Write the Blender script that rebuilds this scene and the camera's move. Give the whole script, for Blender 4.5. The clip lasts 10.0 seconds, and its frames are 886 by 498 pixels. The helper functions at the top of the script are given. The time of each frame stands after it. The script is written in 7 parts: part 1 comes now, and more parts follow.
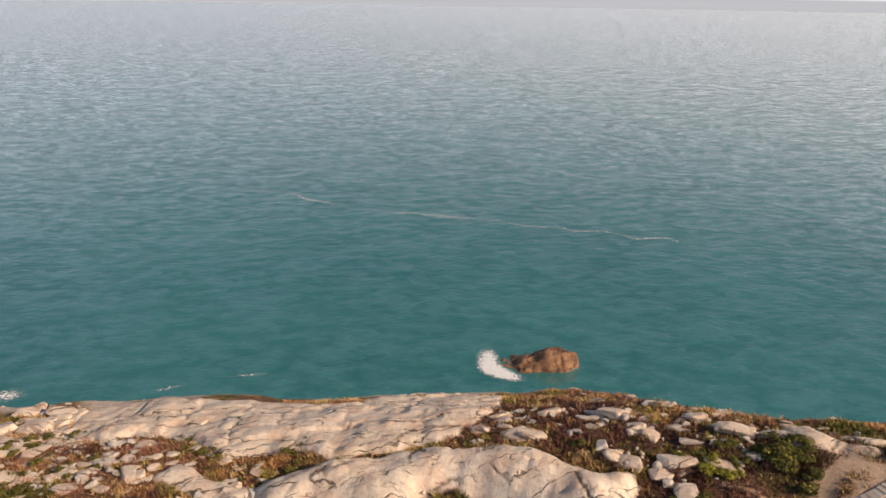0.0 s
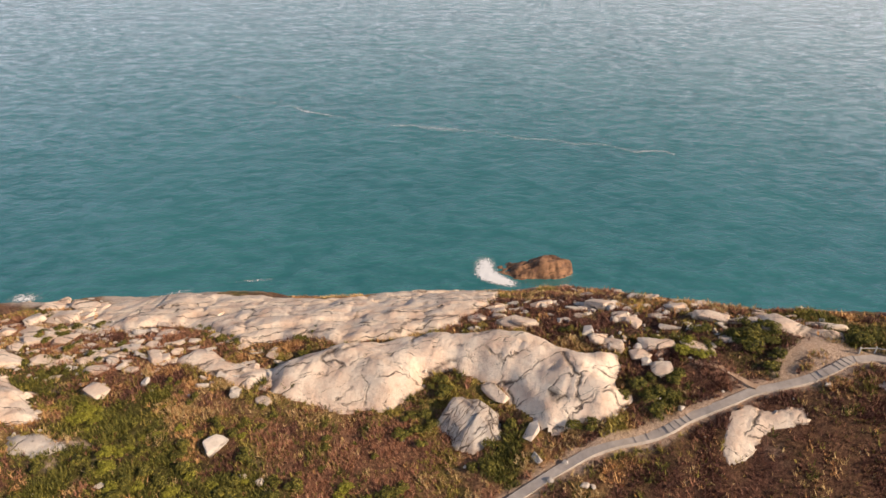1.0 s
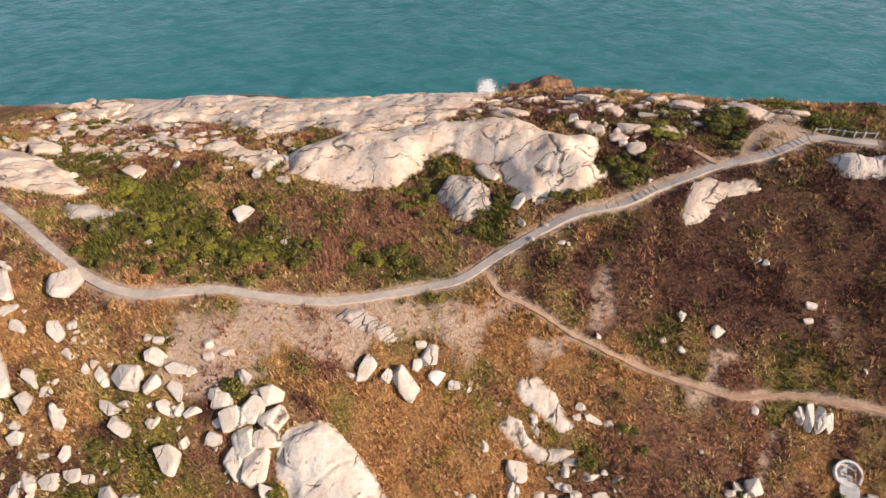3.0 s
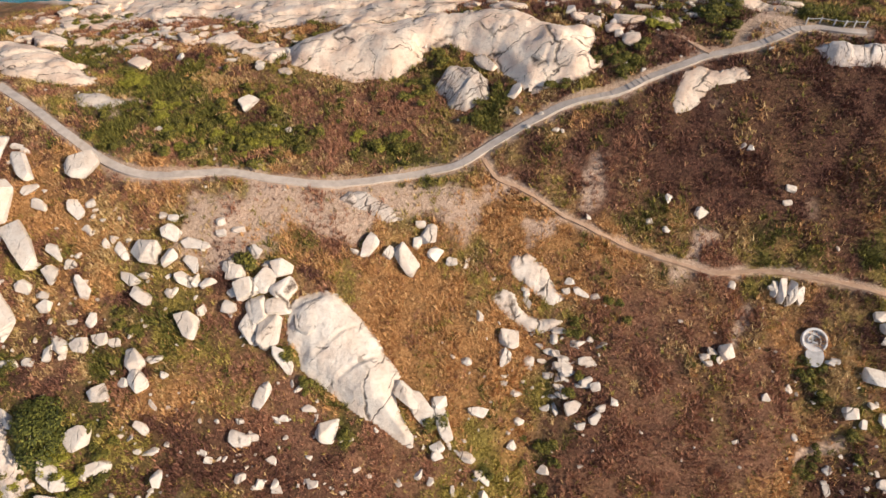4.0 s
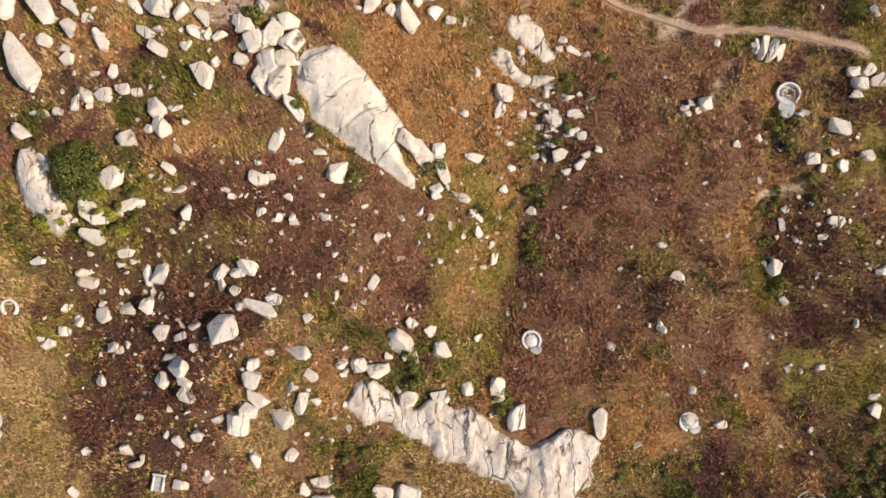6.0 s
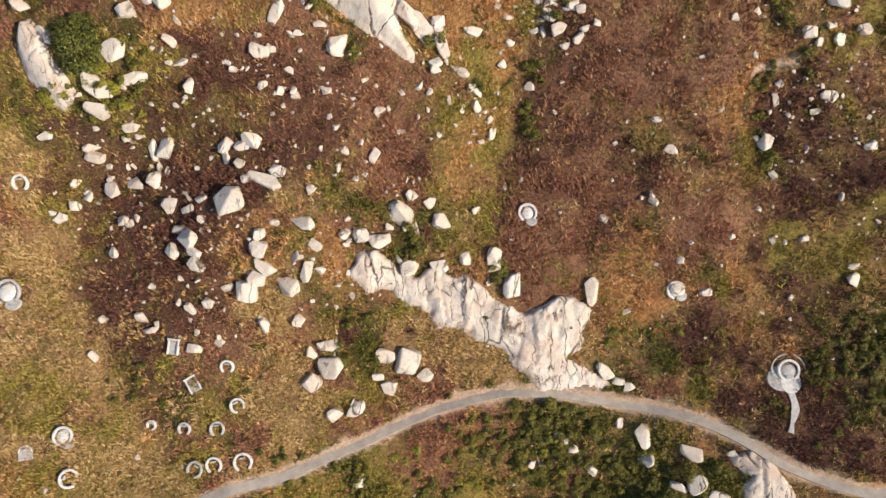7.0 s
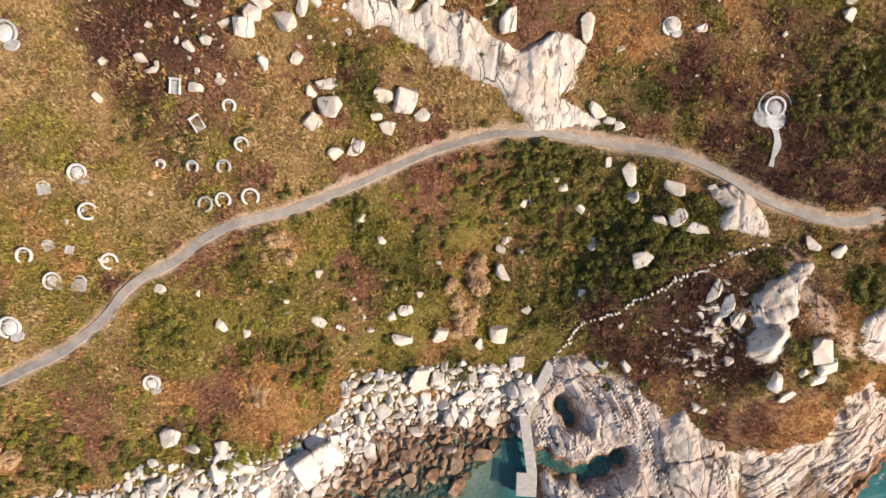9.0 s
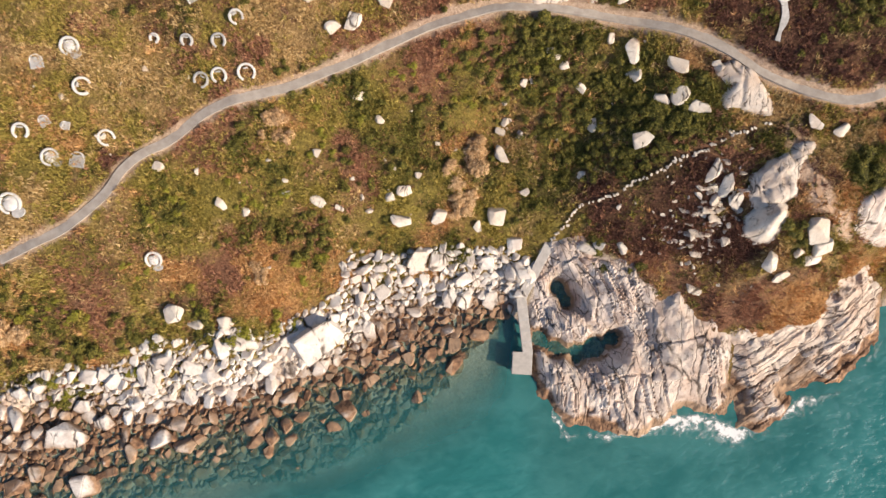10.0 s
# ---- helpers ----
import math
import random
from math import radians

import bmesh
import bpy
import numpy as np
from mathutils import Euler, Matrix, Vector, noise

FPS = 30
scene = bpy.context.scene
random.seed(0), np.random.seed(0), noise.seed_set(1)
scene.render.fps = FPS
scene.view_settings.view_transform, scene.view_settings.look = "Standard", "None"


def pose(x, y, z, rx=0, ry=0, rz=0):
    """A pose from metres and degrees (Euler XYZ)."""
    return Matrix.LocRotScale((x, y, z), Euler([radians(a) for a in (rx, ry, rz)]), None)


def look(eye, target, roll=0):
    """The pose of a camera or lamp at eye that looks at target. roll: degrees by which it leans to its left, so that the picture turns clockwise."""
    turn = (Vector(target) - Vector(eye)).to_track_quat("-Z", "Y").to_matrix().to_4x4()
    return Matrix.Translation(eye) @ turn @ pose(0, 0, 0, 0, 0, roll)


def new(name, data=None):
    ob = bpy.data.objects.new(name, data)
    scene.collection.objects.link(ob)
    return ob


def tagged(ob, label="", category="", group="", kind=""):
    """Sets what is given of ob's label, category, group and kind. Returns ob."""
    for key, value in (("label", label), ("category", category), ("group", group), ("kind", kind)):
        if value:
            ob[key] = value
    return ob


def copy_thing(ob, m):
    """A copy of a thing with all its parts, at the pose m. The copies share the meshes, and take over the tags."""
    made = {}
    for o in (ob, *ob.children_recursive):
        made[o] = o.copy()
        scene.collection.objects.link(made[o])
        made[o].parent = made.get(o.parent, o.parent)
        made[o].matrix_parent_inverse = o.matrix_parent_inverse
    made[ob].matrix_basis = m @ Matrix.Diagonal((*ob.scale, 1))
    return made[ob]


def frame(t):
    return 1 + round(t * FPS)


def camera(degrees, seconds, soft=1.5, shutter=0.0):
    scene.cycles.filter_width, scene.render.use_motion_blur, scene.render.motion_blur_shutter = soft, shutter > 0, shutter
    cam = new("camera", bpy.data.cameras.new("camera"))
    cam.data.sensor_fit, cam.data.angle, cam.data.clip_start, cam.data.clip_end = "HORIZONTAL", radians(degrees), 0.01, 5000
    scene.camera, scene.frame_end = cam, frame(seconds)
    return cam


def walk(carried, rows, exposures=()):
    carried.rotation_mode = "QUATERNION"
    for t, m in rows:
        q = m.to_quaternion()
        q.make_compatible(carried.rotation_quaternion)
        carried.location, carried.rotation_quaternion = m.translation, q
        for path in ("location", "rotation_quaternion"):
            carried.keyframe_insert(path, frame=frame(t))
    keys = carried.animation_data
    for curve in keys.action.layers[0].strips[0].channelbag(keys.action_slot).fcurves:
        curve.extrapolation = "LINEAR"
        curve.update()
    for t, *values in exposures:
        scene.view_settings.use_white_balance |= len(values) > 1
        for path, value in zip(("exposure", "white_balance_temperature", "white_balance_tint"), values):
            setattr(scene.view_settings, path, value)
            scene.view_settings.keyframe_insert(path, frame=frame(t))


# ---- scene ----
cam = camera(66.8, 10.0)
PATH = [
    (0, (0.809, 3.44, 113.058), (0.73, 5.303, 112.334), 0.9),
    (0.5, (0.614, 0.431, 113.121), (0.545, 2.245, 112.282), 1.1),
    (1, (0.76, -2.715, 113.06), (0.696, -0.955, 112.113), 1.2),
    (1.5, (1.229, -5.818, 112.944), (1.166, -4.117, 111.894), 1.1),
    (2, (1.755, -8.959, 112.893), (1.691, -7.324, 111.743), 1.1),
    (2.5, (2.132, -12.143, 112.606), (2.068, -10.578, 111.363), 1.1),
    (4, (2.968, -22.441, 111.458), (2.919, -21.103, 109.972), 1.5),
    (4.5, (3.414, -25.981, 110.933), (3.367, -24.727, 109.376), 1.5),
    (5, (3.791, -29.688, 110.402), (3.747, -28.518, 108.781), 1.6),
    (5.5, (3.849, -33.301, 110.005), (3.815, -32.221, 108.322), 1.9),
    (7, (4.337, -43.361, 109.421), (4.331, -42.592, 107.575), 3.2),
    (7.5, (4.432, -46.912, 109.284), (4.437, -46.25, 107.397), 4.1),
    (8, (4.774, -50.596, 108.94), (4.786, -50.038, 107.019), 4.8),
    (8.5, (5.035, -54.627, 108.485), (5.056, -54.174, 106.537), 6.3),
    (9, (5.485, -58.57, 108.032), (5.513, -58.23, 106.061), 8.2),
    (9.5, (6.061, -62.495, 107.633), (6.092, -62.267, 105.646), 11.3),
    (10, (6.516, -66.265, 107.164), (6.55, -66.122, 105.17), 17.1),
]
EXPOSURES = [(0.0, -0.10, 7000, 15), (1.0, 0.10, 6850, 15), (2.0, 0.28, 6550, 15), (4.5, 0.25, 6350, 10), (7.0, 0.32, 6250, 8), (8.5, 0.45, 6250, 8), (10.0, 0.42, 6450, 10)]
walk(cam, [(t, look(eye, target, roll)) for t, eye, target, roll in PATH], EXPOSURES)

# ---- light ----
SUN_TO = Vector((0.78, -0.36, 0.50)).normalized()   # towards the sun
world = bpy.data.worlds.new("world")
scene.world = world
world.use_nodes = True
wn, wl = world.node_tree.nodes, world.node_tree.links
sky = wn.new("ShaderNodeTexSky")
sky.sky_type = "NISHITA"
sky.sun_disc = False
sky.sun_elevation = math.asin(SUN_TO.z)
sky.sun_rotation = math.atan2(SUN_TO.x, SUN_TO.y)
sky.air_density, sky.dust_density, sky.ozone_density = 1.0, 0.5, 1.6
wn["Background"].inputs["Strength"].default_value = 0.088
# the haze of the horizon goes on below it
way = wn.new("ShaderNodeTexCoord")
axes, lifted, joined = wn.new("ShaderNodeSeparateXYZ"), wn.new("ShaderNodeMath"), wn.new("ShaderNodeCombineXYZ")
lifted.operation = "MAXIMUM"
lifted.inputs[1].default_value = 0.02
wl.new(way.outputs["Generated"], axes.inputs[0])
wl.new(axes.outputs["Z"], lifted.inputs[0])
wl.new(axes.outputs["X"], joined.inputs[0])
wl.new(axes.outputs["Y"], joined.inputs[1])
wl.new(lifted.outputs[0], joined.inputs[2])
wl.new(joined.outputs[0], sky.inputs[0])
# pale sea haze, thickest at the horizon
thin, haze = wn.new("ShaderNodeMapRange"), wn.new("ShaderNodeMix")
thin.interpolation_type = "SMOOTHSTEP"
for slot, value in enumerate((0.0, 0.30, 0.97, 0.0)):
    thin.inputs[slot + 1].default_value = value
haze.data_type = "RGBA"
sunward, aside, glow = wn.new("ShaderNodeVectorMath"), wn.new("ShaderNodeMapRange"), wn.new("ShaderNodeMix")
sunward.operation = "DOT_PRODUCT"
sunward.inputs[1].default_value = SUN_TO
for slot, value in enumerate((-0.6, 0.9, 0.0, 1.0)):
    aside.inputs[slot + 1].default_value = value
glow.data_type = "RGBA"
glow.inputs[6].default_value, glow.inputs[7].default_value = (15.4, 15.6, 17.6, 1), (24.5, 23.2, 23.2, 1)
wl.new(way.outputs["Generated"], sunward.inputs[0])
wl.new(sunward.outputs["Value"], aside.inputs[0])
wl.new(aside.outputs[0], glow.inputs[0])
wl.new(glow.outputs[2], haze.inputs[7])
wl.new(lifted.outputs[0], thin.inputs[0])
wl.new(thin.outputs[0], haze.inputs[0])
wl.new(sky.outputs[0], haze.inputs[6])
# beyond the edge of the water: backdrop colour painted as far sea lost in haze
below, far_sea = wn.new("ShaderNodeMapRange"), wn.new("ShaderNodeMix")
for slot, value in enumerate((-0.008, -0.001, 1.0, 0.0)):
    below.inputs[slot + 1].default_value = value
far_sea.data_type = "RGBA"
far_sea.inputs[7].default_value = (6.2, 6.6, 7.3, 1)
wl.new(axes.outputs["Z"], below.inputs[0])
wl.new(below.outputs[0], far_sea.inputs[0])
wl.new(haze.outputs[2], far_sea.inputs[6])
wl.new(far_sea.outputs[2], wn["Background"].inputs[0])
sun_data = bpy.data.lights.new("sun", "SUN")
sun_data.energy, sun_data.angle, sun_data.color = 5.0, radians(0.8), (1.0, 0.82, 0.62)
sun = new("sun", sun_data)
sun.matrix_world = look(SUN_TO * 300, (0, 0, 0))

# ---- lie of the land: z = height(x, y), sea level at 0 ----
SECTIONS = {}


def section(x, *heights):
    """A cross-section of the headland at x, from y = -90 to y = 120 in steps of ten metres."""
    SECTIONS[x] = heights


section(-100, 0.4, 3.8, 7.0, 9.7, 11.5, 13.0, 14.9, 17.6, 21.4, 26.3, 32.3, 38.8, 44.6, 48.8, 51.5, 52.2, 51.0, 48.7, 46.0, 43.6, 41.5, 39.5)
section(-80, 0.2, 3.0, 6.0, 9.4, 11.9, 13.5, 15.0, 17.3, 21.0, 26.6, 33.5, 40.3, 46.5, 51.3, 53.5, 53.3, 51.6, 49.3, 46.8, 44.5, 41.8, 38.7)
section(-60, 0.2, 2.2, 5.3, 9.4, 12.3, 14.1, 15.2, 17.7, 21.1, 27.0, 35.7, 41.5, 48.0, 53.8, 54.9, 53.6, 52.0, 50.4, 48.2, 45.8, 42.0, 37.9)
section(-40, 0.1, 2.3, 6.6, 10.5, 12.3, 14.5, 16.9, 20.0, 23.7, 29.0, 39.0, 43.5, 49.5, 54.0, 53.6, 52.5, 52.7, 51.9, 50.0, 46.8, 42.0, 37.1)
section(-20, -0.0, 2.4, 6.4, 8.2, 10.6, 13.8, 16.6, 21.1, 28.3, 33.7, 38.6, 44.1, 49.3, 51.9, 51.9, 52.6, 54.6, 54.0, 51.6, 47.2, 41.7, 36.9)
section(0, 0.2, 0.4, 0.5, 4.4, 8.3, 10.1, 14.4, 20.4, 27.5, 32.6, 36.8, 42.3, 45.5, 50.0, 52.3, 53.8, 56.9, 56.7, 53.6, 48.7, 43.1, 38.0)
section(20, 0.2, 1.3, 1.3, 3.1, 7.1, 8.5, 14.9, 21.3, 26.7, 31.4, 35.5, 41.6, 44.7, 49.6, 54.8, 59.4, 61.2, 59.4, 55.8, 51.1, 45.9, 40.5)
section(40, 0.1, 1.1, 2.6, 6.3, 11.3, 13.4, 18.1, 21.6, 26.7, 33.4, 38.0, 43.8, 46.4, 51.0, 57.1, 62.4, 63.6, 61.3, 58.0, 53.9, 49.0, 43.9)
section(60, -0.6, -0.4, 2.9, 9.5, 14.2, 16.4, 20.0, 22.6, 26.1, 31.1, 36.4, 42.1, 47.3, 53.1, 59.9, 65.2, 64.9, 62.6, 59.7, 56.4, 52.1, 47.6)
section(80, -3.4, -2.6, -1.0, 2.4, 10.3, 16.2, 20.4, 23.8, 27.4, 32.0, 37.5, 43.0, 48.9, 54.9, 60.6, 64.2, 64.7, 63.0, 60.6, 57.7, 54.6, 51.4)
section(100, -6.8, -5.4, -3.3, 0.8, 7.4, 14.6, 20.3, 24.8, 29.1, 33.8, 39.2, 44.8, 50.6, 56.1, 60.6, 63.2, 63.9, 63.0, 61.2, 58.9, 57.0, 55.1)
LATTICE = np.array([SECTIONS[k] for k in sorted(SECTIONS)], float)

# plan lines: the near shore (x, y) and the brink of the far cliff (x, y)
SHORE = [(-200, -112), (-90, -105), (-57, -97), (-41, -92), (-25, -87), (-13, -81), (-3, -77), (6, -73), (13, -70), (18, -66.5),
         (22.5, -72), (25, -80), (30, -86), (36, -85.5), (42, -84.5), (47, -82), (51, -82), (56, -83.8), (62, -83), (66, -78.5), (73, -76.5), (79, -69), (84, -60), (95, -58), (130, -60), (200, -70)]
BRINK = [(-200, 96), (-90, 97), (-67, 98), (-47, 101), (-30, 105), (-13, 109), (5, 107), (20, 99.5), (26, 92), (31, 85), (37, 81.5), (43, 79), (57, 77), (75, 77), (110, 80), (200, 80)]
# sea-filled clefts behind the pier: x, y, radius
INLET = [(24.5, -71.8, 1.8), (27.3, -73.2, 2.0), (30.3, -73.8, 2.2), (33.3, -72.6, 2.2), (36.2, -70.9, 1.8), (27.0, -63.6, 1.8), (28.4, -65.6, 1.6)]
# local swells and hollows: x, y, radius, rise
SWELLS = [(59, -54, 6, 1.2), (75, -60, 6, -1.8), (16, -41, 6, -1.6), (-22, -73, 6, 0.8), (66, -76, 6, -1.0)]


# gullies that run down the slope: depth, half width, line (x, y)
GULLIES = [(2.5, 4.2, [(12.4, 20), (13.1, 15.5), (13.0, 9.6), (12.0, 4.5), (10.8, -1)]),
           (2.2, 4.2, [(44.5, 21), (44.2, 12), (44.2, 7), (44.4, 1), (44.6, -6)]),
           (1.8, 6.0, [(31, -29), (28.5, -38), (26, -47)]),
           (2.0, 7.0, [(-36, 3), (-44.9, -2.8), (-46.3, -11), (-43.1, -19), (-37.5, -28), (-33, -36)])]


def hash01(ix, iy, seed):
    n = (ix.astype(np.int64) * 374761393 + iy.astype(np.int64) * 668265263 + seed * 1442695041) & 0xFFFFFFFF
    n = ((n ^ (n >> 13)) * 1274126177) & 0xFFFFFFFF
    n = ((n ^ (n >> 16)) * 2246822519) & 0xFFFFFFFF
    return ((n ^ (n >> 15)) & 0xFFFF) / 65535.0


def vnoise(x, y, seed=0):
    """Smooth value noise, -1 to 1, on cells of one unit."""
    x, y = np.asarray(x, float), np.asarray(y, float)
    ix, iy = np.floor(x), np.floor(y)
    fx, fy = x - ix, y - iy
    fx, fy = fx * fx * (3 - 2 * fx), fy * fy * (3 - 2 * fy)
    a, b = hash01(ix, iy, seed), hash01(ix + 1, iy, seed)
    c, d = hash01(ix, iy + 1, seed), hash01(ix + 1, iy + 1, seed)
    return 2 * ((a * (1 - fx) + b * fx) * (1 - fy) + (c * (1 - fx) + d * fx) * fy) - 1


def fbm(x, y, size, octaves=4, seed=0, rough=0.5):
    x, y = np.asarray(x, float) / size, np.asarray(y, float) / size
    total, gain = 0.0, 1.0
    for k in range(octaves):
        total = total + gain * vnoise(x * 2 ** k + 17.3 * k, y * 2 ** k - 9.1 * k, seed + k)
        gain *= rough
    return total


def smooth(a, b, v):
    t = np.clip((v - a) / (b - a), 0, 1)
    return t * t * (3 - 2 * t)


def cubic(values, s):
    """Catmull-Rom weights along the first axis of values at the places s."""
    n = len(values)
    i = np.clip(np.floor(s).astype(int), 0, n - 2)
    f = np.clip(s - i, 0, 1)
    weights = (-.5 * f ** 3 + f ** 2 - .5 * f, 1.5 * f ** 3 - 2.5 * f ** 2 + 1, -1.5 * f ** 3 + 2 * f ** 2 + .5 * f, .5 * f ** 3 - .5 * f ** 2)
    return [(np.clip(i + k - 1, 0, n - 1), w) for k, w in enumerate(weights)]


def distance_to(line, x, y):
    best = np.full(np.shape(x), 1e9)
    for (ax, ay), (bx, by) in zip(line[:-1], line[1:]):
        dx, dy = bx - ax, by - ay
        f = np.clip(((x - ax) * dx + (y - ay) * dy) / (dx * dx + dy * dy + 1e-9), 0, 1)
        best = np.minimum(best, np.hypot(x - ax - f * dx, y - ay - f * dy))
    return best


def height(x, y):
    x, y = np.asarray(x, float), np.asarray(y, float)
    gx = cubic(LATTICE, np.clip((x + 100) / 20, 0, 10))
    gy = cubic(LATTICE[0], np.clip((y + 90) / 10, 0, 21))
    z = sum(wx * wy * LATTICE[ix, iy] for ix, wx in gx for iy, wy in gy)
    for cx, cy, r, rise in SWELLS:
        z = z + rise * np.exp(-((x - cx) ** 2 + (y - cy) ** 2) / (r * r))
    for depth, wide, line in GULLIES:
        z = z - depth / (1 + (distance_to(line, x, y) / wide) ** 2)
    z = z + 0.45 * fbm(x, y, 14, 3, 5) + 0.24 * fbm(x, y, 3.2, 3, 9)
    # the far cliff, broken into ledges
    edge = np.interp(x, *zip(*BRINK)) + 1.3 * fbm(x, y * 0.3, 9, 3, 31)
    over = np.maximum(y - edge, 0)
    z = z - 0.95 * over - 0.8 * np.abs(fbm(x, y, 6, 3, 33)) * smooth(0, 4, over)
    z = np.maximum(z, -6 + 0.5 * fbm(x, y, 5, 2, 35))
    # the near shore and the sea bed
    line = np.interp(x, *zip(*SHORE)) + 0.9 * fbm(x, y, 5, 3, 41)
    inland = y - line
    z = np.where(inland > 0, np.maximum(z, 0.1) * smooth(-1.5, 7, inland) - 0.15, np.minimum(z, 0) * 0.2 - 0.12 + 0.09 * np.maximum(inland, -70))
    for cx, cy, r in INLET:
        z = z - (z + 0.7) * np.exp(-(((x - cx) ** 2 + (y - cy) ** 2) / (r * r)) ** 2)
    # the headland ends in the sea to both sides
    side = np.maximum(np.abs(x) - 125, 0)
    return np.maximum(z - 1.2 * side, -8)

# ---- materials ----
def material(name, rough=0.85):
    m = bpy.data.materials.new(name)
    m.use_nodes = True
    nt = m.node_tree
    bsdf = nt.nodes["Principled BSDF"]
    bsdf.inputs["Roughness"].default_value = rough
    bsdf.inputs["Specular IOR Level"].default_value = 0.25
    return m, nt, bsdf


def node(nt, kind, **values):
    n = nt.nodes.new("ShaderNode" + kind)
    for key, value in values.items():
        n.inputs[key.replace("_", " ")].default_value = value
    return n


def noise_of(nt, scale, detail=5.0, rough=0.6, stretch=None, turn=0.0):
    """Noise in metres of the place."""
    geo = nt.nodes.new("ShaderNodeNewGeometry")
    out = geo.outputs["Position"]
    if stretch:
        mp = nt.nodes.new("ShaderNodeMapping")
        mp.inputs["Scale"].default_value = stretch
        mp.inputs["Rotation"].default_value = (0, 0, radians(turn))
        nt.links.new(out, mp.inputs["Vector"])
        out = mp.outputs[0]
    n = node(nt, "TexNoise", Scale=scale, Detail=detail, Roughness=rough)
    nt.links.new(out, n.inputs["Vector"])
    return n.outputs["Fac"]


def ramp(nt, fac, *stops):
    r = nt.nodes.new("ShaderNodeValToRGB")
    el = r.color_ramp.elements
    while len(el) < len(stops):
        el.new(0.5)
    for e, (pos, col) in zip(el, stops):
        e.position, e.color = pos, (*col, 1) if len(col) == 3 else col
    nt.links.new(fac, r.inputs["Fac"])
    return r.outputs["Color"]


def blend(nt, fac, a, b, mode="MIX"):
    mx = nt.nodes.new("ShaderNodeMix")
    mx.data_type, mx.blend_type = "RGBA", mode
    for slot, v in ((0, fac), (6, a), (7, b)):
        if isinstance(v, (int, float)):
            mx.inputs[slot].default_value = v
        elif isinstance(v, tuple):
            mx.inputs[slot].default_value = (*v, 1)
        else:
            nt.links.new(v, mx.inputs[slot])
    return mx.outputs[2]


def bump(nt, bsdf, fac, strength, distance):
    b = node(nt, "Bump", Strength=strength, Distance=distance)
    nt.links.new(fac, b.inputs["Height"])
    nt.links.new(b.outputs[0], bsdf.inputs["Normal"])


def combine(nt, op, a, b):
    n = nt.nodes.new("ShaderNodeMath")
    n.operation = op
    for slot, v in ((0, a), (1, b)):
        if isinstance(v, (int, float)):
            n.inputs[slot].default_value = v
        else:
            nt.links.new(v, n.inputs[slot])
    return n.outputs[0]


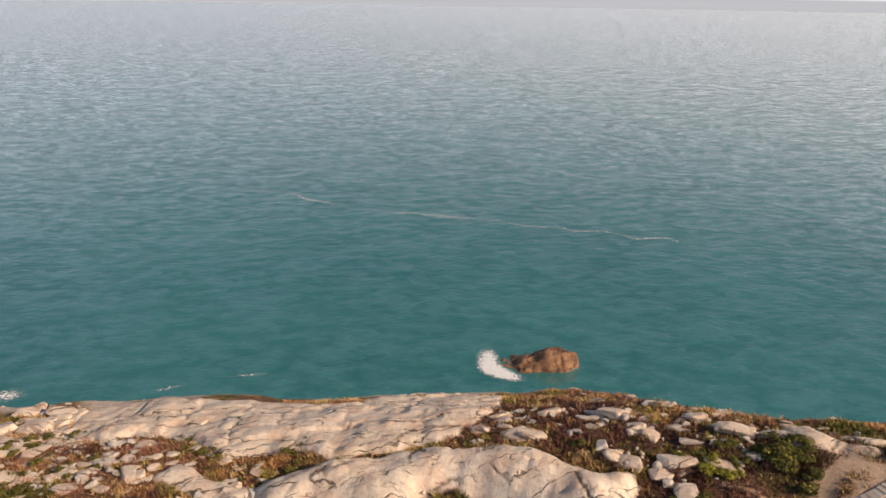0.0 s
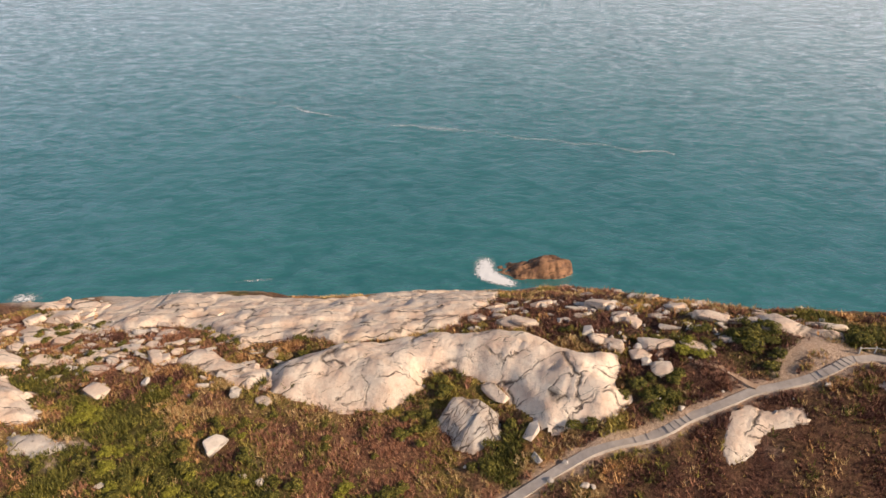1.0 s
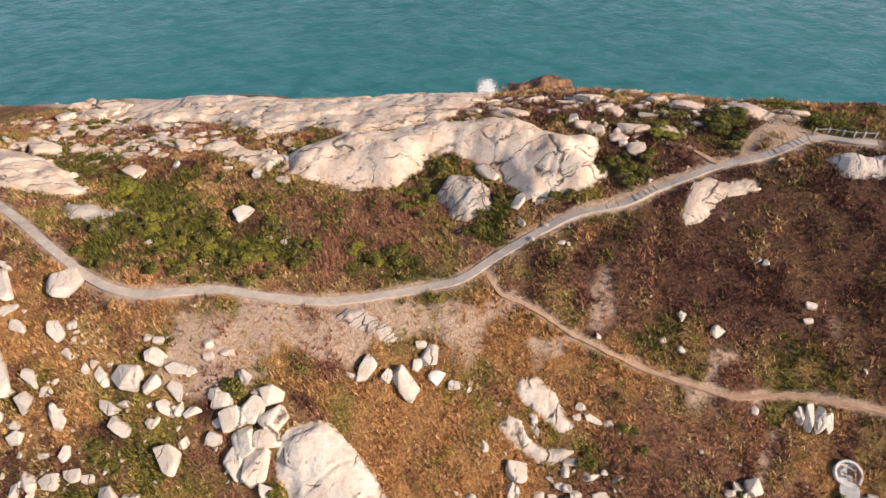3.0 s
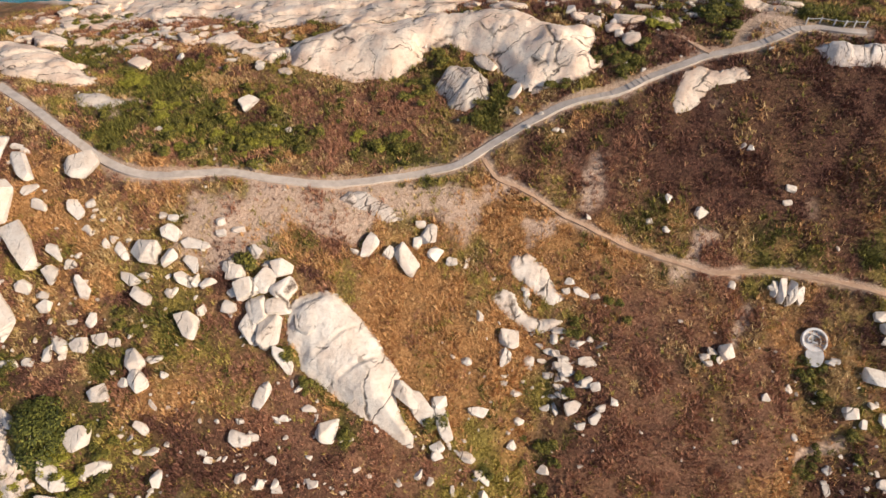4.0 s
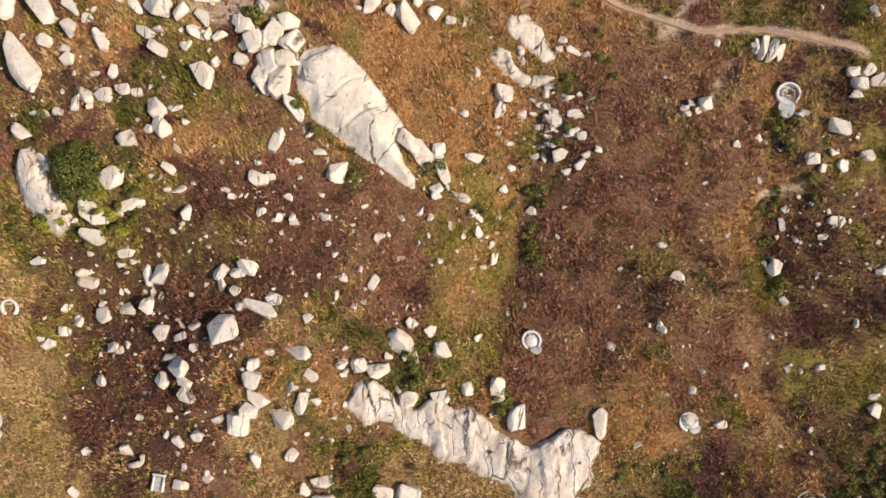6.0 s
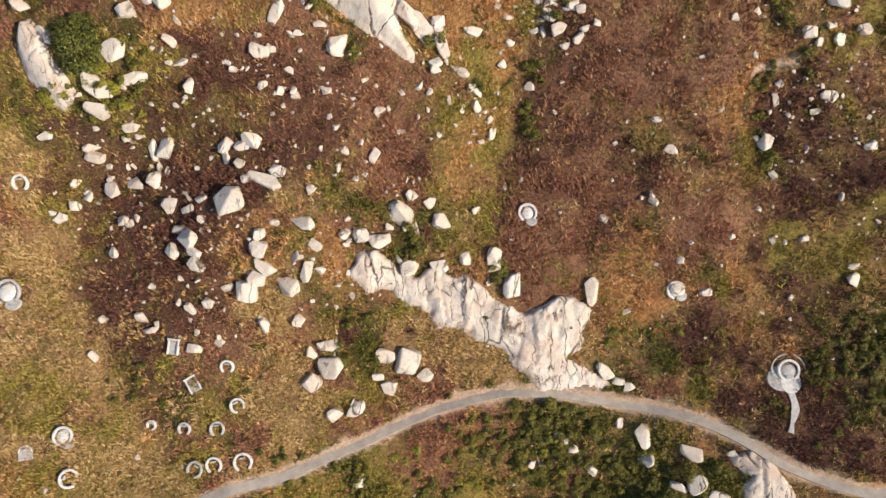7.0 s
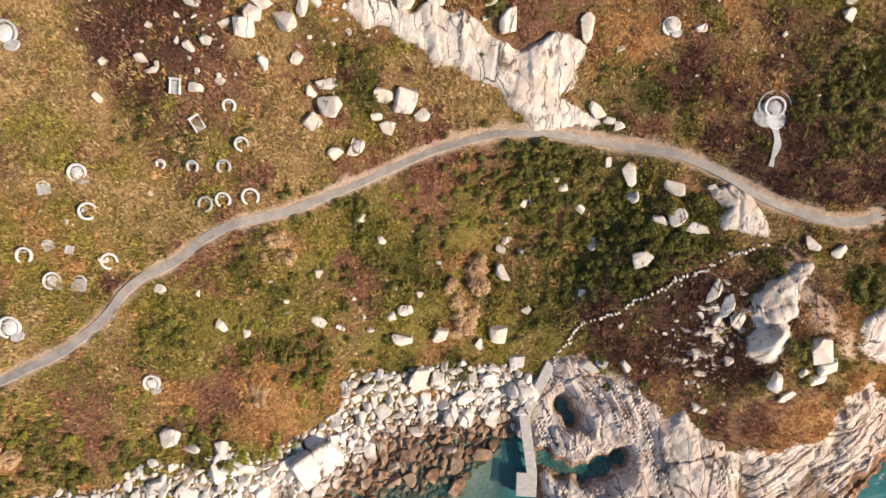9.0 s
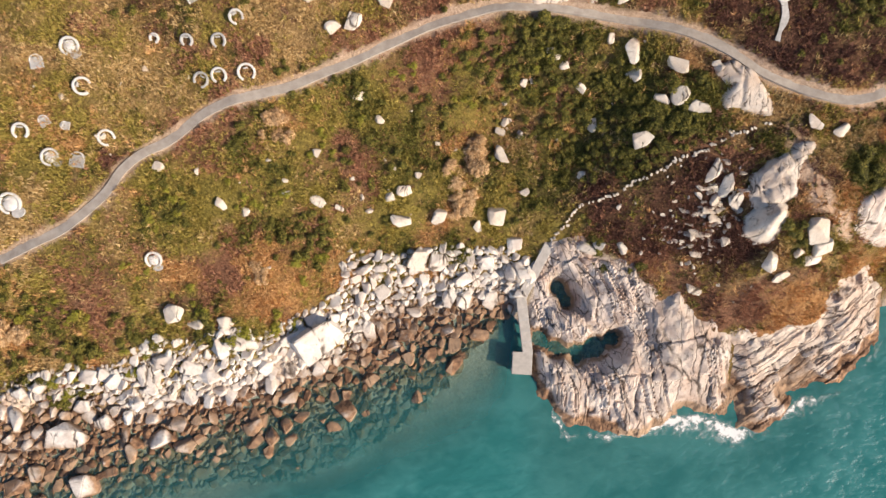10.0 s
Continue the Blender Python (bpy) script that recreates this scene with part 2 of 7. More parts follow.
def granite(name, pale, warm, tide=False, grain_turn=0.0, gap1=3.4, share=0.50, bend=2.4, crack=1.0):
    """Weathered granite: pale faces, warm stains, dark joints; below the tide line rusty and dark."""
    m, nt, b = material(name, 0.82)
    col = ramp(nt, noise_of(nt, 0.35, 6), (0.30, warm), (0.62, pale))
    col = blend(nt, ramp(nt, noise_of(nt, 2.2, 6, 0.7), (0.50, (0, 0, 0)), (0.78, (0.5, 0.5, 0.5))), col, (0.24, 0.19, 0.15))
    rnd = nt.nodes.new("ShaderNodeObjectInfo").outputs["Random"]
    col = blend(nt, combine(nt, "MULTIPLY", rnd, 0.22), col, (0.34, 0.29, 0.24))
    # joints: long cells of rock in two sizes, their seams warped and broken here and there
    geo = nt.nodes.new("ShaderNodeNewGeometry")
    warp = node(nt, "TexNoise", Scale=0.28, Detail=5.0, Roughness=0.6)
    nt.links.new(geo.outputs["Position"], warp.inputs["Vector"])
    vec = nt.nodes.new("ShaderNodeVectorMath")
    vec.operation = "MULTIPLY_ADD"
    vec.inputs[1].default_value = (bend, bend, bend)
    nt.links.new(warp.outputs["Color"], vec.inputs[0])
    nt.links.new(geo.outputs["Position"], vec.inputs[2])
    joint = None
    for turn, gap, share_, wide in ((grain_turn, gap1, share, 0.026), (grain_turn + 9, gap1 * 0.5, share + 0.06, 0.016)):
        mp = nt.nodes.new("ShaderNodeMapping")
        mp.vector_type = "TEXTURE"
        mp.inputs["Rotation"].default_value = (0.2, 0.15, radians(-turn))
        mp.inputs["Scale"].default_value = (gap, gap * 5.5, gap * 3.0)
        nt.links.new(vec.outputs[0], mp.inputs["Vector"])
        cells = node(nt, "TexVoronoi", Scale=1.0)
        cells.feature = "DISTANCE_TO_EDGE"
        nt.links.new(mp.outputs[0], cells.inputs["Vector"])
        line = ramp(nt, combine(nt, "MULTIPLY", cells.outputs["Distance"], 1 / crack), (0.0, (1, 1, 1)), (wide * 0.5, (0.7, 0.7, 0.7)), (wide * 1.6, (0, 0, 0)))
        some = ramp(nt, noise_of(nt, 0.33 if turn == grain_turn else 0.6, 3, 0.5), (share_ - 0.04, (0, 0, 0)), (share_ + 0.10, (1, 1, 1)))
        one = combine(nt, "MULTIPLY", line, some)
        joint = one if joint is None else combine(nt, "MAXIMUM", joint, one)
    col = blend(nt, joint, col, (0.085, 0.06, 0.045))
    if tide:
        sep = nt.nodes.new("ShaderNodeSeparateXYZ")
        nt.links.new(geo.outputs["Position"], sep.inputs[0])
        level = combine(nt, "SUBTRACT", sep.outputs["Z"], combine(nt, "MULTIPLY", noise_of(nt, 0.3, 5, 0.7), 1.5))
        wet = ramp(nt, combine(nt, "ADD", combine(nt, "MULTIPLY", level, 0.4), 0.45), (0.42, (1, 1, 1)), (0.66, (0, 0, 0)))
        rust = ramp(nt, noise_of(nt, 0.9, 5), (0.32, (0.060, 0.036, 0.026)), (0.52, (0.22, 0.125, 0.075)), (0.74, (0.48, 0.29, 0.16)))
        rust = blend(nt, ramp(nt, geo.outputs["Random Per Island"], (0.35, (0, 0, 0)), (0.95, (0.65, 0.65, 0.65))), rust, (0.44, 0.32, 0.22))
        col = blend(nt, wet, col, rust)
        drowned = ramp(nt, combine(nt, "ADD", sep.outputs["Z"], 1.0), (0.40, (1, 1, 1)), (0.72, (0, 0, 0)))
        col = blend(nt, drowned, col, ramp(nt, noise_of(nt, 0.7, 4), (0.3, (0.20, 0.20, 0.17)), (0.7, (0.42, 0.41, 0.36))))
    nt.links.new(col, b.inputs["Base Color"])
    h = combine(nt, "ADD", combine(nt, "MULTIPLY", noise_of(nt, 1.6, 8, 0.65), 1.0), combine(nt, "MULTIPLY", joint, -0.9))
    bump(nt, b, h, 0.7, 0.25)
    return m


ROCK = granite("granite", (0.74, 0.68, 0.60), (0.62, 0.51, 0.41), crack=0.6)
SLAB = granite("slab_granite", (0.71, 0.65, 0.57), (0.58, 0.47, 0.38), grain_turn=25, gap1=4.0, crack=0.6)
SHEET_ROCK = granite("sheet_granite", (0.70, 0.63, 0.56), (0.52, 0.40, 0.32), grain_turn=-12, gap1=1.9, share=0.44, bend=2.6, crack=0.9)
KNOB_ROCK = granite("knob_granite", (0.62, 0.56, 0.49), (0.42, 0.32, 0.26), grain_turn=40, gap1=1.2, share=0.36, bend=1.6, crack=1.0)
RIDGE_ROCK = granite("ridge_granite", (0.84, 0.71, 0.57), (0.68, 0.47, 0.34), grain_turn=-100, gap1=2.8, share=0.47, bend=2.8, crack=0.85)
SHORE_ROCK = granite("shore_granite", (0.80, 0.76, 0.71), (0.62, 0.52, 0.45), tide=True, grain_turn=-20)
CAPE_ROCK = granite("cape_granite", (0.70, 0.62, 0.56), (0.50, 0.36, 0.29), tide=True, grain_turn=-10, gap1=2.0, share=0.42, bend=2.0, crack=1.15)
CAPE_EAST_ROCK = granite("cape_east_granite", (0.70, 0.61, 0.53), (0.50, 0.36, 0.28), tide=True, grain_turn=52, gap1=2.0, share=0.42, bend=2.0, crack=1.15)
INNER_ROCK = granite("inner_granite", (0.68, 0.60, 0.55), (0.48, 0.35, 0.29), tide=True, grain_turn=-30, gap1=1.0, share=0.38, bend=1.4, crack=1.1)


def ground_material():
    m, nt, b = material("grassy_ground", 0.95)
    layers = []
    for name in ("cover", "growth"):
        at = nt.nodes.new("ShaderNodeAttribute")
        at.attribute_name = name
        sep = nt.nodes.new("ShaderNodeSeparateColor")
        nt.links.new(at.outputs["Color"], sep.inputs[0])
        layers += [sep.outputs[0], sep.outputs[1], sep.outputs[2], at.outputs["Alpha"]]
    stone, bare, *shares = layers
    fine, mid = noise_of(nt, 2.6, 8, 0.75), noise_of(nt, 0.55, 5)
    col = (0.0, 0.0, 0.0)
    for share, (dark, usual, light) in zip(shares, (
            ((0.11, 0.063, 0.027), (0.40, 0.255, 0.105), (0.64, 0.455, 0.235)),
            ((0.13, 0.058, 0.020), (0.44, 0.225, 0.085), (0.64, 0.39, 0.18)),
            ((0.065, 0.031, 0.020), (0.25, 0.122, 0.074), (0.44, 0.25, 0.155)),
            ((0.024, 0.011, 0.008), (0.105, 0.046, 0.032), (0.27, 0.138, 0.090)),
            ((0.060, 0.049, 0.012), (0.25, 0.200, 0.044), (0.47, 0.36, 0.105)),
            ((0.016, 0.017, 0.005), (0.085, 0.083, 0.018), (0.25, 0.215, 0.050)))):
        tint = ramp(nt, fine, (0.34, dark), (0.53, usual), (0.72, light))
        scaled = nt.nodes.new("ShaderNodeVectorMath")
        scaled.operation = "SCALE"
        nt.links.new(tint, scaled.inputs[0])
        nt.links.new(share, scaled.inputs["Scale"])
        col = blend(nt, 1.0, col, scaled.outputs[0], "ADD")
    soil = ramp(nt, fine, (0.30, (0.44, 0.29, 0.20)), (0.65, (0.68, 0.52, 0.40)))
    col = blend(nt, ramp(nt, mid, (0.42, (0, 0, 0)), (0.70, (0.45, 0.45, 0.45))), col, (0.06, 0.038, 0.022))
    col = blend(nt, bare, col, soil)
    col = blend(nt, stone, col, ramp(nt, fine, (0.3, (0.38, 0.29, 0.23)), (0.7, (0.66, 0.57, 0.49))))
    nt.links.new(col, b.inputs["Base Color"])
    bump(nt, b, combine(nt, "ADD", fine, mid), 0.9, 0.5)
    return m


GROUND = ground_material()


def plain(name, dark, light, scale, rough=0.9, relief=0.05):
    m, nt, b = material(name, rough)
    f = noise_of(nt, scale, 6, 0.65)
    rnd = nt.nodes.new("ShaderNodeObjectInfo").outputs["Random"]
    col = ramp(nt, f, (0.3, dark), (0.7, light))
    col = blend(nt, combine(nt, "MULTIPLY", rnd, 0.25), col, dark)
    nt.links.new(col, b.inputs["Base Color"])
    bump(nt, b, f, 0.5, relief)
    return m


CONCRETE = plain("path_concrete", (0.40, 0.34, 0.29), (0.60, 0.53, 0.46), 0.9)
LOWER_CONCRETE = plain("worn_concrete", (0.31, 0.27, 0.235), (0.50, 0.45, 0.40), 0.7)
STEP_GREY = plain("step_concrete", (0.28, 0.25, 0.22), (0.46, 0.42, 0.38), 1.4)
PIER_GREY = plain("pier_concrete", (0.40, 0.37, 0.34), (0.58, 0.54, 0.50), 1.2)
DIRT = plain("trodden_earth", (0.36, 0.23, 0.15), (0.56, 0.40, 0.28), 0.8)
WHITEWASH = plain("whitewashed_cement", (0.55, 0.53, 0.51), (0.78, 0.76, 0.73), 1.8)
OLD_CEMENT = plain("weathered_cement", (0.34, 0.33, 0.32), (0.58, 0.57, 0.56), 1.8)
BARK = plain("bark", (0.07, 0.05, 0.035), (0.16, 0.12, 0.08), 5)


def leafy(name, dark, mid, light, island=0.5):
    """Leaves or blades that differ from one to the next."""
    m, nt, b = material(name, 0.75)
    geo = nt.nodes.new("ShaderNodeNewGeometry")
    mix = combine(nt, "ADD", combine(nt, "MULTIPLY", geo.outputs["Random Per Island"], island), combine(nt, "MULTIPLY", noise_of(nt, 0.6, 5, 0.7), 1.0 - island))
    nt.links.new(ramp(nt, mix, (0.2, dark), (0.5, mid), (0.8, light)), b.inputs["Base Color"])
    return m


LEAF = leafy("shrub_leaves", (0.018, 0.020, 0.006), (0.100, 0.097, 0.019), (0.34, 0.29, 0.055))
DRY_LEAF = leafy("withered_leaves", (0.22, 0.12, 0.055), (0.54, 0.34, 0.17), (0.76, 0.55, 0.32))
DARK_LEAF = leafy("bush_leaves", (0.012, 0.016, 0.005), (0.070, 0.080, 0.016), (0.23, 0.225, 0.045))
LIME = leafy("young_leaves", (0.10, 0.10, 0.015), (0.25, 0.24, 0.03), (0.42, 0.38, 0.06))
STRAW = leafy("straw_blades", (0.20, 0.125, 0.05), (0.54, 0.36, 0.15), (0.80, 0.61, 0.33), 0.45)
GOLD = leafy("golden_blades", (0.23, 0.105, 0.035), (0.58, 0.315, 0.125), (0.80, 0.52, 0.25), 0.45)
RUST = leafy("rusty_fronds", (0.10, 0.045, 0.027), (0.355, 0.162, 0.095), (0.57, 0.32, 0.19), 0.45)
MAROON = leafy("maroon_fronds", (0.034, 0.014, 0.010), (0.150, 0.065, 0.045), (0.36, 0.180, 0.118), 0.45)
HERB = leafy("olive_blades", (0.090, 0.074, 0.015), (0.345, 0.275, 0.058), (0.62, 0.48, 0.14), 0.45)
MOSS = leafy("green_blades", (0.018, 0.020, 0.006), (0.120, 0.118, 0.022), (0.35, 0.30, 0.065), 0.45)


def water_material():
    m = bpy.data.materials.new("sea_water")
    m.use_nodes = True
    nt = m.node_tree
    nt.nodes.remove(nt.nodes["Principled BSDF"])
    out = nt.nodes["Material Output"]
    at = nt.nodes.new("ShaderNodeAttribute")
    at.attribute_name = "clear"
    body = nt.nodes.new("ShaderNodeBsdfDiffuse")
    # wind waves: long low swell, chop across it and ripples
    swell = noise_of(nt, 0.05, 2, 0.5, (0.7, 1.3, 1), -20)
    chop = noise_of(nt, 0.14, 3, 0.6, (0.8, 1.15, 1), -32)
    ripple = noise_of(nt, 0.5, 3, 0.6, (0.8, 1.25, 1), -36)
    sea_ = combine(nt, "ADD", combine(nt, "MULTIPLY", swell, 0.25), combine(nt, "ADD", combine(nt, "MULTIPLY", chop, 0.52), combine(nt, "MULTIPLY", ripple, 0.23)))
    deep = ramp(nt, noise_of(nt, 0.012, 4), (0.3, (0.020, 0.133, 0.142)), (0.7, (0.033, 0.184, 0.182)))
    # sky light on the waves painted into the colour: crests paler than troughs
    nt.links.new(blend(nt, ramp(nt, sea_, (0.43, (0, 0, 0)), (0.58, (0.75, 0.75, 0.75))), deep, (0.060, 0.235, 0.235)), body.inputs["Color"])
    see = nt.nodes.new("ShaderNodeBsdfTransparent")
    see.inputs["Color"].default_value = (0.74, 0.90, 0.88, 1)
    under = nt.nodes.new("ShaderNodeMixShader")
    nt.links.new(at.outputs["Fac"], under.inputs[0])
    nt.links.new(body.outputs[0], under.inputs[1])
    nt.links.new(see.outputs[0], under.inputs[2])
    gloss = nt.nodes.new("ShaderNodeBsdfGlossy")
    gloss.inputs["Roughness"].default_value = 0.18
    flat_, rippled = node(nt, "LayerWeight", Blend=0.5), node(nt, "LayerWeight", Blend=0.5)
    facing = combine(nt, "ADD", combine(nt, "MULTIPLY", flat_.outputs["Facing"], 0.62), combine(nt, "MULTIPLY", rippled.outputs["Facing"], 0.38))
    fresnel = combine(nt, "ADD", combine(nt, "MULTIPLY", combine(nt, "POWER", facing, 2.7), 1.25), 0.018)
    # reflection set by the same pattern: stronger on crests, weaker in troughs
    fresnel = combine(nt, "MULTIPLY", fresnel, ramp(nt, sea_, (0.42, (0.54, 0.54, 0.54)), (0.58, (1.0, 1.0, 1.0))))
    top = nt.nodes.new("ShaderNodeMixShader")
    nt.links.new(fresnel, top.inputs[0])
    nt.links.new(under.outputs[0], top.inputs[1])
    nt.links.new(gloss.outputs[0], top.inputs[2])
    nt.links.new(top.outputs[0], out.inputs["Surface"])
    waves = combine(nt, "MULTIPLY", sea_, 5.0)
    bm_ = node(nt, "Bump", Strength=1.0, Distance=1.9)
    nt.links.new(waves, bm_.inputs["Height"])
    calm = node(nt, "Bump", Strength=0.15, Distance=1.0)
    nt.links.new(waves, calm.inputs["Height"])
    nt.links.new(calm.outputs[0], body.inputs["Normal"])
    nt.links.new(calm.outputs[0], gloss.inputs["Normal"])
    nt.links.new(bm_.outputs[0], rippled.inputs["Normal"])
    return m


WATER = water_material()


def foam_material():
    m = bpy.data.materials.new("sea_foam")
    m.use_nodes = True
    nt = m.node_tree
    b = nt.nodes["Principled BSDF"]
    b.inputs["Base Color"].default_value = (0.80, 0.82, 0.82, 1)
    b.inputs["Roughness"].default_value = 0.8
    at = nt.nodes.new("ShaderNodeAttribute")
    at.attribute_name = "thick"
    f = combine(nt, "ADD", noise_of(nt, 0.95, 8, 0.80), at.outputs["Fac"])
    lace = ramp(nt, f, (0.84, (0, 0, 0)), (0.97, (0.32, 0.32, 0.32)), (1.25, (1, 1, 1)))
    nt.links.new(lace, b.inputs["Alpha"])
    return m


FOAM = foam_material()

# ---- helpers for building ----
def mesh_object(name, verts, faces, mat, parent=None, label="", flat=False):
    me = bpy.data.meshes.new(name)
    me.from_pydata([tuple(v) for v in verts], [], [tuple(f) for f in faces])
    me.materials.append(mat)
    if not flat:
        me.polygons.foreach_set("use_smooth", [True] * len(me.polygons))
    me.update()
    ob = new(name, me)
    if parent:
        ob.parent = parent
    if label:
        ob["label"] = label
    return ob


def part(name, bm, mat, parent=None, label="", flat=True):
    me = bpy.data.meshes.new(name)
    bm.to_mesh(me)
    bm.free()
    me.materials.append(mat)
    if not flat:
        me.polygons.foreach_set("use_smooth", [True] * len(me.polygons))
    ob = new(name, me)
    if parent:
        ob.parent = parent
    if label:
        ob["label"] = label
    return ob


def ground_at(x, y):
    return float(height(np.array([x]), np.array([y]))[0])


def lie(x, y, e):
    """The turn from upright to the lie of the slope."""
    px, py = np.array([x + e, x - e, x, x]), np.array([y, y, y + e, y - e])
    z = height(px, py)
    nrm = Vector(((z[1] - z[0]) / (2 * e), (z[3] - z[2]) / (2 * e), 1)).normalized()
    return Vector((0, 0, 1)).rotation_difference(nrm)


def along(points, step):
    """Even stations on a smooth line through the points."""
    p = np.array(points, float)
    n, dense = len(p), []
    for i in range(n - 1):
        a, b, c, d = p[max(i - 1, 0)], p[i], p[i + 1], p[min(i + 2, n - 1)]
        for f in np.arange(0, 1, 0.05):
            dense.append(0.5 * (2 * b + (c - a) * f + (2 * a - 5 * b + 4 * c - d) * f ** 2 + (3 * b - a - 3 * c + d) * f ** 3))
    dense.append(p[-1])
    dense = np.array(dense)
    s = np.concatenate([[0], np.cumsum(np.linalg.norm(np.diff(dense, axis=0), axis=1))])
    at = np.linspace(0, s[-1], max(2, int(s[-1] / step) + 1))
    return np.stack([np.interp(at, s, dense[:, 0]), np.interp(at, s, dense[:, 1])], 1)


def normals_of(line):
    d = np.gradient(line, axis=0)
    d /= np.linalg.norm(d, axis=1)[:, None] + 1e-9
    return np.stack([-d[:, 1], d[:, 0]], 1)


def inside(outline, x, y):
    """Distance to the outline, positive inside it."""
    d = distance_to(list(outline) + [outline[0]], x, y)
    odd = np.zeros(np.shape(x), bool)
    for (ax, ay), (bx, by) in zip(outline, list(outline[1:]) + [outline[0]]):
        cross = ((ay > y) != (by > y)) & (x < (bx - ax) * (y - ay) / (by - ay + 1e-12) + ax)
        odd ^= cross
    return np.where(odd, d, -d)


def grid_mesh(xs, ys, z, keep=None):
    nx, ny = len(xs), len(ys)
    gx, gy = np.meshgrid(xs, ys, indexing="ij")
    verts = np.stack([gx, gy, z], -1).reshape(-1, 3)
    i = (np.arange(nx - 1)[:, None] * ny + np.arange(ny - 1)[None, :])
    faces = np.stack([i, i + ny, i + ny + 1, i + 1], -1).reshape(-1, 4)
    if keep is not None:
        k = (keep[:-1, :-1] | keep[1:, :-1] | keep[1:, 1:] | keep[:-1, 1:]).reshape(-1)
        faces = faces[k]
        used = np.unique(faces)
        remap = np.full(len(verts), -1)
        remap[used] = np.arange(len(used))
        verts, faces = verts[used], remap[faces]
    return verts, faces


# ---- plan lines ----
LOWER_PATH = [(-56.5, -65.0), (-50.8, -62.2), (-46.5, -60.0), (-43.1, -57.4), (-39.8, -54.1), (-38.1, -51.1), (-35.5, -48.6), (-31.7, -46.3), (-27.7, -42.9), (-23.7, -40.7), (-19.1, -39.2), (-14.5, -37.6), (-9.9, -35.2), (-5.2, -32.9), (-0.5, -30.4), (4.1, -28.2), (8.8, -26.7), (13.4, -25.5), (17.2, -25.3), (21.9, -25.3), (27.3, -25.7), (32.7, -26.2), (37.3, -27.1), (42.0, -28.5), (46.0, -30.4), (50.0, -32.6), (54.1, -34.1), (57.9, -35.2), (61.8, -35.8), (64.7, -35.4), (66.8, -34.5)]
UPPER_PATH = [(-64.3, 55.9), (-60.3, 53.1), (-57.0, 51.0), (-53.2, 48.1), (-50.0, 45.8), (-47.0, 43.8), (-43.2, 41.5), (-40.1, 40.1), (-36.8, 39.7), (-33.2, 40.1), (-30.0, 41.2), (-27.2, 41.7), (-23.5, 41.4), (-19.1, 41.4), (-14.7, 41.7), (-10.4, 42.8), (-6.1, 44.2), (-1.6, 45.9), (1.4, 46.5), (3.6, 47.6), (6.6, 50.1), (10.4, 52.2), (14.2, 54.1), (17.2, 55.2), (21.0, 55.9), (24.7, 56.7), (27.8, 58.2), (31.5, 59.2), (35.3, 60.6), (39.0, 61.2), (42.0, 61.8), (44.9, 62.7), (47.5, 64.1)] + [(48.3, 64.1), (50.5, 64.2), (53.2, 62.7), (55.7, 62.2)]
RIDGE_SPUR = [(35.9, 61.1), (33.9, 63.1), (31.8, 64.7), (29.8, 65.5)]
SANDY_FORK = [(39.7, 62.1), (41.1, 65.1), (43.6, 66.8), (46.8, 66.4), (48.5, 64.3), (51.2, 63.6)]
DIRT_TRAIL = [(5.6, 47.6), (7.6, 44.8), (10.6, 43.7), (13.6, 42.0), (16.6, 40.1), (19.5, 38.7), (23.2, 37.3), (27.5, 36.1), (31.7, 34.7), (35.1, 33.9), (39.4, 34.2), (42.9, 34.1), (46.1, 33.5), (50.1, 32.8), (53.3, 32.1), (55.8, 31.2)]
STONE_STEPS = [(53.0, -38.9), (50.9, -39.9), (48.1, -40.9), (46.0, -41.9), (43.9, -43.4), (40.9, -44.4), (39.5, -45.7), (37.3, -46.9), (35.4, -47.6), (33.7, -49.1), (31.1, -50.3), (28.4, -51.4), (27.4, -52.7), (26.7, -54.3), (25.7, -55.3), (24.7, -56.9), (24.0, -58.2)]
PIER = (24.52, -57.18), (21.04, -65.62), (22.58, -74.08), (21.79, -75.71)
KNOLL_TRAIL = [(55.7, -39.5), (58.0, -42.9), (59.6, -45.2), (60.0, -48.3), (62.0, -50.4), (63.4, -51.4)]
RIDGE_SLAB = [(-63.4, 93.1), (-57.2, 99.0), (-50.7, 99.9), (-41.2, 97.5), (-31.3, 98.6), (-20.2, 95.5), (-13.1, 105.1), (-3.1, 108.1), (7.8, 97.5), (4.4, 84.8), (1.0, 78.5), (-3.9, 77.3), (-8.7, 75.9), (-15.1, 75.4), (-22.3, 77.8), (-31.5, 76.7), (-37.2, 80.7), (-46.5, 85.2), (-51.9, 82.1), (-58.2, 84.9)]
DOME = [(-26.2, 70.2), (-24.3, 72.3), (-19.7, 73.6), (-13.4, 74.7), (-8.6, 75.3), (-3.8, 75.7), (1.9, 74.7), (5.8, 74.4), (9.5, 72.7), (13.1, 70.7), (14.5, 69.4), (17.1, 67.8), (20.6, 67.4), (21.0, 65.4), (19.9, 62.9), (21.6, 60.6), (20.1, 59.4), (18.0, 58.2), (14.8, 58.0), (12.2, 57.4), (10.9, 57.7), (9.6, 59.7), (7.4, 62.8), (6.3, 64.8), (3.5, 66.5), (-0.3, 68.5), (-4.0, 68.1), (-4.2, 65.9), (-8.1, 63.5), (-14.7, 63.4), (-19.3, 64.4), (-24.2, 66.0)]
MID_SLAB = [(-40.0, 72.5), (-38.7, 76.5), (-34.9, 74.6), (-32.6, 72.7), (-26.5, 71.4), (-25.2, 69.5), (-27.6, 66.8), (-32.1, 68.7), (-36.0, 70.7)]
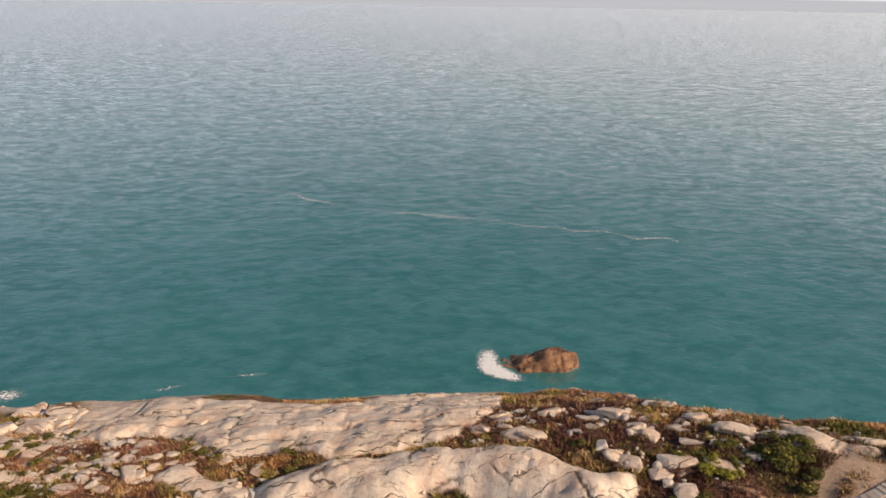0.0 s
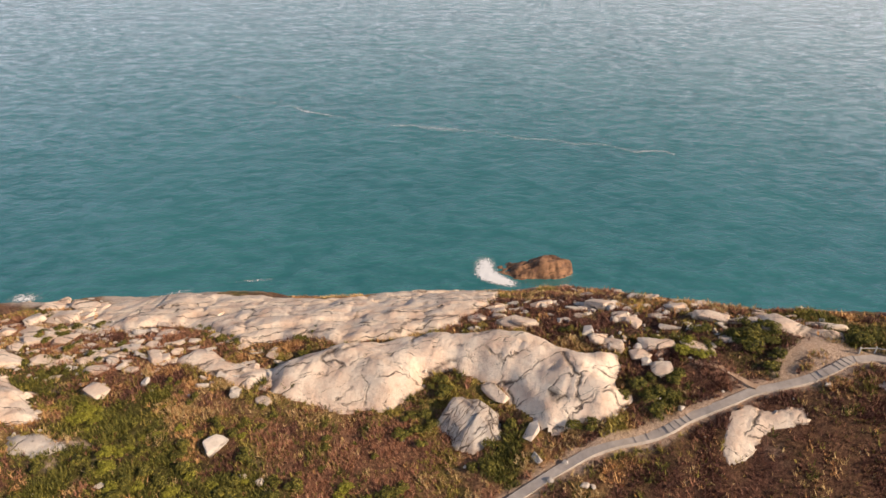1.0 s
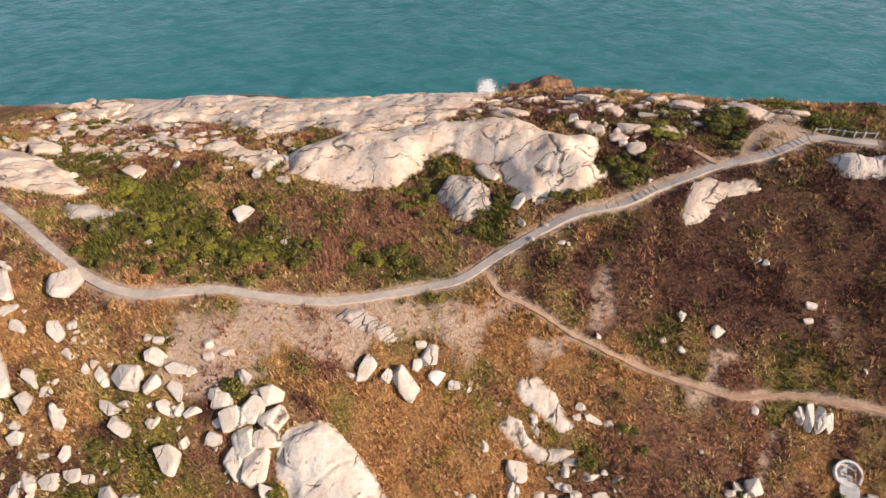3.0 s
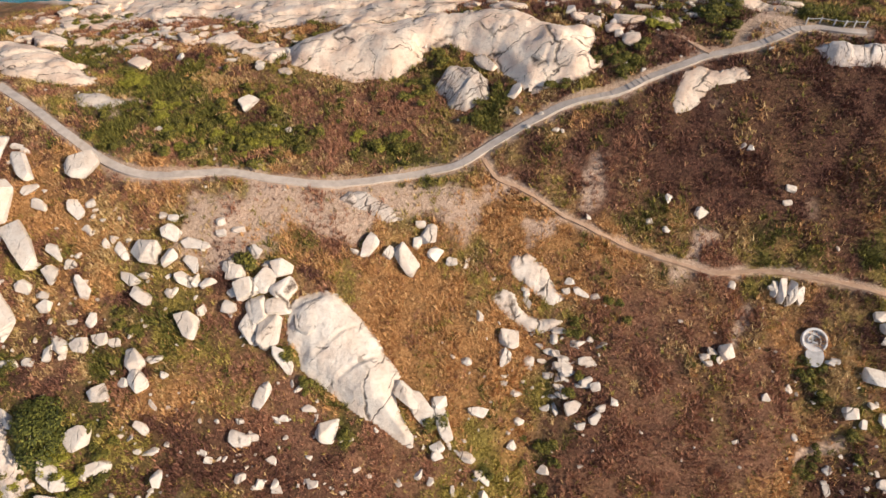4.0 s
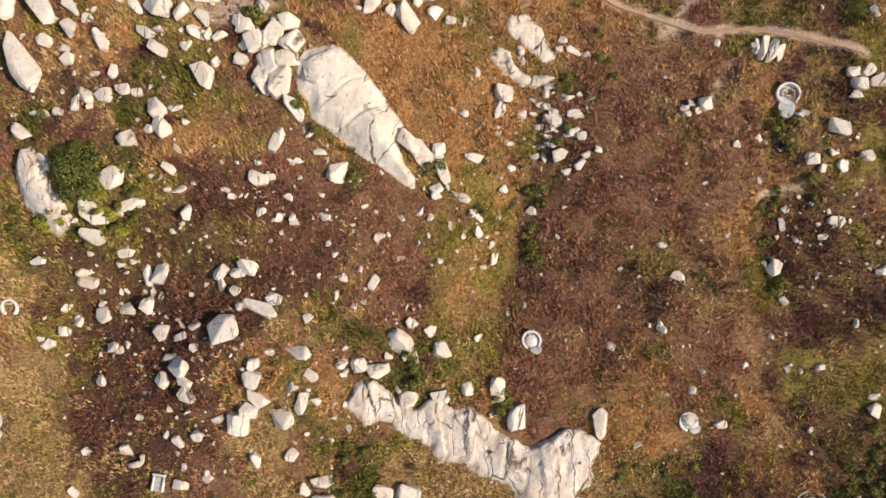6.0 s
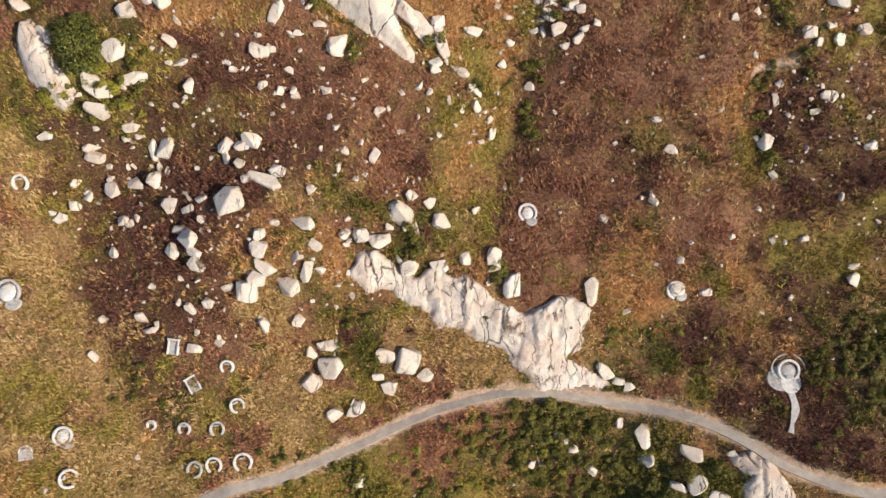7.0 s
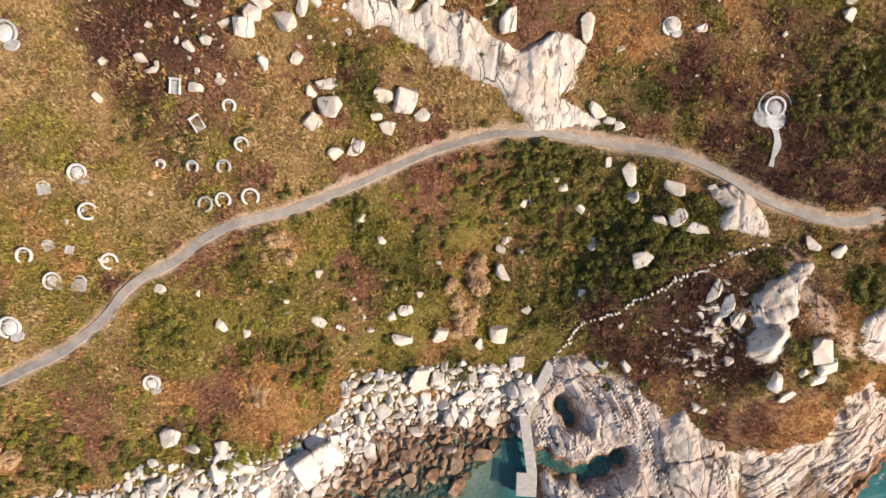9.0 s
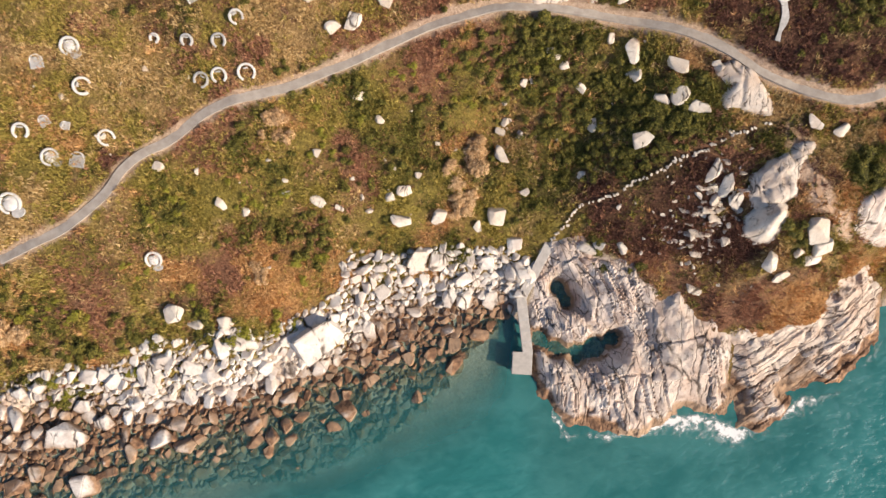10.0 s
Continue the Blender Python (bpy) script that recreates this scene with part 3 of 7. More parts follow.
KNOB = [(-2.1, 61.3), (-0.1, 63.8), (3.5, 63.7), (5.6, 61.7), (5.9, 58.4), (2.9, 57.3), (0.8, 58.1)]
WEST_LEDGE = [(-74.4, 70.8), (-71.1, 71.5), (-66.1, 70.6), (-59.9, 66.2), (-54.5, 62.2), (-51.3, 59.4), (-53.3, 57.3), (-57.7, 58.1), (-62.8, 58.6), (-66.1, 58.9)]
WEST_SHELF = [(-53.3, 55.7), (-49.7, 56.4), (-46.0, 55.1), (-44.7, 54.0), (-47.7, 52.4), (-51.2, 52.7)]
TONGUE = [(31.9, 58.1), (34.0, 58.8), (36.9, 58.2), (39.8, 57.9), (40.2, 56.5), (37.5, 55.9), (35.0, 55.3), (32.2, 53.4), (30.9, 52.9), (30.3, 54.2), (31.1, 55.8)]
RIDGE_EAST = [(40.2, 75.6), (43.8, 75.4), (46.5, 71.5), (49.3, 70.1), (48.4, 67.6), (44.5, 68.9), (42.0, 69.5), (38.5, 70.4)]
EAST_BLUFF = [(48.8, 59.8), (50.5, 60.5), (53.0, 59.9), (56.9, 59.8), (59.3, 59.0), (58.6, 56.7), (52.7, 56.7), (50.4, 57.6)]
WHALE = [(-17.3, 25.0), (-17.0, 25.6), (-15.8, 26.5), (-14.2, 27.1), (-12.8, 27.4), (-11.4, 27.1), (-9.9, 26.1), (-8.5, 25.0), (-6.6, 23.4), (-4.7, 21.0), (-3.5, 19.6), (-3.2, 18.1), (-3.7, 17.5), (-2.5, 15.3), (-1.2, 13.8), (-1.0, 12.7), (-2.3, 12.7), (-4.0, 13.6), (-6.1, 14.4), (-7.4, 14.8), (-9.6, 16.0), (-11.7, 17.2), (-14.2, 18.5), (-14.9, 19.0), (-15.4, 20.9), (-16.5, 21.4), (-17.2, 23.2)]
UPPER_PATCH = [(-12.6, 39.6), (-11.6, 40.6), (-9.8, 41.2), (-7.9, 40.3), (-6.0, 39.5), (-5.5, 38.4), (-4.4, 38.3), (-6.2, 37.4), (-7.6, 37.7), (-9.5, 38.5), (-11.4, 39.1)]
PLATE_A = [(9.2, 33.7), (10.0, 35.0), (11.9, 35.4), (14.0, 34.0), (15.2, 32.2), (16.4, 30.5), (15.1, 29.7), (13.3, 30.6), (11.7, 31.9), (10.4, 32.7)]
PLATE_B = [(7.4, 29.9), (8.7, 31.1), (10.1, 30.6), (10.8, 29.2), (12.1, 28.5), (13.4, 28.2), (16.3, 27.8), (14.5, 26.7), (13.4, 26.4), (11.9, 26.6), (10.4, 27.6), (8.8, 28.5)]
ROADSIDE = [(-8.6, -12.8), (-7.7, -11.4), (-6.6, -10.5), (-4.8, -10.5), (-2.9, -11.5), (1.0, -12.3), (2.5, -11.9), (5.5, -12.1), (7.8, -12.3), (9.1, -13.6), (11.1, -14.4), (13.4, -14.6), (15.7, -15.1), (17.2, -14.4), (20.1, -13.1), (23.3, -13.9), (25.0, -14.8), (24.4, -16.6), (23.8, -18.7), (22.5, -20.8), (24.2, -22.1), (27.4, -22.7), (28.2, -23.9), (25.2, -24.5), (22.2, -24.7), (19.0, -24.4), (17.4, -23.3), (14.1, -21.9), (10.8, -19.3), (6.0, -17.6), (1.2, -16.1), (-1.9, -15.3), (-5.7, -14.4)]
WEDGE = [(43.3, -31.7), (46.2, -31.5), (49.1, -33.0), (50.9, -34.7), (52.4, -37.8), (49.8, -37.7), (46.6, -37.3), (45.9, -35.9), (46.7, -34.5), (44.2, -33.1)]
KNOLL_ROCK = [(50.9, -49.0), (51.3, -45.8), (53.7, -43.8), (58.0, -42.3), (57.6, -44.5), (56.3, -47.0), (56.8, -49.6), (54.3, -49.8), (52.0, -51.0)]
KNOLL_DOME = [(50.8, -54.5), (50.8, -52.1), (51.9, -50.5), (54.2, -49.4), (56.2, -50.1), (56.6, -51.7), (55.9, -53.5), (55.1, -55.3), (53.3, -55.9)]
TREE_SLAB = [(-53.5, 13.1), (-53.1, 14.6), (-51.7, 14.7), (-49.4, 12.7), (-48.6, 10.7), (-46.9, 8.6), (-45.6, 7.2), (-46.3, 6.1), (-47.7, 5.1), (-50.0, 6.7), (-52.1, 8.3), (-53.2, 10.6)]
SHORE_SHELF = [(-58.5, -84.9), (-55.2, -85.0), (-52.0, -85.3), (-53.2, -87.4), (-55.8, -89.3), (-58.2, -90.0)]
CAPE = [(22.9, -73.0), (24.2, -73.8), (27.8, -73.6), (29.6, -75.9), (32.1, -76.1), (36.8, -72.2), (39.7, -70.8), (38.9, -67.3), (38.8, -64.6), (41.1, -63.6), (44.4, -63.4), (48.3, -66.6), (54.2, -68.9), (61.0, -67.6), (66.4, -66.4), (70.0, -60.0), (73.5, -57.2), (78.6, -61.2), (79.6, -67.5), (76.0, -72.2), (70.6, -77.0), (65.6, -78.2), (64.4, -82.7), (60.8, -84.3), (56.3, -84.1), (50.8, -82.2), (47.2, -82.5), (41.0, -85.9), (36.5, -85.7), (32.1, -86.4), (29.3, -84.9), (25.6, -81.6), (22.8, -80.0)]
INNER_CAPE = [(24.1, -57.1), (26.7, -56.0), (30.4, -58.3), (36.3, -59.7), (38.3, -62.1), (38.7, -68.6), (35.8, -69.8), (31.6, -68.6), (28.7, -62.6), (25.4, -60.3)]
INLET_ROCK = [(25.2, -66.9), (28.4, -66.7), (32.8, -70.4), (32.3, -72.1), (28.5, -71.6), (25.6, -69.5)]
STONY = [(23.5, -57.5), (29, -56.5), (37, -59.5), (41, -63.5), (43, -72), (34, -79), (24, -79), (20.5, -74), (22, -66)]
EAST_COVE = [(66.6, -51.5), (66.7, -48.4), (70.2, -46.6), (73.7, -47.0), (78.6, -54.3), (71.9, -54.0), (68.0, -52.9)]
STONE_BEACH = [(-58.7, -84.9), (-52.3, -82.2), (-47.1, -80.6), (-41.0, -80.6), (-33.7, -75.3), (-28.5, -75.8), (-23.1, -72.8), (-18.3, -74.2), (-13.6, -71.4), (-7.2, -66.7), (-5.8, -60.6), (1.1, -60.6), (6.2, -58.9), (12.3, -58.5), (18.4, -58.1), (22.6, -60.4), (20.8, -64.9), (19.0, -68.6), (13.5, -74.3), (8.6, -81.7), (2.7, -87.3), (-5.7, -93.0), (-12.5, -96.0), (-22.9, -96.7), (-34.8, -100.1), (-57.0, -102.9)]

# ---- what covers the ground ----
# growth colours; some zones also paint the shade of hollows and gully sides
ZONES = []


def zone(cover, x, y, r):
    ZONES.append((cover, x, y, r))


zone("rust", -17, 52, 4.6)
zone("rust", -7, 54, 4.6)
zone("rust", -12, 59, 4.0)
zone("rust", 2, 56, 3.8)
zone("rust", 32, 63, 3.6)
zone("rust", -45, 78, 4.5)
zone("rust", -12, 47, 2.9)
zone("rust", -6, 59, 3.2)
zone("green", -38, 53, 7.3)
zone("green", -28, 50, 5.5)
zone("green", -21, 51, 5.5)
zone("green", -8, 49, 3.9)
zone("green", -3, 48, 2.6)
zone("green", -43, 47, 4.3)
zone("green", -62, 64, 3.5)
zone("green", 38, 67, 3.8)
zone("green", 52, 69, 3.2)
zone("green", -60, 68, 5.4)
zone("green", -35, 77, 3.5)
zone("green", 24, 62, 2.8)
zone("green", 7, 57, 2.1)
zone("green", -46, 61, 4.5)
zone("maroon", 29, 67, 2.5)
zone("green", -37, 61, 4.3)
zone("maroon", -27, 57, 3.2)
zone("green", 12, 52, 2.9)
zone("maroon", 19, 50, 2.9)
zone("maroon", 36, 52, 13.8)
zone("maroon", 46, 55, 9.6)
zone("maroon", 23, 47, 5.8)
zone("maroon", 48, 46, 9.4)
zone("maroon", 26, 53, 6.0)
zone("maroon", 16, 82, 6.5)
zone("maroon", 8, 76, 4.4)
zone("maroon", 23, 73, 5.1)
zone("maroon", 12, 50, 2.9)
zone("maroon", -16, 92, 4.1)
zone("rust", 1, 58, 2.3)
zone("gold", 5, 44, 3.5)
zone("gold", 15, 35, 5.5)
zone("gold", 8, 40, 4.1)
zone("gold", -50, 44, 4.1)
zone("gold", -35, 38, 2.9)
zone("gold", 21, 37, 3.5)
zone("bare", -28, 35, 4.4)
zone("bare", -21, 38, 2.8)
zone("bare", 0, 41, 3.7)
zone("bare", 19, 45, 3.2)
zone("bare", 35, 36, 2.3)
zone("bare", 15, 40, 1.6)
zone("bare", 45, 67, 3.1)
zone("bare", 31, 35, 1.6)
zone("bare", -44, 53, 2.3)
zone("bare", -14, 36, 1.8)
zone("gold", 1, 29, 5.8)
zone("gold", -5, 31, 4.4)
zone("gold", 12, 38, 4.5)
zone("gold", 18, 35, 3.8)
zone("gold", -15, 33, 4.4)
zone("gold", 4, 20, 2.8)
zone("gold", -49, 36, 5.9)
zone("gold", -29, 15, 4.4)
zone("gold", -43, 32, 4.0)
zone("gold", -1, 23, 4.2)
zone("gold", -33, 11, 3.7)
zone("rust", 29, 18, 6.5)
zone("rust", 21, 10, 7.9)
zone("maroon", -12, 6, 6.3)
zone("maroon", -20, 4, 5.7)
zone("maroon", 17, 13, 4.3)
zone("maroon", 52, 49, 8.7)
zone("rust", 15, 8, 3.5)
zone("rust", 24, 25, 5.9)
zone("rust", 28, 30, 4.5)
zone("rust", -7, 5, 4.2)
zone("rust", -11, 36, 3.7)
zone("rust", -24, 17, 4.3)
zone("rust", -17, 14, 4.2)
zone("rust", -3, 6, 4.2)
zone("olive", 9, 12, 3.2)
zone("olive", 10, 9, 2.8)
zone("olive", 5, 15, 2.1)
zone("olive", -29, 20, 4.4)
zone("olive", -37, 8, 4.6)
zone("olive", -47, 10, 4.8)
zone("olive", 9, 4, 3.5)
zone("green", 18, 26, 1.6)
zone("green", 23, 29, 1.9)
zone("green", 46, 21, 2.0)
zone("green", 43, 12, 1.9)
zone("green", -36, 23, 2.4)
zone("green", -16, 32, 1.6)
zone("green", -8, 13, 1.6)
zone("green", -41, 6, 3.6)
zone("green", 33, 23, 1.7)
zone("green", 43, 37, 2.2)
zone("green", 52, 44, 2.7)
zone("green", 21, 51, 2.9)
zone("rust", 40, 17, 4.5)
zone("rust", 37, 11, 4.5)
zone("gold", 45, 27, 3.9)
zone("rust", 35, 30, 3.8)
zone("rust", 39, 21, 3.8)
zone("straw", 30, 33, 3.1)
zone("bare", -23, 36, 4.8)
zone("bare", -29, 34, 2.7)
zone("bare", -17, 39, 3.1)
zone("bare", 38, 28, 1.6)
zone("bare", 47, 15, 1.6)
zone("bare", -10, 38, 2.0)
# dark growth that also paints the shade of the western hollow
zone("maroon", -37, -10, 8.5)
zone("maroon", -31, -1, 6.5)
zone("maroon", -39, -18, 5.2)
zone("maroon", -25, -4, 4.7)
zone("maroon", -33, -15, 5.8)
zone("maroon", -23, 4, 4.6)
zone("rust", 19, 4, 6.2)
zone("maroon", 30, 2, 4.7)
zone("maroon", 40, -18, 4.1)
zone("rust", 22, 17, 6.3)
zone("maroon", 56, -14, 6.1)
zone("maroon", 58, -24, 5.3)
zone("rust", 15, 16, 3.9)
zone("maroon", -38, -23, 3.4)
zone("maroon", 59, 2, 4.4)
zone("rust", -10, 5, 6.0)
zone("rust", -16, 8, 5.4)
zone("rust", -5, 8, 4.5)
zone("rust", 12, -0, 3.8)
zone("rust", 18, -7, 3.8)
zone("rust", -3, -2, 3.0)
zone("rust", -2, 12, 3.8)
zone("rust", -24, -21, 3.6)
zone("rust", -28, -20, 3.3)
zone("rust", 17, -10, 3.0)
zone("rust", -12, -24, 3.2)
zone("rust", 20, -4, 3.0)
zone("gold", 29, -9, 4.3)
zone("gold", 30, -13, 3.2)
zone("gold", 42, 12, 2.3)
zone("gold", 46, 14, 2.1)
zone("gold", 10, 8, 2.3)
zone("gold", 8, 13, 2.3)
zone("gold", 46, 16, 1.8)
zone("olive", 6, 7, 3.8)
zone("olive", 7, -0, 3.4)
zone("olive", 2, 13, 3.1)
zone("olive", -26, 6, 3.5)
zone("olive", 53, -7, 5.2)
zone("olive", 60, -6, 4.5)
zone("olive", -49, -2, 4.0)
zone("olive", -47, -13, 3.6)
zone("olive", -6, -27, 4.0)
zone("gold", 41, 7, 3.6)
zone("rust", 40, 2, 3.2)
zone("rust", 37, -3, 4.3)
zone("straw", -52, -19, 7.4)
zone("straw", -46, -28, 8.1)
zone("straw", -53, -9, 6.5)
zone("straw", -40, -34, 7.0)
zone("straw", -18, -18, 3.5)
zone("straw", -16, -28, 4.8)
zone("straw", 10, -19, 3.9)
zone("straw", 6, -22, 3.9)
zone("straw", -52, 3, 4.5)
zone("gold", 31, 7, 2.4)
zone("green", 45, 10, 2.1)
zone("green", 1, -9, 2.7)
zone("green", -7, -18, 2.4)
zone("green", -6, -23, 2.5)
zone("green", 29, -20, 3.2)
zone("green", 35, -18, 2.8)
zone("green", 40, -23, 2.1)
zone("green", 47, 5, 1.9)
zone("green", 61, -17, 3.6)
zone("green", 50, -26, 2.7)
zone("green", 57, -20, 2.8)
zone("green", -31, -30, 2.3)
zone("green", 13, 14, 2.0)
zone("green", 14, 9, 1.7)
zone("green", 20, -33, 4.6)
zone("green", 14, -31, 4.6)
zone("green", 23, -29, 4.2)
zone("green", 29, -35, 6.2)
zone("green", 39, -40, 5.1)
zone("green", 36, -44, 5.0)
zone("green", 26, -45, 4.3)
zone("green", 15, -47, 3.1)
zone("green", 0, -45, 4.2)
zone("green", -4, -39, 3.4)
zone("green", -17, -49, 3.4)
zone("green", -18, -58, 3.5)
zone("green", -13, -60, 4.3)
zone("green", -32, -57, 3.6)
zone("green", -36, -75, 3.8)
zone("green", -21, -74, 2.8)
zone("green", -26, -72, 2.8)
zone("green", -48, -78, 4.0)
zone("green", -50, -73, 3.1)
zone("green", -49, -85, 2.0)
zone("green", 3, -39, 3.1)
zone("green", -8, -37, 2.7)
zone("green", -22, -45, 3.1)
zone("green", 21, -49, 3.1)
zone("green", 67, -45, 3.4)
zone("green", 45, -40, 3.1)
zone("green", 11, -58, 2.4)
zone("green", 1, -59, 2.7)
zone("green", 59, -56, 2.1)
zone("olive", -32, -53, 4.4)
zone("olive", -46, -66, 3.8)
zone("olive", 6, -50, 4.2)
zone("olive", -6, -58, 4.3)
zone("olive", 18, -55, 3.9)
zone("olive", -11, -41, 3.8)
zone("olive", -52, -43, 4.7)
zone("olive", -47, -54, 5.6)
zone("olive", -27, -57, 3.5)
zone("olive", 10, -37, 3.4)
zone("olive", 67, -54, 2.4)
zone("rust", -6, -45, 4.6)
zone("rust", -9, -51, 3.8)
zone("rust", -4, -49, 3.8)
zone("rust", -11, -59, 3.9)
zone("rust", -20, -59, 3.9)
zone("rust", -25, -65, 4.4)
zone("rust", -29, -46, 4.4)
zone("rust", 41, -59, 4.5)
zone("rust", -7, -32, 3.4)
zone("rust", 4, -31, 4.6)
zone("rust", 11, -31, 3.4)
zone("rust", -42, -71, 4.7)
zone("rust", -0, -35, 3.0)
zone("rust", -30, -62, 4.0)
zone("rust", 55, -64, 3.8)
zone("gold", -16, -44, 2.4)
zone("gold", -15, -66, 3.9)
zone("gold", -18, -65, 3.9)
zone("gold", -56, -76, 3.6)
zone("gold", -46, -50, 3.7)
zone("gold", -42, -43, 4.5)
zone("gold", 11, -44, 3.3)
zone("gold", 10, -50, 3.0)
zone("gold", -7, -63, 3.5)
zone("gold", 65, -63, 4.9)
zone("gold", 70, -58, 4.0)
zone("gold", 60, -66, 3.9)
zone("gold", 63, -48, 2.6)
zone("maroon", 35, -56, 5.3)
zone("maroon", 42, -54, 4.8)
zone("maroon", 34, -51, 4.3)
zone("maroon", 48, -60, 3.6)
zone("maroon", 44, -48, 3.5)
zone("maroon", 31, -54, 3.5)
zone("maroon", 46, -33, 2.6)
zone("straw", -32, -41, 4.4)
zone("straw", -20, -38, 3.8)
zone("straw", -15, -36, 3.4)
zone("straw", -51, -61, 3.8)
zone("bare", 60, -47, 2.0)
zone("bare", 59, -44, 1.6)
zone("bare", 64, -52, 1.6)

zone("maroon", 15, 85, 6.8)
zone("maroon", 28, 71, 6.0)
zone("maroon", 7, 85, 5.0)
zone("maroon", 39, 74, 4.8)
zone("rust", -62, 82, 5.0)
zone("rust", -44, 79, 4.5)
zone("maroon", 21, 77, 4.7)
zone("rust", -17, 83, 3.4)
zone("green", 30, 67, 2.9)
zone("green", 38, 67, 3.0)
zone("rust", -47, 72, 4.8)
zone("maroon", -62, 80, 6.5)
zone("maroon", -48, 86, 5.4)
zone("olive", 1, -54, 4.3)
zone("olive", -11, -49, 4.2)
zone("olive", -21, -53, 4.3)
zone("gold", 6, -56, 3.5)
zone("gold", -23, -71, 3.5)
zone("straw", -4, -56, 3.4)
zone("olive", 12, -41, 3.5)
zone("gold", -31, -65, 3.6)
zone("rust", 16, -16, 3.1)
zone("gold", 33, -15, 3.2)
zone("straw", -2, -20, 3.1)
zone("maroon", 55, -9, 5.3)
zone("green", 60, -16, 5.4)
zone("maroon", 56, -22, 5.3)
zone("maroon", 62, -29, 5.4)
zone("maroon", 52, -27, 4.3)
zone("maroon", 60, 3, 4.5)
zone("green", 63, -22, 4.5)
zone("maroon", 53, 3, 3.5)
zone("maroon", -49, 3, 4.3)
zone("olive", -48, -3, 5.3)
zone("maroon", -51, -3, 4.4)
zone("green", -52, 5, 3.4)
zone("maroon", 54, 13, 5.0)
zone("maroon", 51, 3, 4.1)
zone("rust", 22, 44, 4.3)
zone("gold", 3, 40, 2.7)
zone("maroon", 45, -27, 3.4)
zone("rust", 22, -11, 4.7)
zone("gold", 30, -12, 4.0)
zone("olive", 9, -1, 3.9)
zone("olive", 10, 6, 3.1)
zone("gold", 8, 2, 2.3)
zone("green", -39, -27, 3.6)
zone("maroon", -35, -30, 4.4)
zone("olive", -51, -31, 4.6)
zone("olive", -40, -36, 4.5)
zone("bare", -12, 39, 3.0)
zone("bare", -6, 41, 2.7)
zone("bare", 4, 41, 2.7)
zone("bare", -27, 34, 3.0)
zone("bare", -21, 37, 3.4)
zone("bare", 9, 44, 1.7)
zone("maroon", -48, 17, 4.1)
zone("green", -51, 17, 3.3)
zone("maroon", -36, 4, 4.7)
zone("olive", -34, 7, 3.8)
zone("maroon", -28, 9, 4.4)
zone("maroon", -43, 2, 5.0)
zone("green", -37, 12, 2.7)
zone("maroon", 40, 7, 4.6)
zone("maroon", 51, 10, 4.8)
zone("green", 49, 15, 2.4)
zone("maroon", 54, 27, 4.1)
zone("maroon", 23, 16, 4.3)
zone("green", 17, 21, 1.8)
zone("maroon", 15, 4, 4.3)
zone("green", 15, 13, 1.8)
zone("green", 26, 39, 1.9)
zone("green", 55, 37, 2.6)
zone("olive", -31, -56, 4.4)
zone("olive", -14, -50, 3.8)
zone("olive", -0, -42, 3.4)
zone("olive", -50, -52, 3.7)
zone("gold", -51, -43, 3.7)
zone("olive", -38, -31, 3.6)
zone("olive", -53, -28, 3.8)
zone("olive", -42, -42, 3.6)
zone("gold", -14, -62, 3.5)
zone("green", 58, -20, 4.6)
zone("maroon", 63, -29, 5.5)
zone("green", 63, -23, 3.7)
zone("maroon", 54, -31, 3.5)
zone("maroon", 37, -44, 4.3)
zone("maroon", 42, -49, 5.2)
zone("maroon", 48, -55, 4.5)
zone("maroon", 34, -52, 3.5)
zone("maroon", 53, -57, 2.7)
zone("gold", 69, -64, 4.1)
zone("gold", 62, -62, 2.9)
zone("green", 29, -38, 4.4)
zone("green", 37, -40, 4.3)
zone("maroon", 19, 82, 5.9)
zone("maroon", 28, 71, 5.4)
zone("maroon", 37, 69, 4.7)
zone("rust", 17, 92, 4.6)
# gully sides painted: sunlit west as bright growth, shaded east as dark growth
zone("gold", 9, 15, 2.2)
zone("olive", 10, 10, 2.2)
zone("olive", 11, 13, 1.8)
zone("gold", 8, 6, 2.2)
zone("green", 14, 13, 1.9)
zone("maroon", 18, 12, 3.7)
zone("maroon", 17, 6, 3.7)
zone("green", 15, 7, 1.9)
zone("gold", 42, 12, 2.8)
zone("straw", 42, 8, 2.8)
zone("green", 46, 13, 2.0)
zone("maroon", 49, 8, 3.3)
zone("green", 46, 5, 2.0)
zone("gold", 10, 1, 2.2)
zone("olive", 42, 2, 2.4)
zone("maroon", -46, 1, 4.3)
zone("maroon", -37, -8, 5.0)
zone("maroon", -48, -11, 4.5)
zone("olive", -30, 5, 3.1)
# brown slope darkened further, its shade put into the growth colour
zone("maroon", -30, 2, 7.6)
zone("maroon", -20, 6, 6.4)
zone("maroon", -40, 4, 5.6)
zone("maroon", -12, 4, 5.6)
zone("rust", -6, 9, 3.5)
zone("gold", -8, 23, 3.5)
zone("gold", 8, 27, 3.6)
zone("gold", -1, 17, 2.8)
# more of the western hollow's shade, painted as dark growth
zone("maroon", -33, -8, 7.5)
zone("maroon", -39, -14, 7.0)
zone("gold", 5, -43, 2.6)
zone("olive", -5, -37, 3.4)
zone("olive", -14, -55, 4.3)
zone("gold", -4, -60, 3.5)

KINDS = ("straw", "gold", "rust", "maroon", "olive", "green")


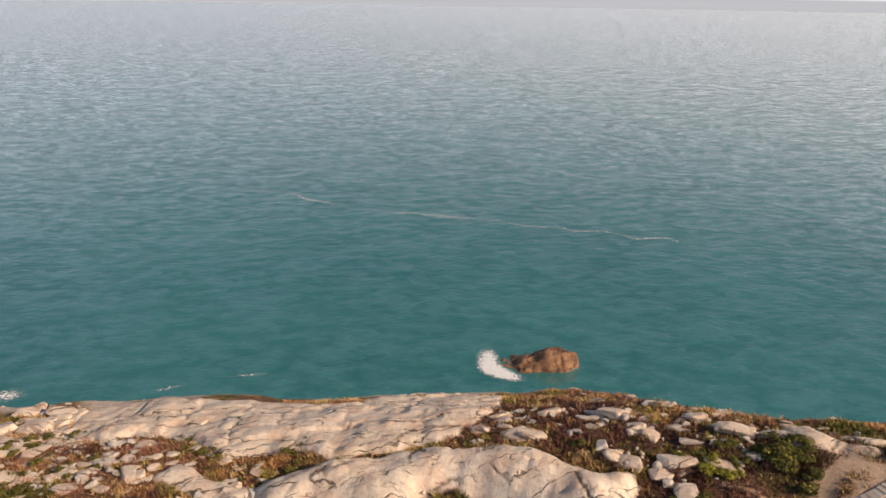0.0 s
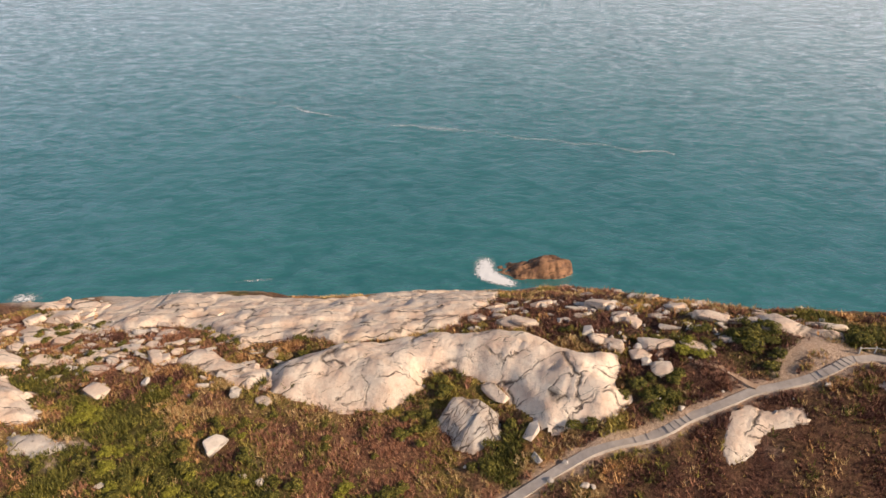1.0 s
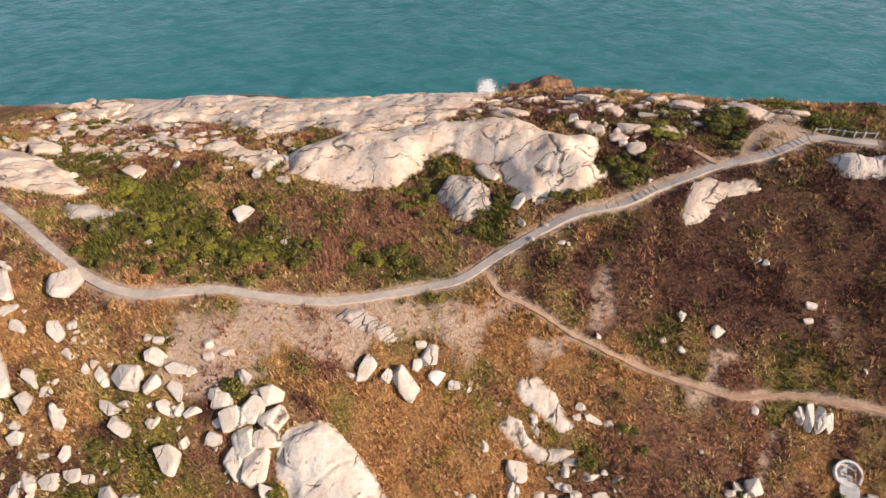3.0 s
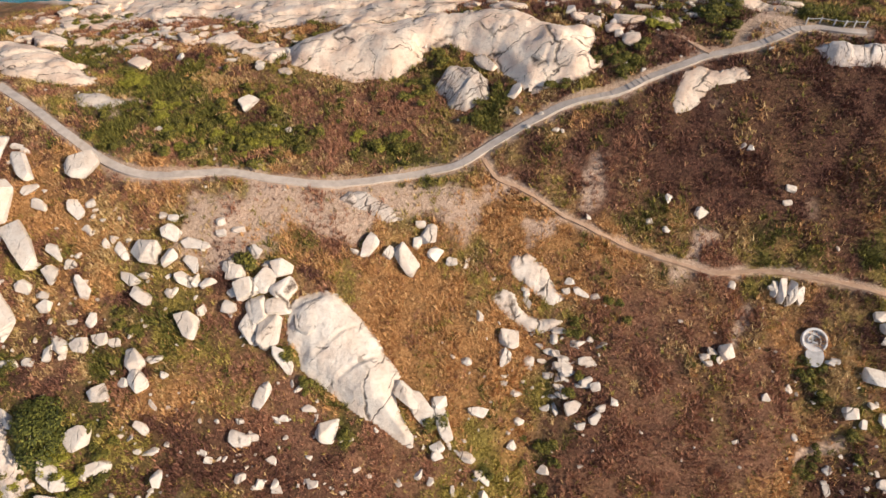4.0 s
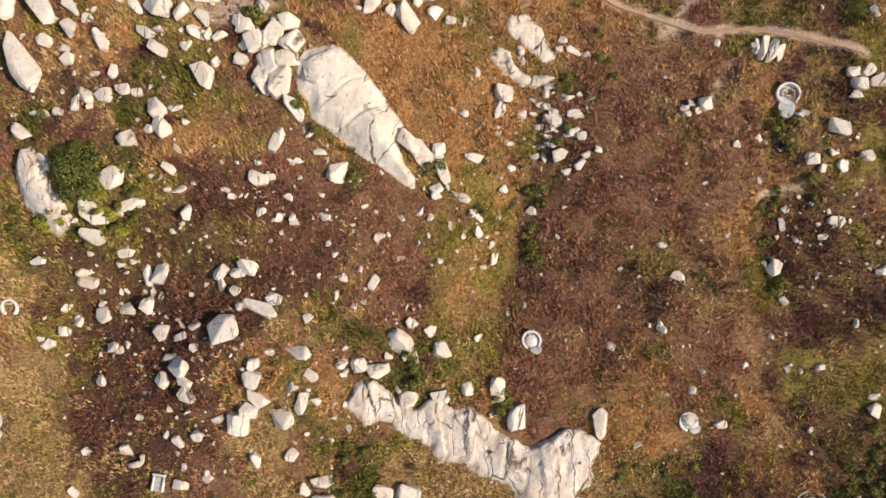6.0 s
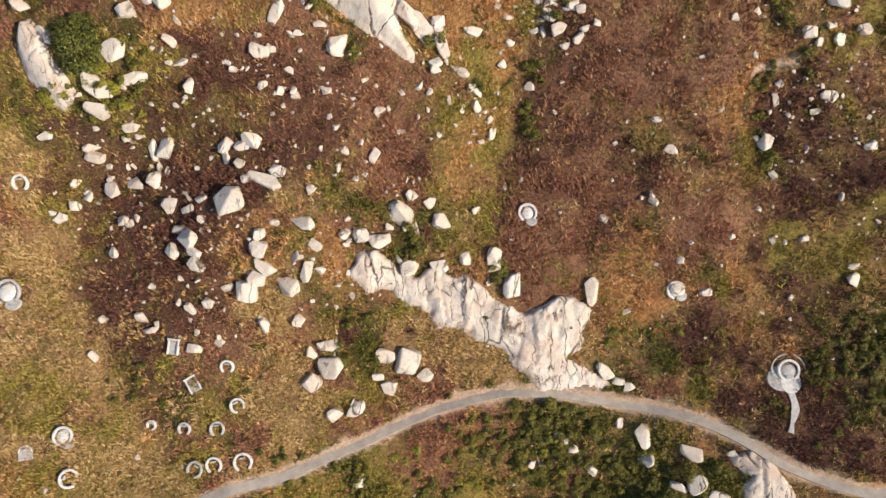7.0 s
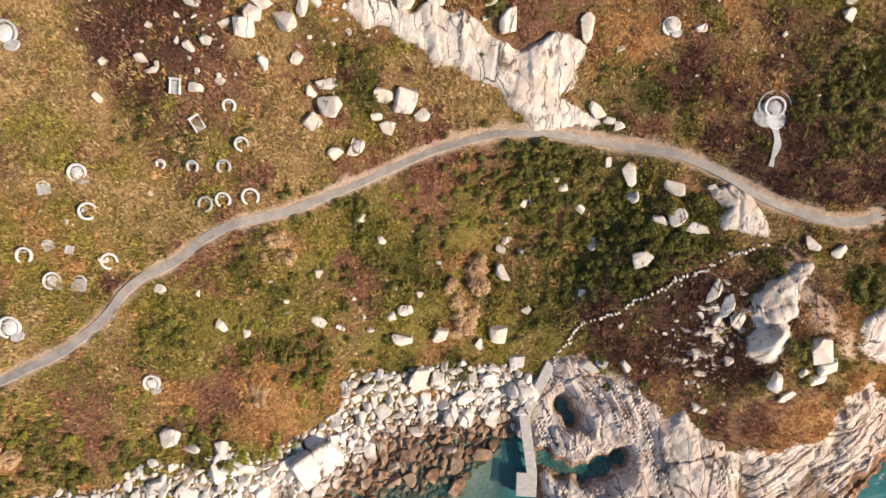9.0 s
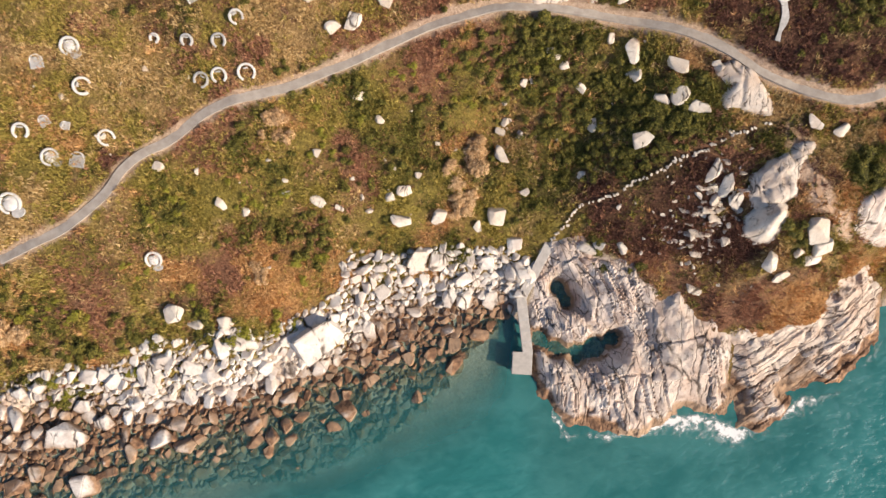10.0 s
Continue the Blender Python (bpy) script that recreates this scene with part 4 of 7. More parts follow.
def cover_at(x, y):
    """Shares of straw, golden, rust, maroon, olive and green growth, which add up to one, and bare earth."""
    wob_x, wob_y = x + 2.6 * fbm(x, y, 6, 3, 61), y + 2.6 * fbm(x, y, 6, 3, 71)
    base = {"straw": 0.30, "gold": 0.16, "rust": 0.32, "maroon": 0.20, "olive": 0.30, "green": 0.12}
    w = {k: base[k] + 0.42 * fbm(x, y, 5, 5, 80 + 7 * n, 0.7) for n, k in enumerate(KINDS)}
    low = (1 - smooth(-46, -24, y)) * (1 - smooth(32, 40, x))       # greener below the lower path
    w["olive"], w["maroon"], w["rust"] = w["olive"] + 0.26 * low, w["maroon"] - 0.15 * low, w["rust"] - 0.10 * low
    w["bare"] = -0.2 + 0.2 * fbm(x, y, 6, 3, 95)
    for cover, cx, cy, r in ZONES:
        w[cover] = w[cover] + (1.6 if cover == "bare" else 0.95) * np.exp(-((wob_x - cx) ** 2 + (wob_y - cy) ** 2) / (r * r))
    share = np.stack([np.clip(w[k], 0.02, 1.4) ** 2.6 for k in KINDS], -1)
    share = share / share.sum(-1, keepdims=True)
    bare = 0.9 * smooth(0.15, 0.85, w["bare"] + 0.34 * fbm(x, y, 3.0, 4, 97))
    return share, bare


# ---- ground: one sheet ----
def spaced(lo, a, b, hi, fine, coarse):
    return np.concatenate([np.arange(lo, a, coarse), np.arange(a, b, fine), np.arange(b, hi + 0.1, coarse)])


def build_ground():
    xs = spaced(-138, -84, 84, 138, 0.55, 2.0)
    ys = spaced(-150, -104, 116, 170, 0.55, 2.0)
    gx, gy = np.meshgrid(xs, ys, indexing="ij")
    z = height(gx, gy)
    for line, half in ((UPPER_PATH, 1.5), (LOWER_PATH, 1.5)):
        d = distance_to(line, gx, gy)
        z = z - 0.10 * (1 - smooth(0.6, half, d))
    verts, faces = grid_mesh(xs, ys, z)
    ob = mesh_object("ground", verts, faces, GROUND)
    share, bare = cover_at(gx, gy)
    for line, width in ((UPPER_PATH, 1.6), (LOWER_PATH, 1.5), (DIRT_TRAIL, 0.7), (RIDGE_SPUR, 0.7), (SANDY_FORK, 2.2), (KNOLL_TRAIL, 1.4)):
        d = distance_to(line, gx, gy)
        bare = np.maximum(bare, 0.8 * (1 - smooth(width * 0.5, width * 1.1, d + 0.4 * fbm(gx, gy, 2, 2, 99))))
    edge = np.interp(gx, *zip(*BRINK))
    shore = np.interp(gx, *zip(*SHORE))
    stone = np.maximum(smooth(-3, 1, gy - edge + 3 * fbm(gx, gy, 6, 3, 101)), 1 - smooth(3, 8, gy - shore + 2.5 * fbm(gx, gy, 6, 3, 103)))
    stone = np.maximum(stone, smooth(-0.5, 0.8, inside(STONY, gx, gy)))
    for name_, a, b, c, d in (("cover", stone, bare, share[..., 0], share[..., 1]), ("growth", share[..., 2], share[..., 3], share[..., 4], share[..., 5])):
        at = ob.data.attributes.new(name_, "FLOAT_COLOR", "POINT")
        at.data.foreach_set("color", np.stack([a, b, c, d], -1).reshape(-1))
    tagged(ob, "grassy granite headland sloping down to the sea", "ground", kind="structure")


build_ground()


# ---- sea: one sheet to the horizon ----
def build_sea():
    far = [200, 240, 300, 400, 550, 800, 1200, 1800, 2600, 3600, 4900]
    xs = np.concatenate([[-v for v in far[::-1]], np.arange(-160, 16, 4.0), np.arange(16, 44, 1.0), np.arange(44, 161, 4.0), far])
    ys = np.concatenate([[-v for v in far[::-1]], np.arange(-160, -110, 4.0), np.arange(-110, -50, 1.0), np.arange(-50, 196, 6.0), [205, 225, 260, 310, 400, 550, 800, 1200, 1800, 2600, 3600, 4900]])
    gx, gy = np.meshgrid(xs, ys, indexing="ij")
    bed = height(gx, gy)
    clear = np.where((np.abs(gx) < 150) & (gy < -30), 0.96 * smooth(-2.6, -0.15, bed), 0.0)
    clear = np.where(gx > 17, clear * (1 - 0.75 * smooth(17, 21, gx)), clear)
    for cx, cy, r in INLET:
        clear = np.maximum(clear, 0.7 * np.exp(-((gx - cx) ** 2 + (gy - cy) ** 2) / (1.6 * r * r)))
    verts, faces = grid_mesh(xs, ys, 0 * gx)
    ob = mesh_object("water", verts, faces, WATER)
    at = ob.data.attributes.new("clear", "FLOAT", "POINT")
    at.data.foreach_set("value", clear.reshape(-1))
    tagged(ob, "teal sea with small wind waves reaching to the horizon", "sea", kind="structure")


build_sea()


# ---- paths ----
def ribbon(name, line, width, lift, depth, mat, step=0.6, wobble=0.0, seed=0):
    c = along(line, step)
    n = normals_of(c)
    wl_ = width / 2 * (1 + wobble * fbm(c[:, 0], c[:, 1], 2, 2, seed))
    wr_ = width / 2 * (1 + wobble * fbm(c[:, 0], c[:, 1], 2, 2, seed + 9))
    left, right = c + n * wl_[:, None], c - n * wr_[:, None]
    zl, zr, zm = (height(p[:, 0], p[:, 1]) for p in (left, right, c))
    z = np.maximum(zm, 0.5 * (zl + zr)) + lift
    k = np.ones(5) / 5
    z = np.convolve(np.pad(z, 2, mode="edge"), k, "valid")
    rows = np.stack([np.column_stack([left, z - depth]), np.column_stack([left, z]), np.column_stack([right, z]), np.column_stack([right, z - depth])], 1)
    verts = rows.reshape(-1, 3)
    faces = [(4 * i + j, 4 * i + 4 + j, 4 * i + 5 + j, 4 * i + 1 + j) for i in range(len(c) - 1) for j in range(3)]
    return mesh_object(name, verts, [f[::-1] for f in faces], mat, flat=True)


upper = tagged(ribbon("path", UPPER_PATH, 1.2, 0.10, 0.5, CONCRETE), "pale concrete footpath winding along the ridge", "path", kind="structure")
lower = tagged(ribbon("path", LOWER_PATH, 1.3, 0.10, 0.5, LOWER_CONCRETE), "grey concrete footpath crossing the slope above the shore", "path", kind="structure")
tagged(ribbon("trail", DIRT_TRAIL, 0.65, 0.10, 0.4, DIRT, wobble=0.5, seed=3), "narrow trodden earth trail through dry grass", "trail", kind="structure")
tagged(ribbon("trail", RIDGE_SPUR, 0.7, 0.10, 0.4, DIRT, wobble=0.5, seed=7), "short worn spur beside the footpath", "trail", kind="structure")
tagged(ribbon("trail", KNOLL_TRAIL, 0.8, 0.10, 0.4, DIRT, wobble=0.5, seed=8), "worn earth trail down the rocky knoll", "trail", kind="structure")


GRAVE_TRAIL = [(51.2, -23.5), (51.8, -25.5), (51.1, -29.0)]
tagged(ribbon("trail", GRAVE_TRAIL, 0.9, 0.16, 0.4, OLD_CEMENT, wobble=0.6, seed=12), "pale worn cement strip below a large grave", "trail", kind="structure")


# ---- outcrops ----
def outcrop(outline, rise, label, mat=None, cell=0.4, seed=0, lean=(0, 0), stripe=0.0, stripe_turn=0.0, edge=1.6, gap=3.2, rough=0.10, blocks=0, ragged=0.45, dip=0.0, irregular=0.45):
    """A body of bedrock within an outline, standing proud of the slope, with joints and ledges cut into it."""
    o = np.array(outline)
    xs = np.arange(o[:, 0].min() - 1.5, o[:, 0].max() + 1.5, cell)
    ys = np.arange(o[:, 1].min() - 1.5, o[:, 1].max() + 1.5, cell)
    gx, gy = np.meshgrid(xs, ys, indexing="ij")
    d = inside([tuple(p) for p in outline], gx, gy) + ragged * fbm(gx, gy, 3.0, 4, seed) + 0.2
    cx, cy = o.mean(0)
    body = smooth(0, edge, d) * (0.6 + 0.4 * smooth(0, 5, d))
    z = rise * body * (1 + 0.35 * fbm(gx, gy, 8, 2, seed + 3)) + lean[0] * (gx - cx) * body + lean[1] * (gy - cy) * body
    # two families of warped joints part the rock into blocks, each a little higher or lower and tilted
    wx, wy = gx + 0.7 * fbm(gx, gy, 8, 3, seed + 5), gy + 0.7 * fbm(gx, gy, 8, 3, seed + 6)
    a = radians(stripe_turn)
    u, v = (wx * math.cos(a) + wy * math.sin(a)) / gap, (wy * math.cos(a) - wx * math.sin(a)) / (gap * 2.4)
    u = u + irregular * fbm(u * 1.0, v * 0.25, 1.7, 2, seed + 60)
    iu = np.floor(u)
    v = v + 0.7 * hash01(iu, iu * 0, seed + 40)
    iv = np.floor(v)
    fu, fv = u - iu - 0.5, v - iv - 0.5
    lift, tilt, open_ = hash01(iu, iv, seed + 20) - 0.5, hash01(iu, iv, seed + 21) - 0.5, hash01(iu, iu * 0, seed + 22)
    z = z + stripe * (lift + (1.1 * tilt + dip) * fu + 0.5 * (hash01(iu, iv, seed + 23) - 0.5) * fv) * body
    fine = np.floor(u * 2.7 + 3 * hash01(iu, iv, seed + 50))
    z = z + (0.35 + 0.3 * abs(dip)) * stripe * (hash01(fine, iv, seed + 51) - 0.5) * body
    groove = (1 - smooth(0.0, 0.11, 0.5 - np.abs(fu))) * (open_ > 0.3) + 0.7 * (1 - smooth(0.0, 0.05, 0.5 - np.abs(fv))) * (lift > -0.2)
    z = z - (0.25 + 0.35 * stripe) * np.minimum(groove, 1) * body
    z = z + rough * fbm(gx, gy, 1.6, 4, seed + 8) * body + 0.5 * dip * fbm(gx, gy, 7, 3, seed + 9) * body
    z = height(gx, gy) + np.where(d > 0, z, -0.9)
    verts, faces = grid_mesh(xs, ys, z, keep=d > -0.05)
    if not blocks:
        return tagged(mesh_object("rock_outcrop", verts, faces, mat or SLAB, flat=dip > 0), label, "rock")
    # each band between two joints is a block of its own
    base = new("rock_outcrop")
    band = np.floor((verts[faces].mean(1) @ np.array((math.cos(a), math.sin(a), 0))) / (gap * blocks)).astype(int)
    for k in np.unique(band):
        f = faces[band == k]
        mark = np.arange(len(verts))
        for _ in range(400):
            low = mark[f].min(1)
            before = mark.copy()
            np.minimum.at(mark, f.reshape(-1), np.repeat(low, 4))
            if (mark == before).all():
                break
        for root in np.unique(mark[f[:, 0]]):
            g = f[mark[f[:, 0]] == root]
            if len(g) < 25:
                continue
            used_, back = np.unique(g, return_inverse=True)
            mesh_object("block", verts[used_], back.reshape(g.shape), mat or SLAB, base, flat=dip > 0)
    return tagged(base, label, "rock")


outcrop(RIDGE_SLAB, 1.0, "long pale granite slab along the clifftop", RIDGE_ROCK, seed=11, stripe_turn=97, stripe=0.5, gap=3.8, rough=0.10, irregular=0.9, ragged=0.9, edge=1.6, blocks=2)
outcrop(DOME, 2.6, ragged=0.3, label="great pale granite dome on the ridge with dark joints", mat=RIDGE_ROCK, seed=12, stripe_turn=60, stripe=0.3, gap=4.0, irregular=0.8, edge=2.4, lean=(0.02, 0.06), blocks=2)
outcrop(MID_SLAB, 0.8, "low granite slab in the ridge scrub", RIDGE_ROCK, seed=13, stripe_turn=100)
outcrop(KNOB, 2.4, "rough grey granite knob below the dome", KNOB_ROCK, cell=0.22, seed=14, stripe_turn=50, stripe=0.5, edge=1.2)
outcrop(WEST_LEDGE, 1.2, "stepped granite ledge on the ridge", RIDGE_ROCK, seed=15, stripe_turn=120, stripe=0.4)
outcrop(WEST_SHELF, 0.7, "flat granite shelf among shrubs", seed=16, stripe_turn=120)
outcrop(TONGUE, 0.35, "sandy granite tongue beside the footpath", RIDGE_ROCK, cell=0.22, seed=17, stripe_turn=60)
outcrop(RIDGE_EAST, 0.9, "pale granite ledge at the cliff brink", RIDGE_ROCK, seed=18, stripe_turn=100)
outcrop(EAST_BLUFF, 1.8, "blocky granite bluff beside the ridge path", SHEET_ROCK, cell=0.22, seed=19, stripe_turn=10, stripe=0.4)
outcrop(WHALE, 2.6, ragged=0.2, label="huge whale-backed pale granite slab on the slope", cell=0.2, seed=20, stripe_turn=-60, stripe=0.1, gap=5.0, rough=0.06, edge=2.0, lean=(0.05, -0.05), blocks=2)
outcrop(UPPER_PATCH, 0.9, "grey granite patch below the footpath", KNOB_ROCK, cell=0.22, ragged=0.25, seed=21, stripe_turn=30, stripe=0.08, edge=1.0, gap=1.6)
outcrop(PLATE_A, 0.6, ragged=0.12, label="smooth pale granite plate in dry grass", cell=0.2, seed=22, edge=0.9)
outcrop(PLATE_B, 0.45, "pale granite plate with ragged edge", ragged=0.15, cell=0.2, seed=23, edge=0.8)
outcrop(ROADSIDE, 1.1, "broad cracked granite sheet above the lower path", SHEET_ROCK, seed=24, stripe_turn=15, stripe=0.4, edge=1.0, cell=0.28, gap=2.0, irregular=0.9, ragged=0.9, rough=0.16, blocks=2)
outcrop(WEDGE, 1.0, "wedge of ribbed granite below the lower path", SHEET_ROCK, cell=0.22, seed=25, stripe_turn=10, stripe=0.4, edge=1.0)
outcrop(KNOLL_ROCK, 1.4, "bright granite crown of the knoll", SHEET_ROCK, seed=26, stripe_turn=28, stripe=1.0, gap=1.7, irregular=0.9, rough=0.22, ragged=1.0, edge=1.2, cell=0.3, blocks=3)
outcrop(KNOLL_DOME, 2.4, ragged=0.2, label="smooth pale granite dome on the knoll", seed=36, stripe=0.05, gap=6, rough=0.05, edge=2.6, cell=0.3)
outcrop(SHORE_SHELF, 0.8, "low sandy-pink granite shelf above the beach", RIDGE_ROCK, cell=0.25, seed=37, stripe_turn=100, stripe=0.3, gap=1.6, edge=1.0)
outcrop(TREE_SLAB, 2.0, "grey leaning granite slab beside a bush", SHEET_ROCK, ragged=0.15, cell=0.22, seed=27, stripe_turn=-50, edge=1.3)
outcrop([p for p in CAPE if p[0] < 57.5], 1.7, "cracked pink-grey granite cape above the surf", CAPE_ROCK, cell=0.25, seed=28, stripe_turn=12, stripe=0.62, edge=3.2, gap=2.4, rough=0.16, ragged=1.2, blocks=2, dip=0.2, irregular=1.3)
outcrop([(54.0, -68.9)] + [p for p in CAPE if p[0] > 54.0], 1.7, "ledged granite cape striped by long joints", CAPE_EAST_ROCK, cell=0.25, seed=38, stripe_turn=-52, stripe=0.62, edge=3.2, gap=2.2, rough=0.16, ragged=1.2, blocks=2, dip=0.25, irregular=1.2)
outcrop(INNER_CAPE, 1.5, "ribbed granite rocks behind the pier", INNER_ROCK, cell=0.25, seed=29, stripe_turn=30, stripe=0.9, edge=1.0, gap=1.4, rough=0.16, ragged=0.7, blocks=3, dip=0.7, irregular=0.9)
outcrop(STONY, 0.45, "low wave-worn rock floor round the inlet", INNER_ROCK, cell=0.3, seed=33, stripe_turn=25, stripe=0.5, edge=1.2, gap=1.3, rough=0.22, ragged=0.8, blocks=4, dip=0.5, irregular=1.0)
outcrop(INLET_ROCK, 1.2, "low striped rock in the inlet", INNER_ROCK, cell=0.25, seed=30, stripe_turn=10, stripe=0.7, edge=0.8, gap=1.0, blocks=4, dip=0.7, irregular=0.9)
outcrop(EAST_COVE, 1.6, "dark ribbed rock at the eastern cove", CAPE_ROCK, cell=0.275, seed=31, stripe_turn=10, stripe=0.8)


# ---- boulders ----
def boulder_mesh(seed, detail, flatness=0.85, planes=9):
    rng = random.Random(seed)
    bm = bmesh.new()
    bmesh.ops.create_icosphere(bm, subdivisions=detail, radius=1.0)
    cuts = []
    for _ in range(planes):
        v = Vector((rng.gauss(0, 1), rng.gauss(0, 1), rng.gauss(0, 1) * flatness)).normalized()
        cuts.append((v, rng.uniform(0.42, 0.88)))
    off = Vector((rng.uniform(0, 50), rng.uniform(0, 50), rng.uniform(0, 50)))
    for v in bm.verts:
        way = v.co.normalized()
        r = 1.0
        for nrm, dist in cuts:
            c = way.dot(nrm)
            if c > 0.05:
                r = min(r, dist / c)
        r *= 1 + 0.03 * noise.noise(way * 2.2 + off) + 0.02 * noise.noise(way * 6 + off)
        v.co = way * r * 0.5
    me = bpy.data.meshes.new("boulder")
    bm.to_mesh(me)
    bm.free()
    sizes = [max(v.co[k] for v in me.vertices) - min(v.co[k] for v in me.vertices) for k in range(3)]
    me.transform(Matrix.Diagonal((1 / sizes[0], 1 / sizes[1], 1 / sizes[2], 1)))
    me.polygons.foreach_set("use_smooth", [True] * len(me.polygons))
    me.set_sharp_from_angle(angle=radians(20))
    return me


def hull_mesh(seed, points):
    """An angular block: the hull of a few points, its edges worn."""
    rng = random.Random(seed)
    bm = bmesh.new()
    for _ in range(points):
        v = Vector((rng.gauss(0, 1), rng.gauss(0, 1), rng.gauss(0, 1))).normalized()
        v = Vector([math.copysign(abs(c) ** 0.75, c) for c in v]) * rng.uniform(0.8, 1.0)
        bm.verts.new(v)
    bmesh.ops.convex_hull(bm, input=bm.verts[:])
    bmesh.ops.delete(bm, geom=[v for v in bm.verts if not v.link_faces], context="VERTS")
    bmesh.ops.dissolve_limit(bm, angle_limit=radians(11), verts=bm.verts[:], edges=bm.edges[:])
    bmesh.ops.bevel(bm, geom=bm.edges[:], offset=0.045, segments=2, affect="EDGES")
    bmesh.ops.triangulate(bm, faces=bm.faces[:])
    off = Vector((seed * 1.7, seed * 0.9, 3.1))
    for v in bm.verts:
        v.co *= 1 + 0.04 * noise.noise(v.co * 1.8 + off) + 0.03 * noise.noise(v.co * 5 + off)
    me = bpy.data.meshes.new("boulder")
    bm.to_mesh(me)
    bm.free()
    sizes = [(max(v.co[k] for v in me.vertices) - min(v.co[k] for v in me.vertices)) for k in range(3)]
    middle = [(max(v.co[k] for v in me.vertices) + min(v.co[k] for v in me.vertices)) / 2 for k in range(3)]
    me.transform(Matrix.Diagonal((1 / sizes[0], 1 / sizes[1], 1 / sizes[2], 1)) @ Matrix.Translation([-c for c in middle]))
    me.polygons.foreach_set("use_smooth", [True] * len(me.polygons))
    me.set_sharp_from_angle(angle=radians(30))
    return me


BIG = [hull_mesh(140 + k, 13 + k % 6) for k in range(14)]
SMALL = [boulder_mesh(80 + k, 2) for k in range(4)] + [hull_mesh(180 + k, 11 + k % 4) for k in range(7)]
for me in BIG + SMALL:
    me.materials.append(ROCK)
BIG_SHORE, SMALL_SHORE = [m.copy() for m in BIG], [m.copy() for m in SMALL]
for me in BIG_SHORE + SMALL_SHORE:
    me.materials.clear()
    me.materials.append(SHORE_ROCK)
BIG_RIDGE = [m.copy() for m in BIG]
for me in BIG_RIDGE:
    me.materials.clear()
    me.materials.append(RIDGE_ROCK)
rock_rng = random.Random(5)


LOOSE = []          # the smaller ones, joined below


def boulder(x, y, length, width, turn, tall=0.62, group=""):
    shore_side = y < np.interp(x, *zip(*SHORE)) + 12
    big = length > 1.7
    pool = (BIG_SHORE if big else SMALL_SHORE) if shore_side else (BIG if big else SMALL)
    if y > 62 and big:
        pool = BIG_RIDGE
        tall *= 0.7
    me = rock_rng.choice(pool)
    h = tall * width * rock_rng.uniform(0.8, 1.15) + 0.1
    z = ground_at(x, y)
    if rock_rng.random() < 0.5:
        turn += 180
    m = Matrix.Translation((x, y, z + 0.26 * h)) @ lie(x, y, 0.5 * length).to_matrix().to_4x4() @ Matrix.LocRotScale((0, 0, 0), Euler((rock_rng.uniform(-.12, .12), rock_rng.uniform(-.12, .12), radians(turn))), (length, width, h))
    if length < 1.75:
        LOOSE.append((me, m))
        return None
    ob = new("boulder", me)
    ob.matrix_world = m
    size = "large" if length > 3 else "small" if length < 1.4 else "medium"
    where = "among the shore stones" if shore_side else "lying in dry grass on the slope"
    return tagged(ob, "%s pale granite boulder %s" % (size, where), "boulder", group or ("shore boulders" if shore_side else "hillside boulders"))


boulder(-51.0, 30.3, 7.3, 3.1, -48)
boulder(-53.0, 39.4, 5.3, 2.0, -52)
boulder(-45.6, 40.1, 4.2, 3.8, 36)
boulder(-51.2, 36.5, 2.4, 1.6, 12)
boulder(-49.7, 34.9, 2.6, 1.4, -24)
boulder(-44.9, 34.5, 3.1, 1.7, -49)
boulder(-43.3, 35.4, 1.5, 1.2, 6)
boulder(-43.0, 32.3, 1.7, 1.1, -40)
boulder(-46.5, 29.7, 3.2, 1.4, -48)
boulder(-44.3, 28.4, 1.7, 1.3, 2)
boulder(-35.1, 30.1, 3.9, 3.2, -16)
boulder(-38.2, 30.0, 2.9, 1.3, -49)
boulder(-40.2, 30.8, 1.7, 0.9, -49)
boulder(-32.5, 32.4, 2.6, 2.0, -24)
boulder(-29.4, 31.3, 4.0, 1.6, -14)
boulder(-32.1, 29.5, 2.2, 2.3, 3)
boulder(-26.4, 32.9, 1.4, 1.0, 1)
boulder(-24.4, 33.5, 1.8, 0.9, 6)
boulder(-21.8, 31.0, 1.9, 1.6, -61)
boulder(-29.4, 29.2, 2.9, 1.7, -60)
boulder(-24.7, 28.9, 1.9, 1.9, 4)
boulder(-23.1, 29.4, 1.4, 1.3, 5)
boulder(-20.3, 29.6, 1.4, 1.2, 6)
boulder(-52.8, 23.6, 8.4, 3.6, -55)
boulder(-49.9, 26.1, 2.2, 1.7, -21)
boulder(-47.3, 25.4, 1.7, 1.0, -2)
boulder(-42.2, 26.1, 3.6, 1.8, -64)
boulder(-34.9, 25.3, 3.0, 1.5, -27)
boulder(-36.7, 27.1, 2.9, 1.4, -23)
boulder(-31.6, 25.9, 1.3, 1.2, -1)
boulder(-28.6, 22.6, 3.9, 2.6, -49)
boulder(-44.5, 20.5, 3.6, 1.8, -48)
boulder(-41.7, 20.2, 2.4, 2.0, 19)
boulder(-40.7, 22.9, 1.9, 1.3, 76)
boulder(-39.2, 20.9, 2.1, 1.6, 1)
boulder(-37.4, 20.7, 1.5, 1.2, 1)
boulder(-45.6, 19.4, 2.0, 1.2, 90)
boulder(-34.6, 18.8, 3.3, 2.3, -58)
boulder(-33.9, 16.8, 3.0, 2.2, -48)
boulder(-35.5, 16.4, 1.5, 1.2, 0)
boulder(-50.0, 18.4, 1.8, 1.2, 0)
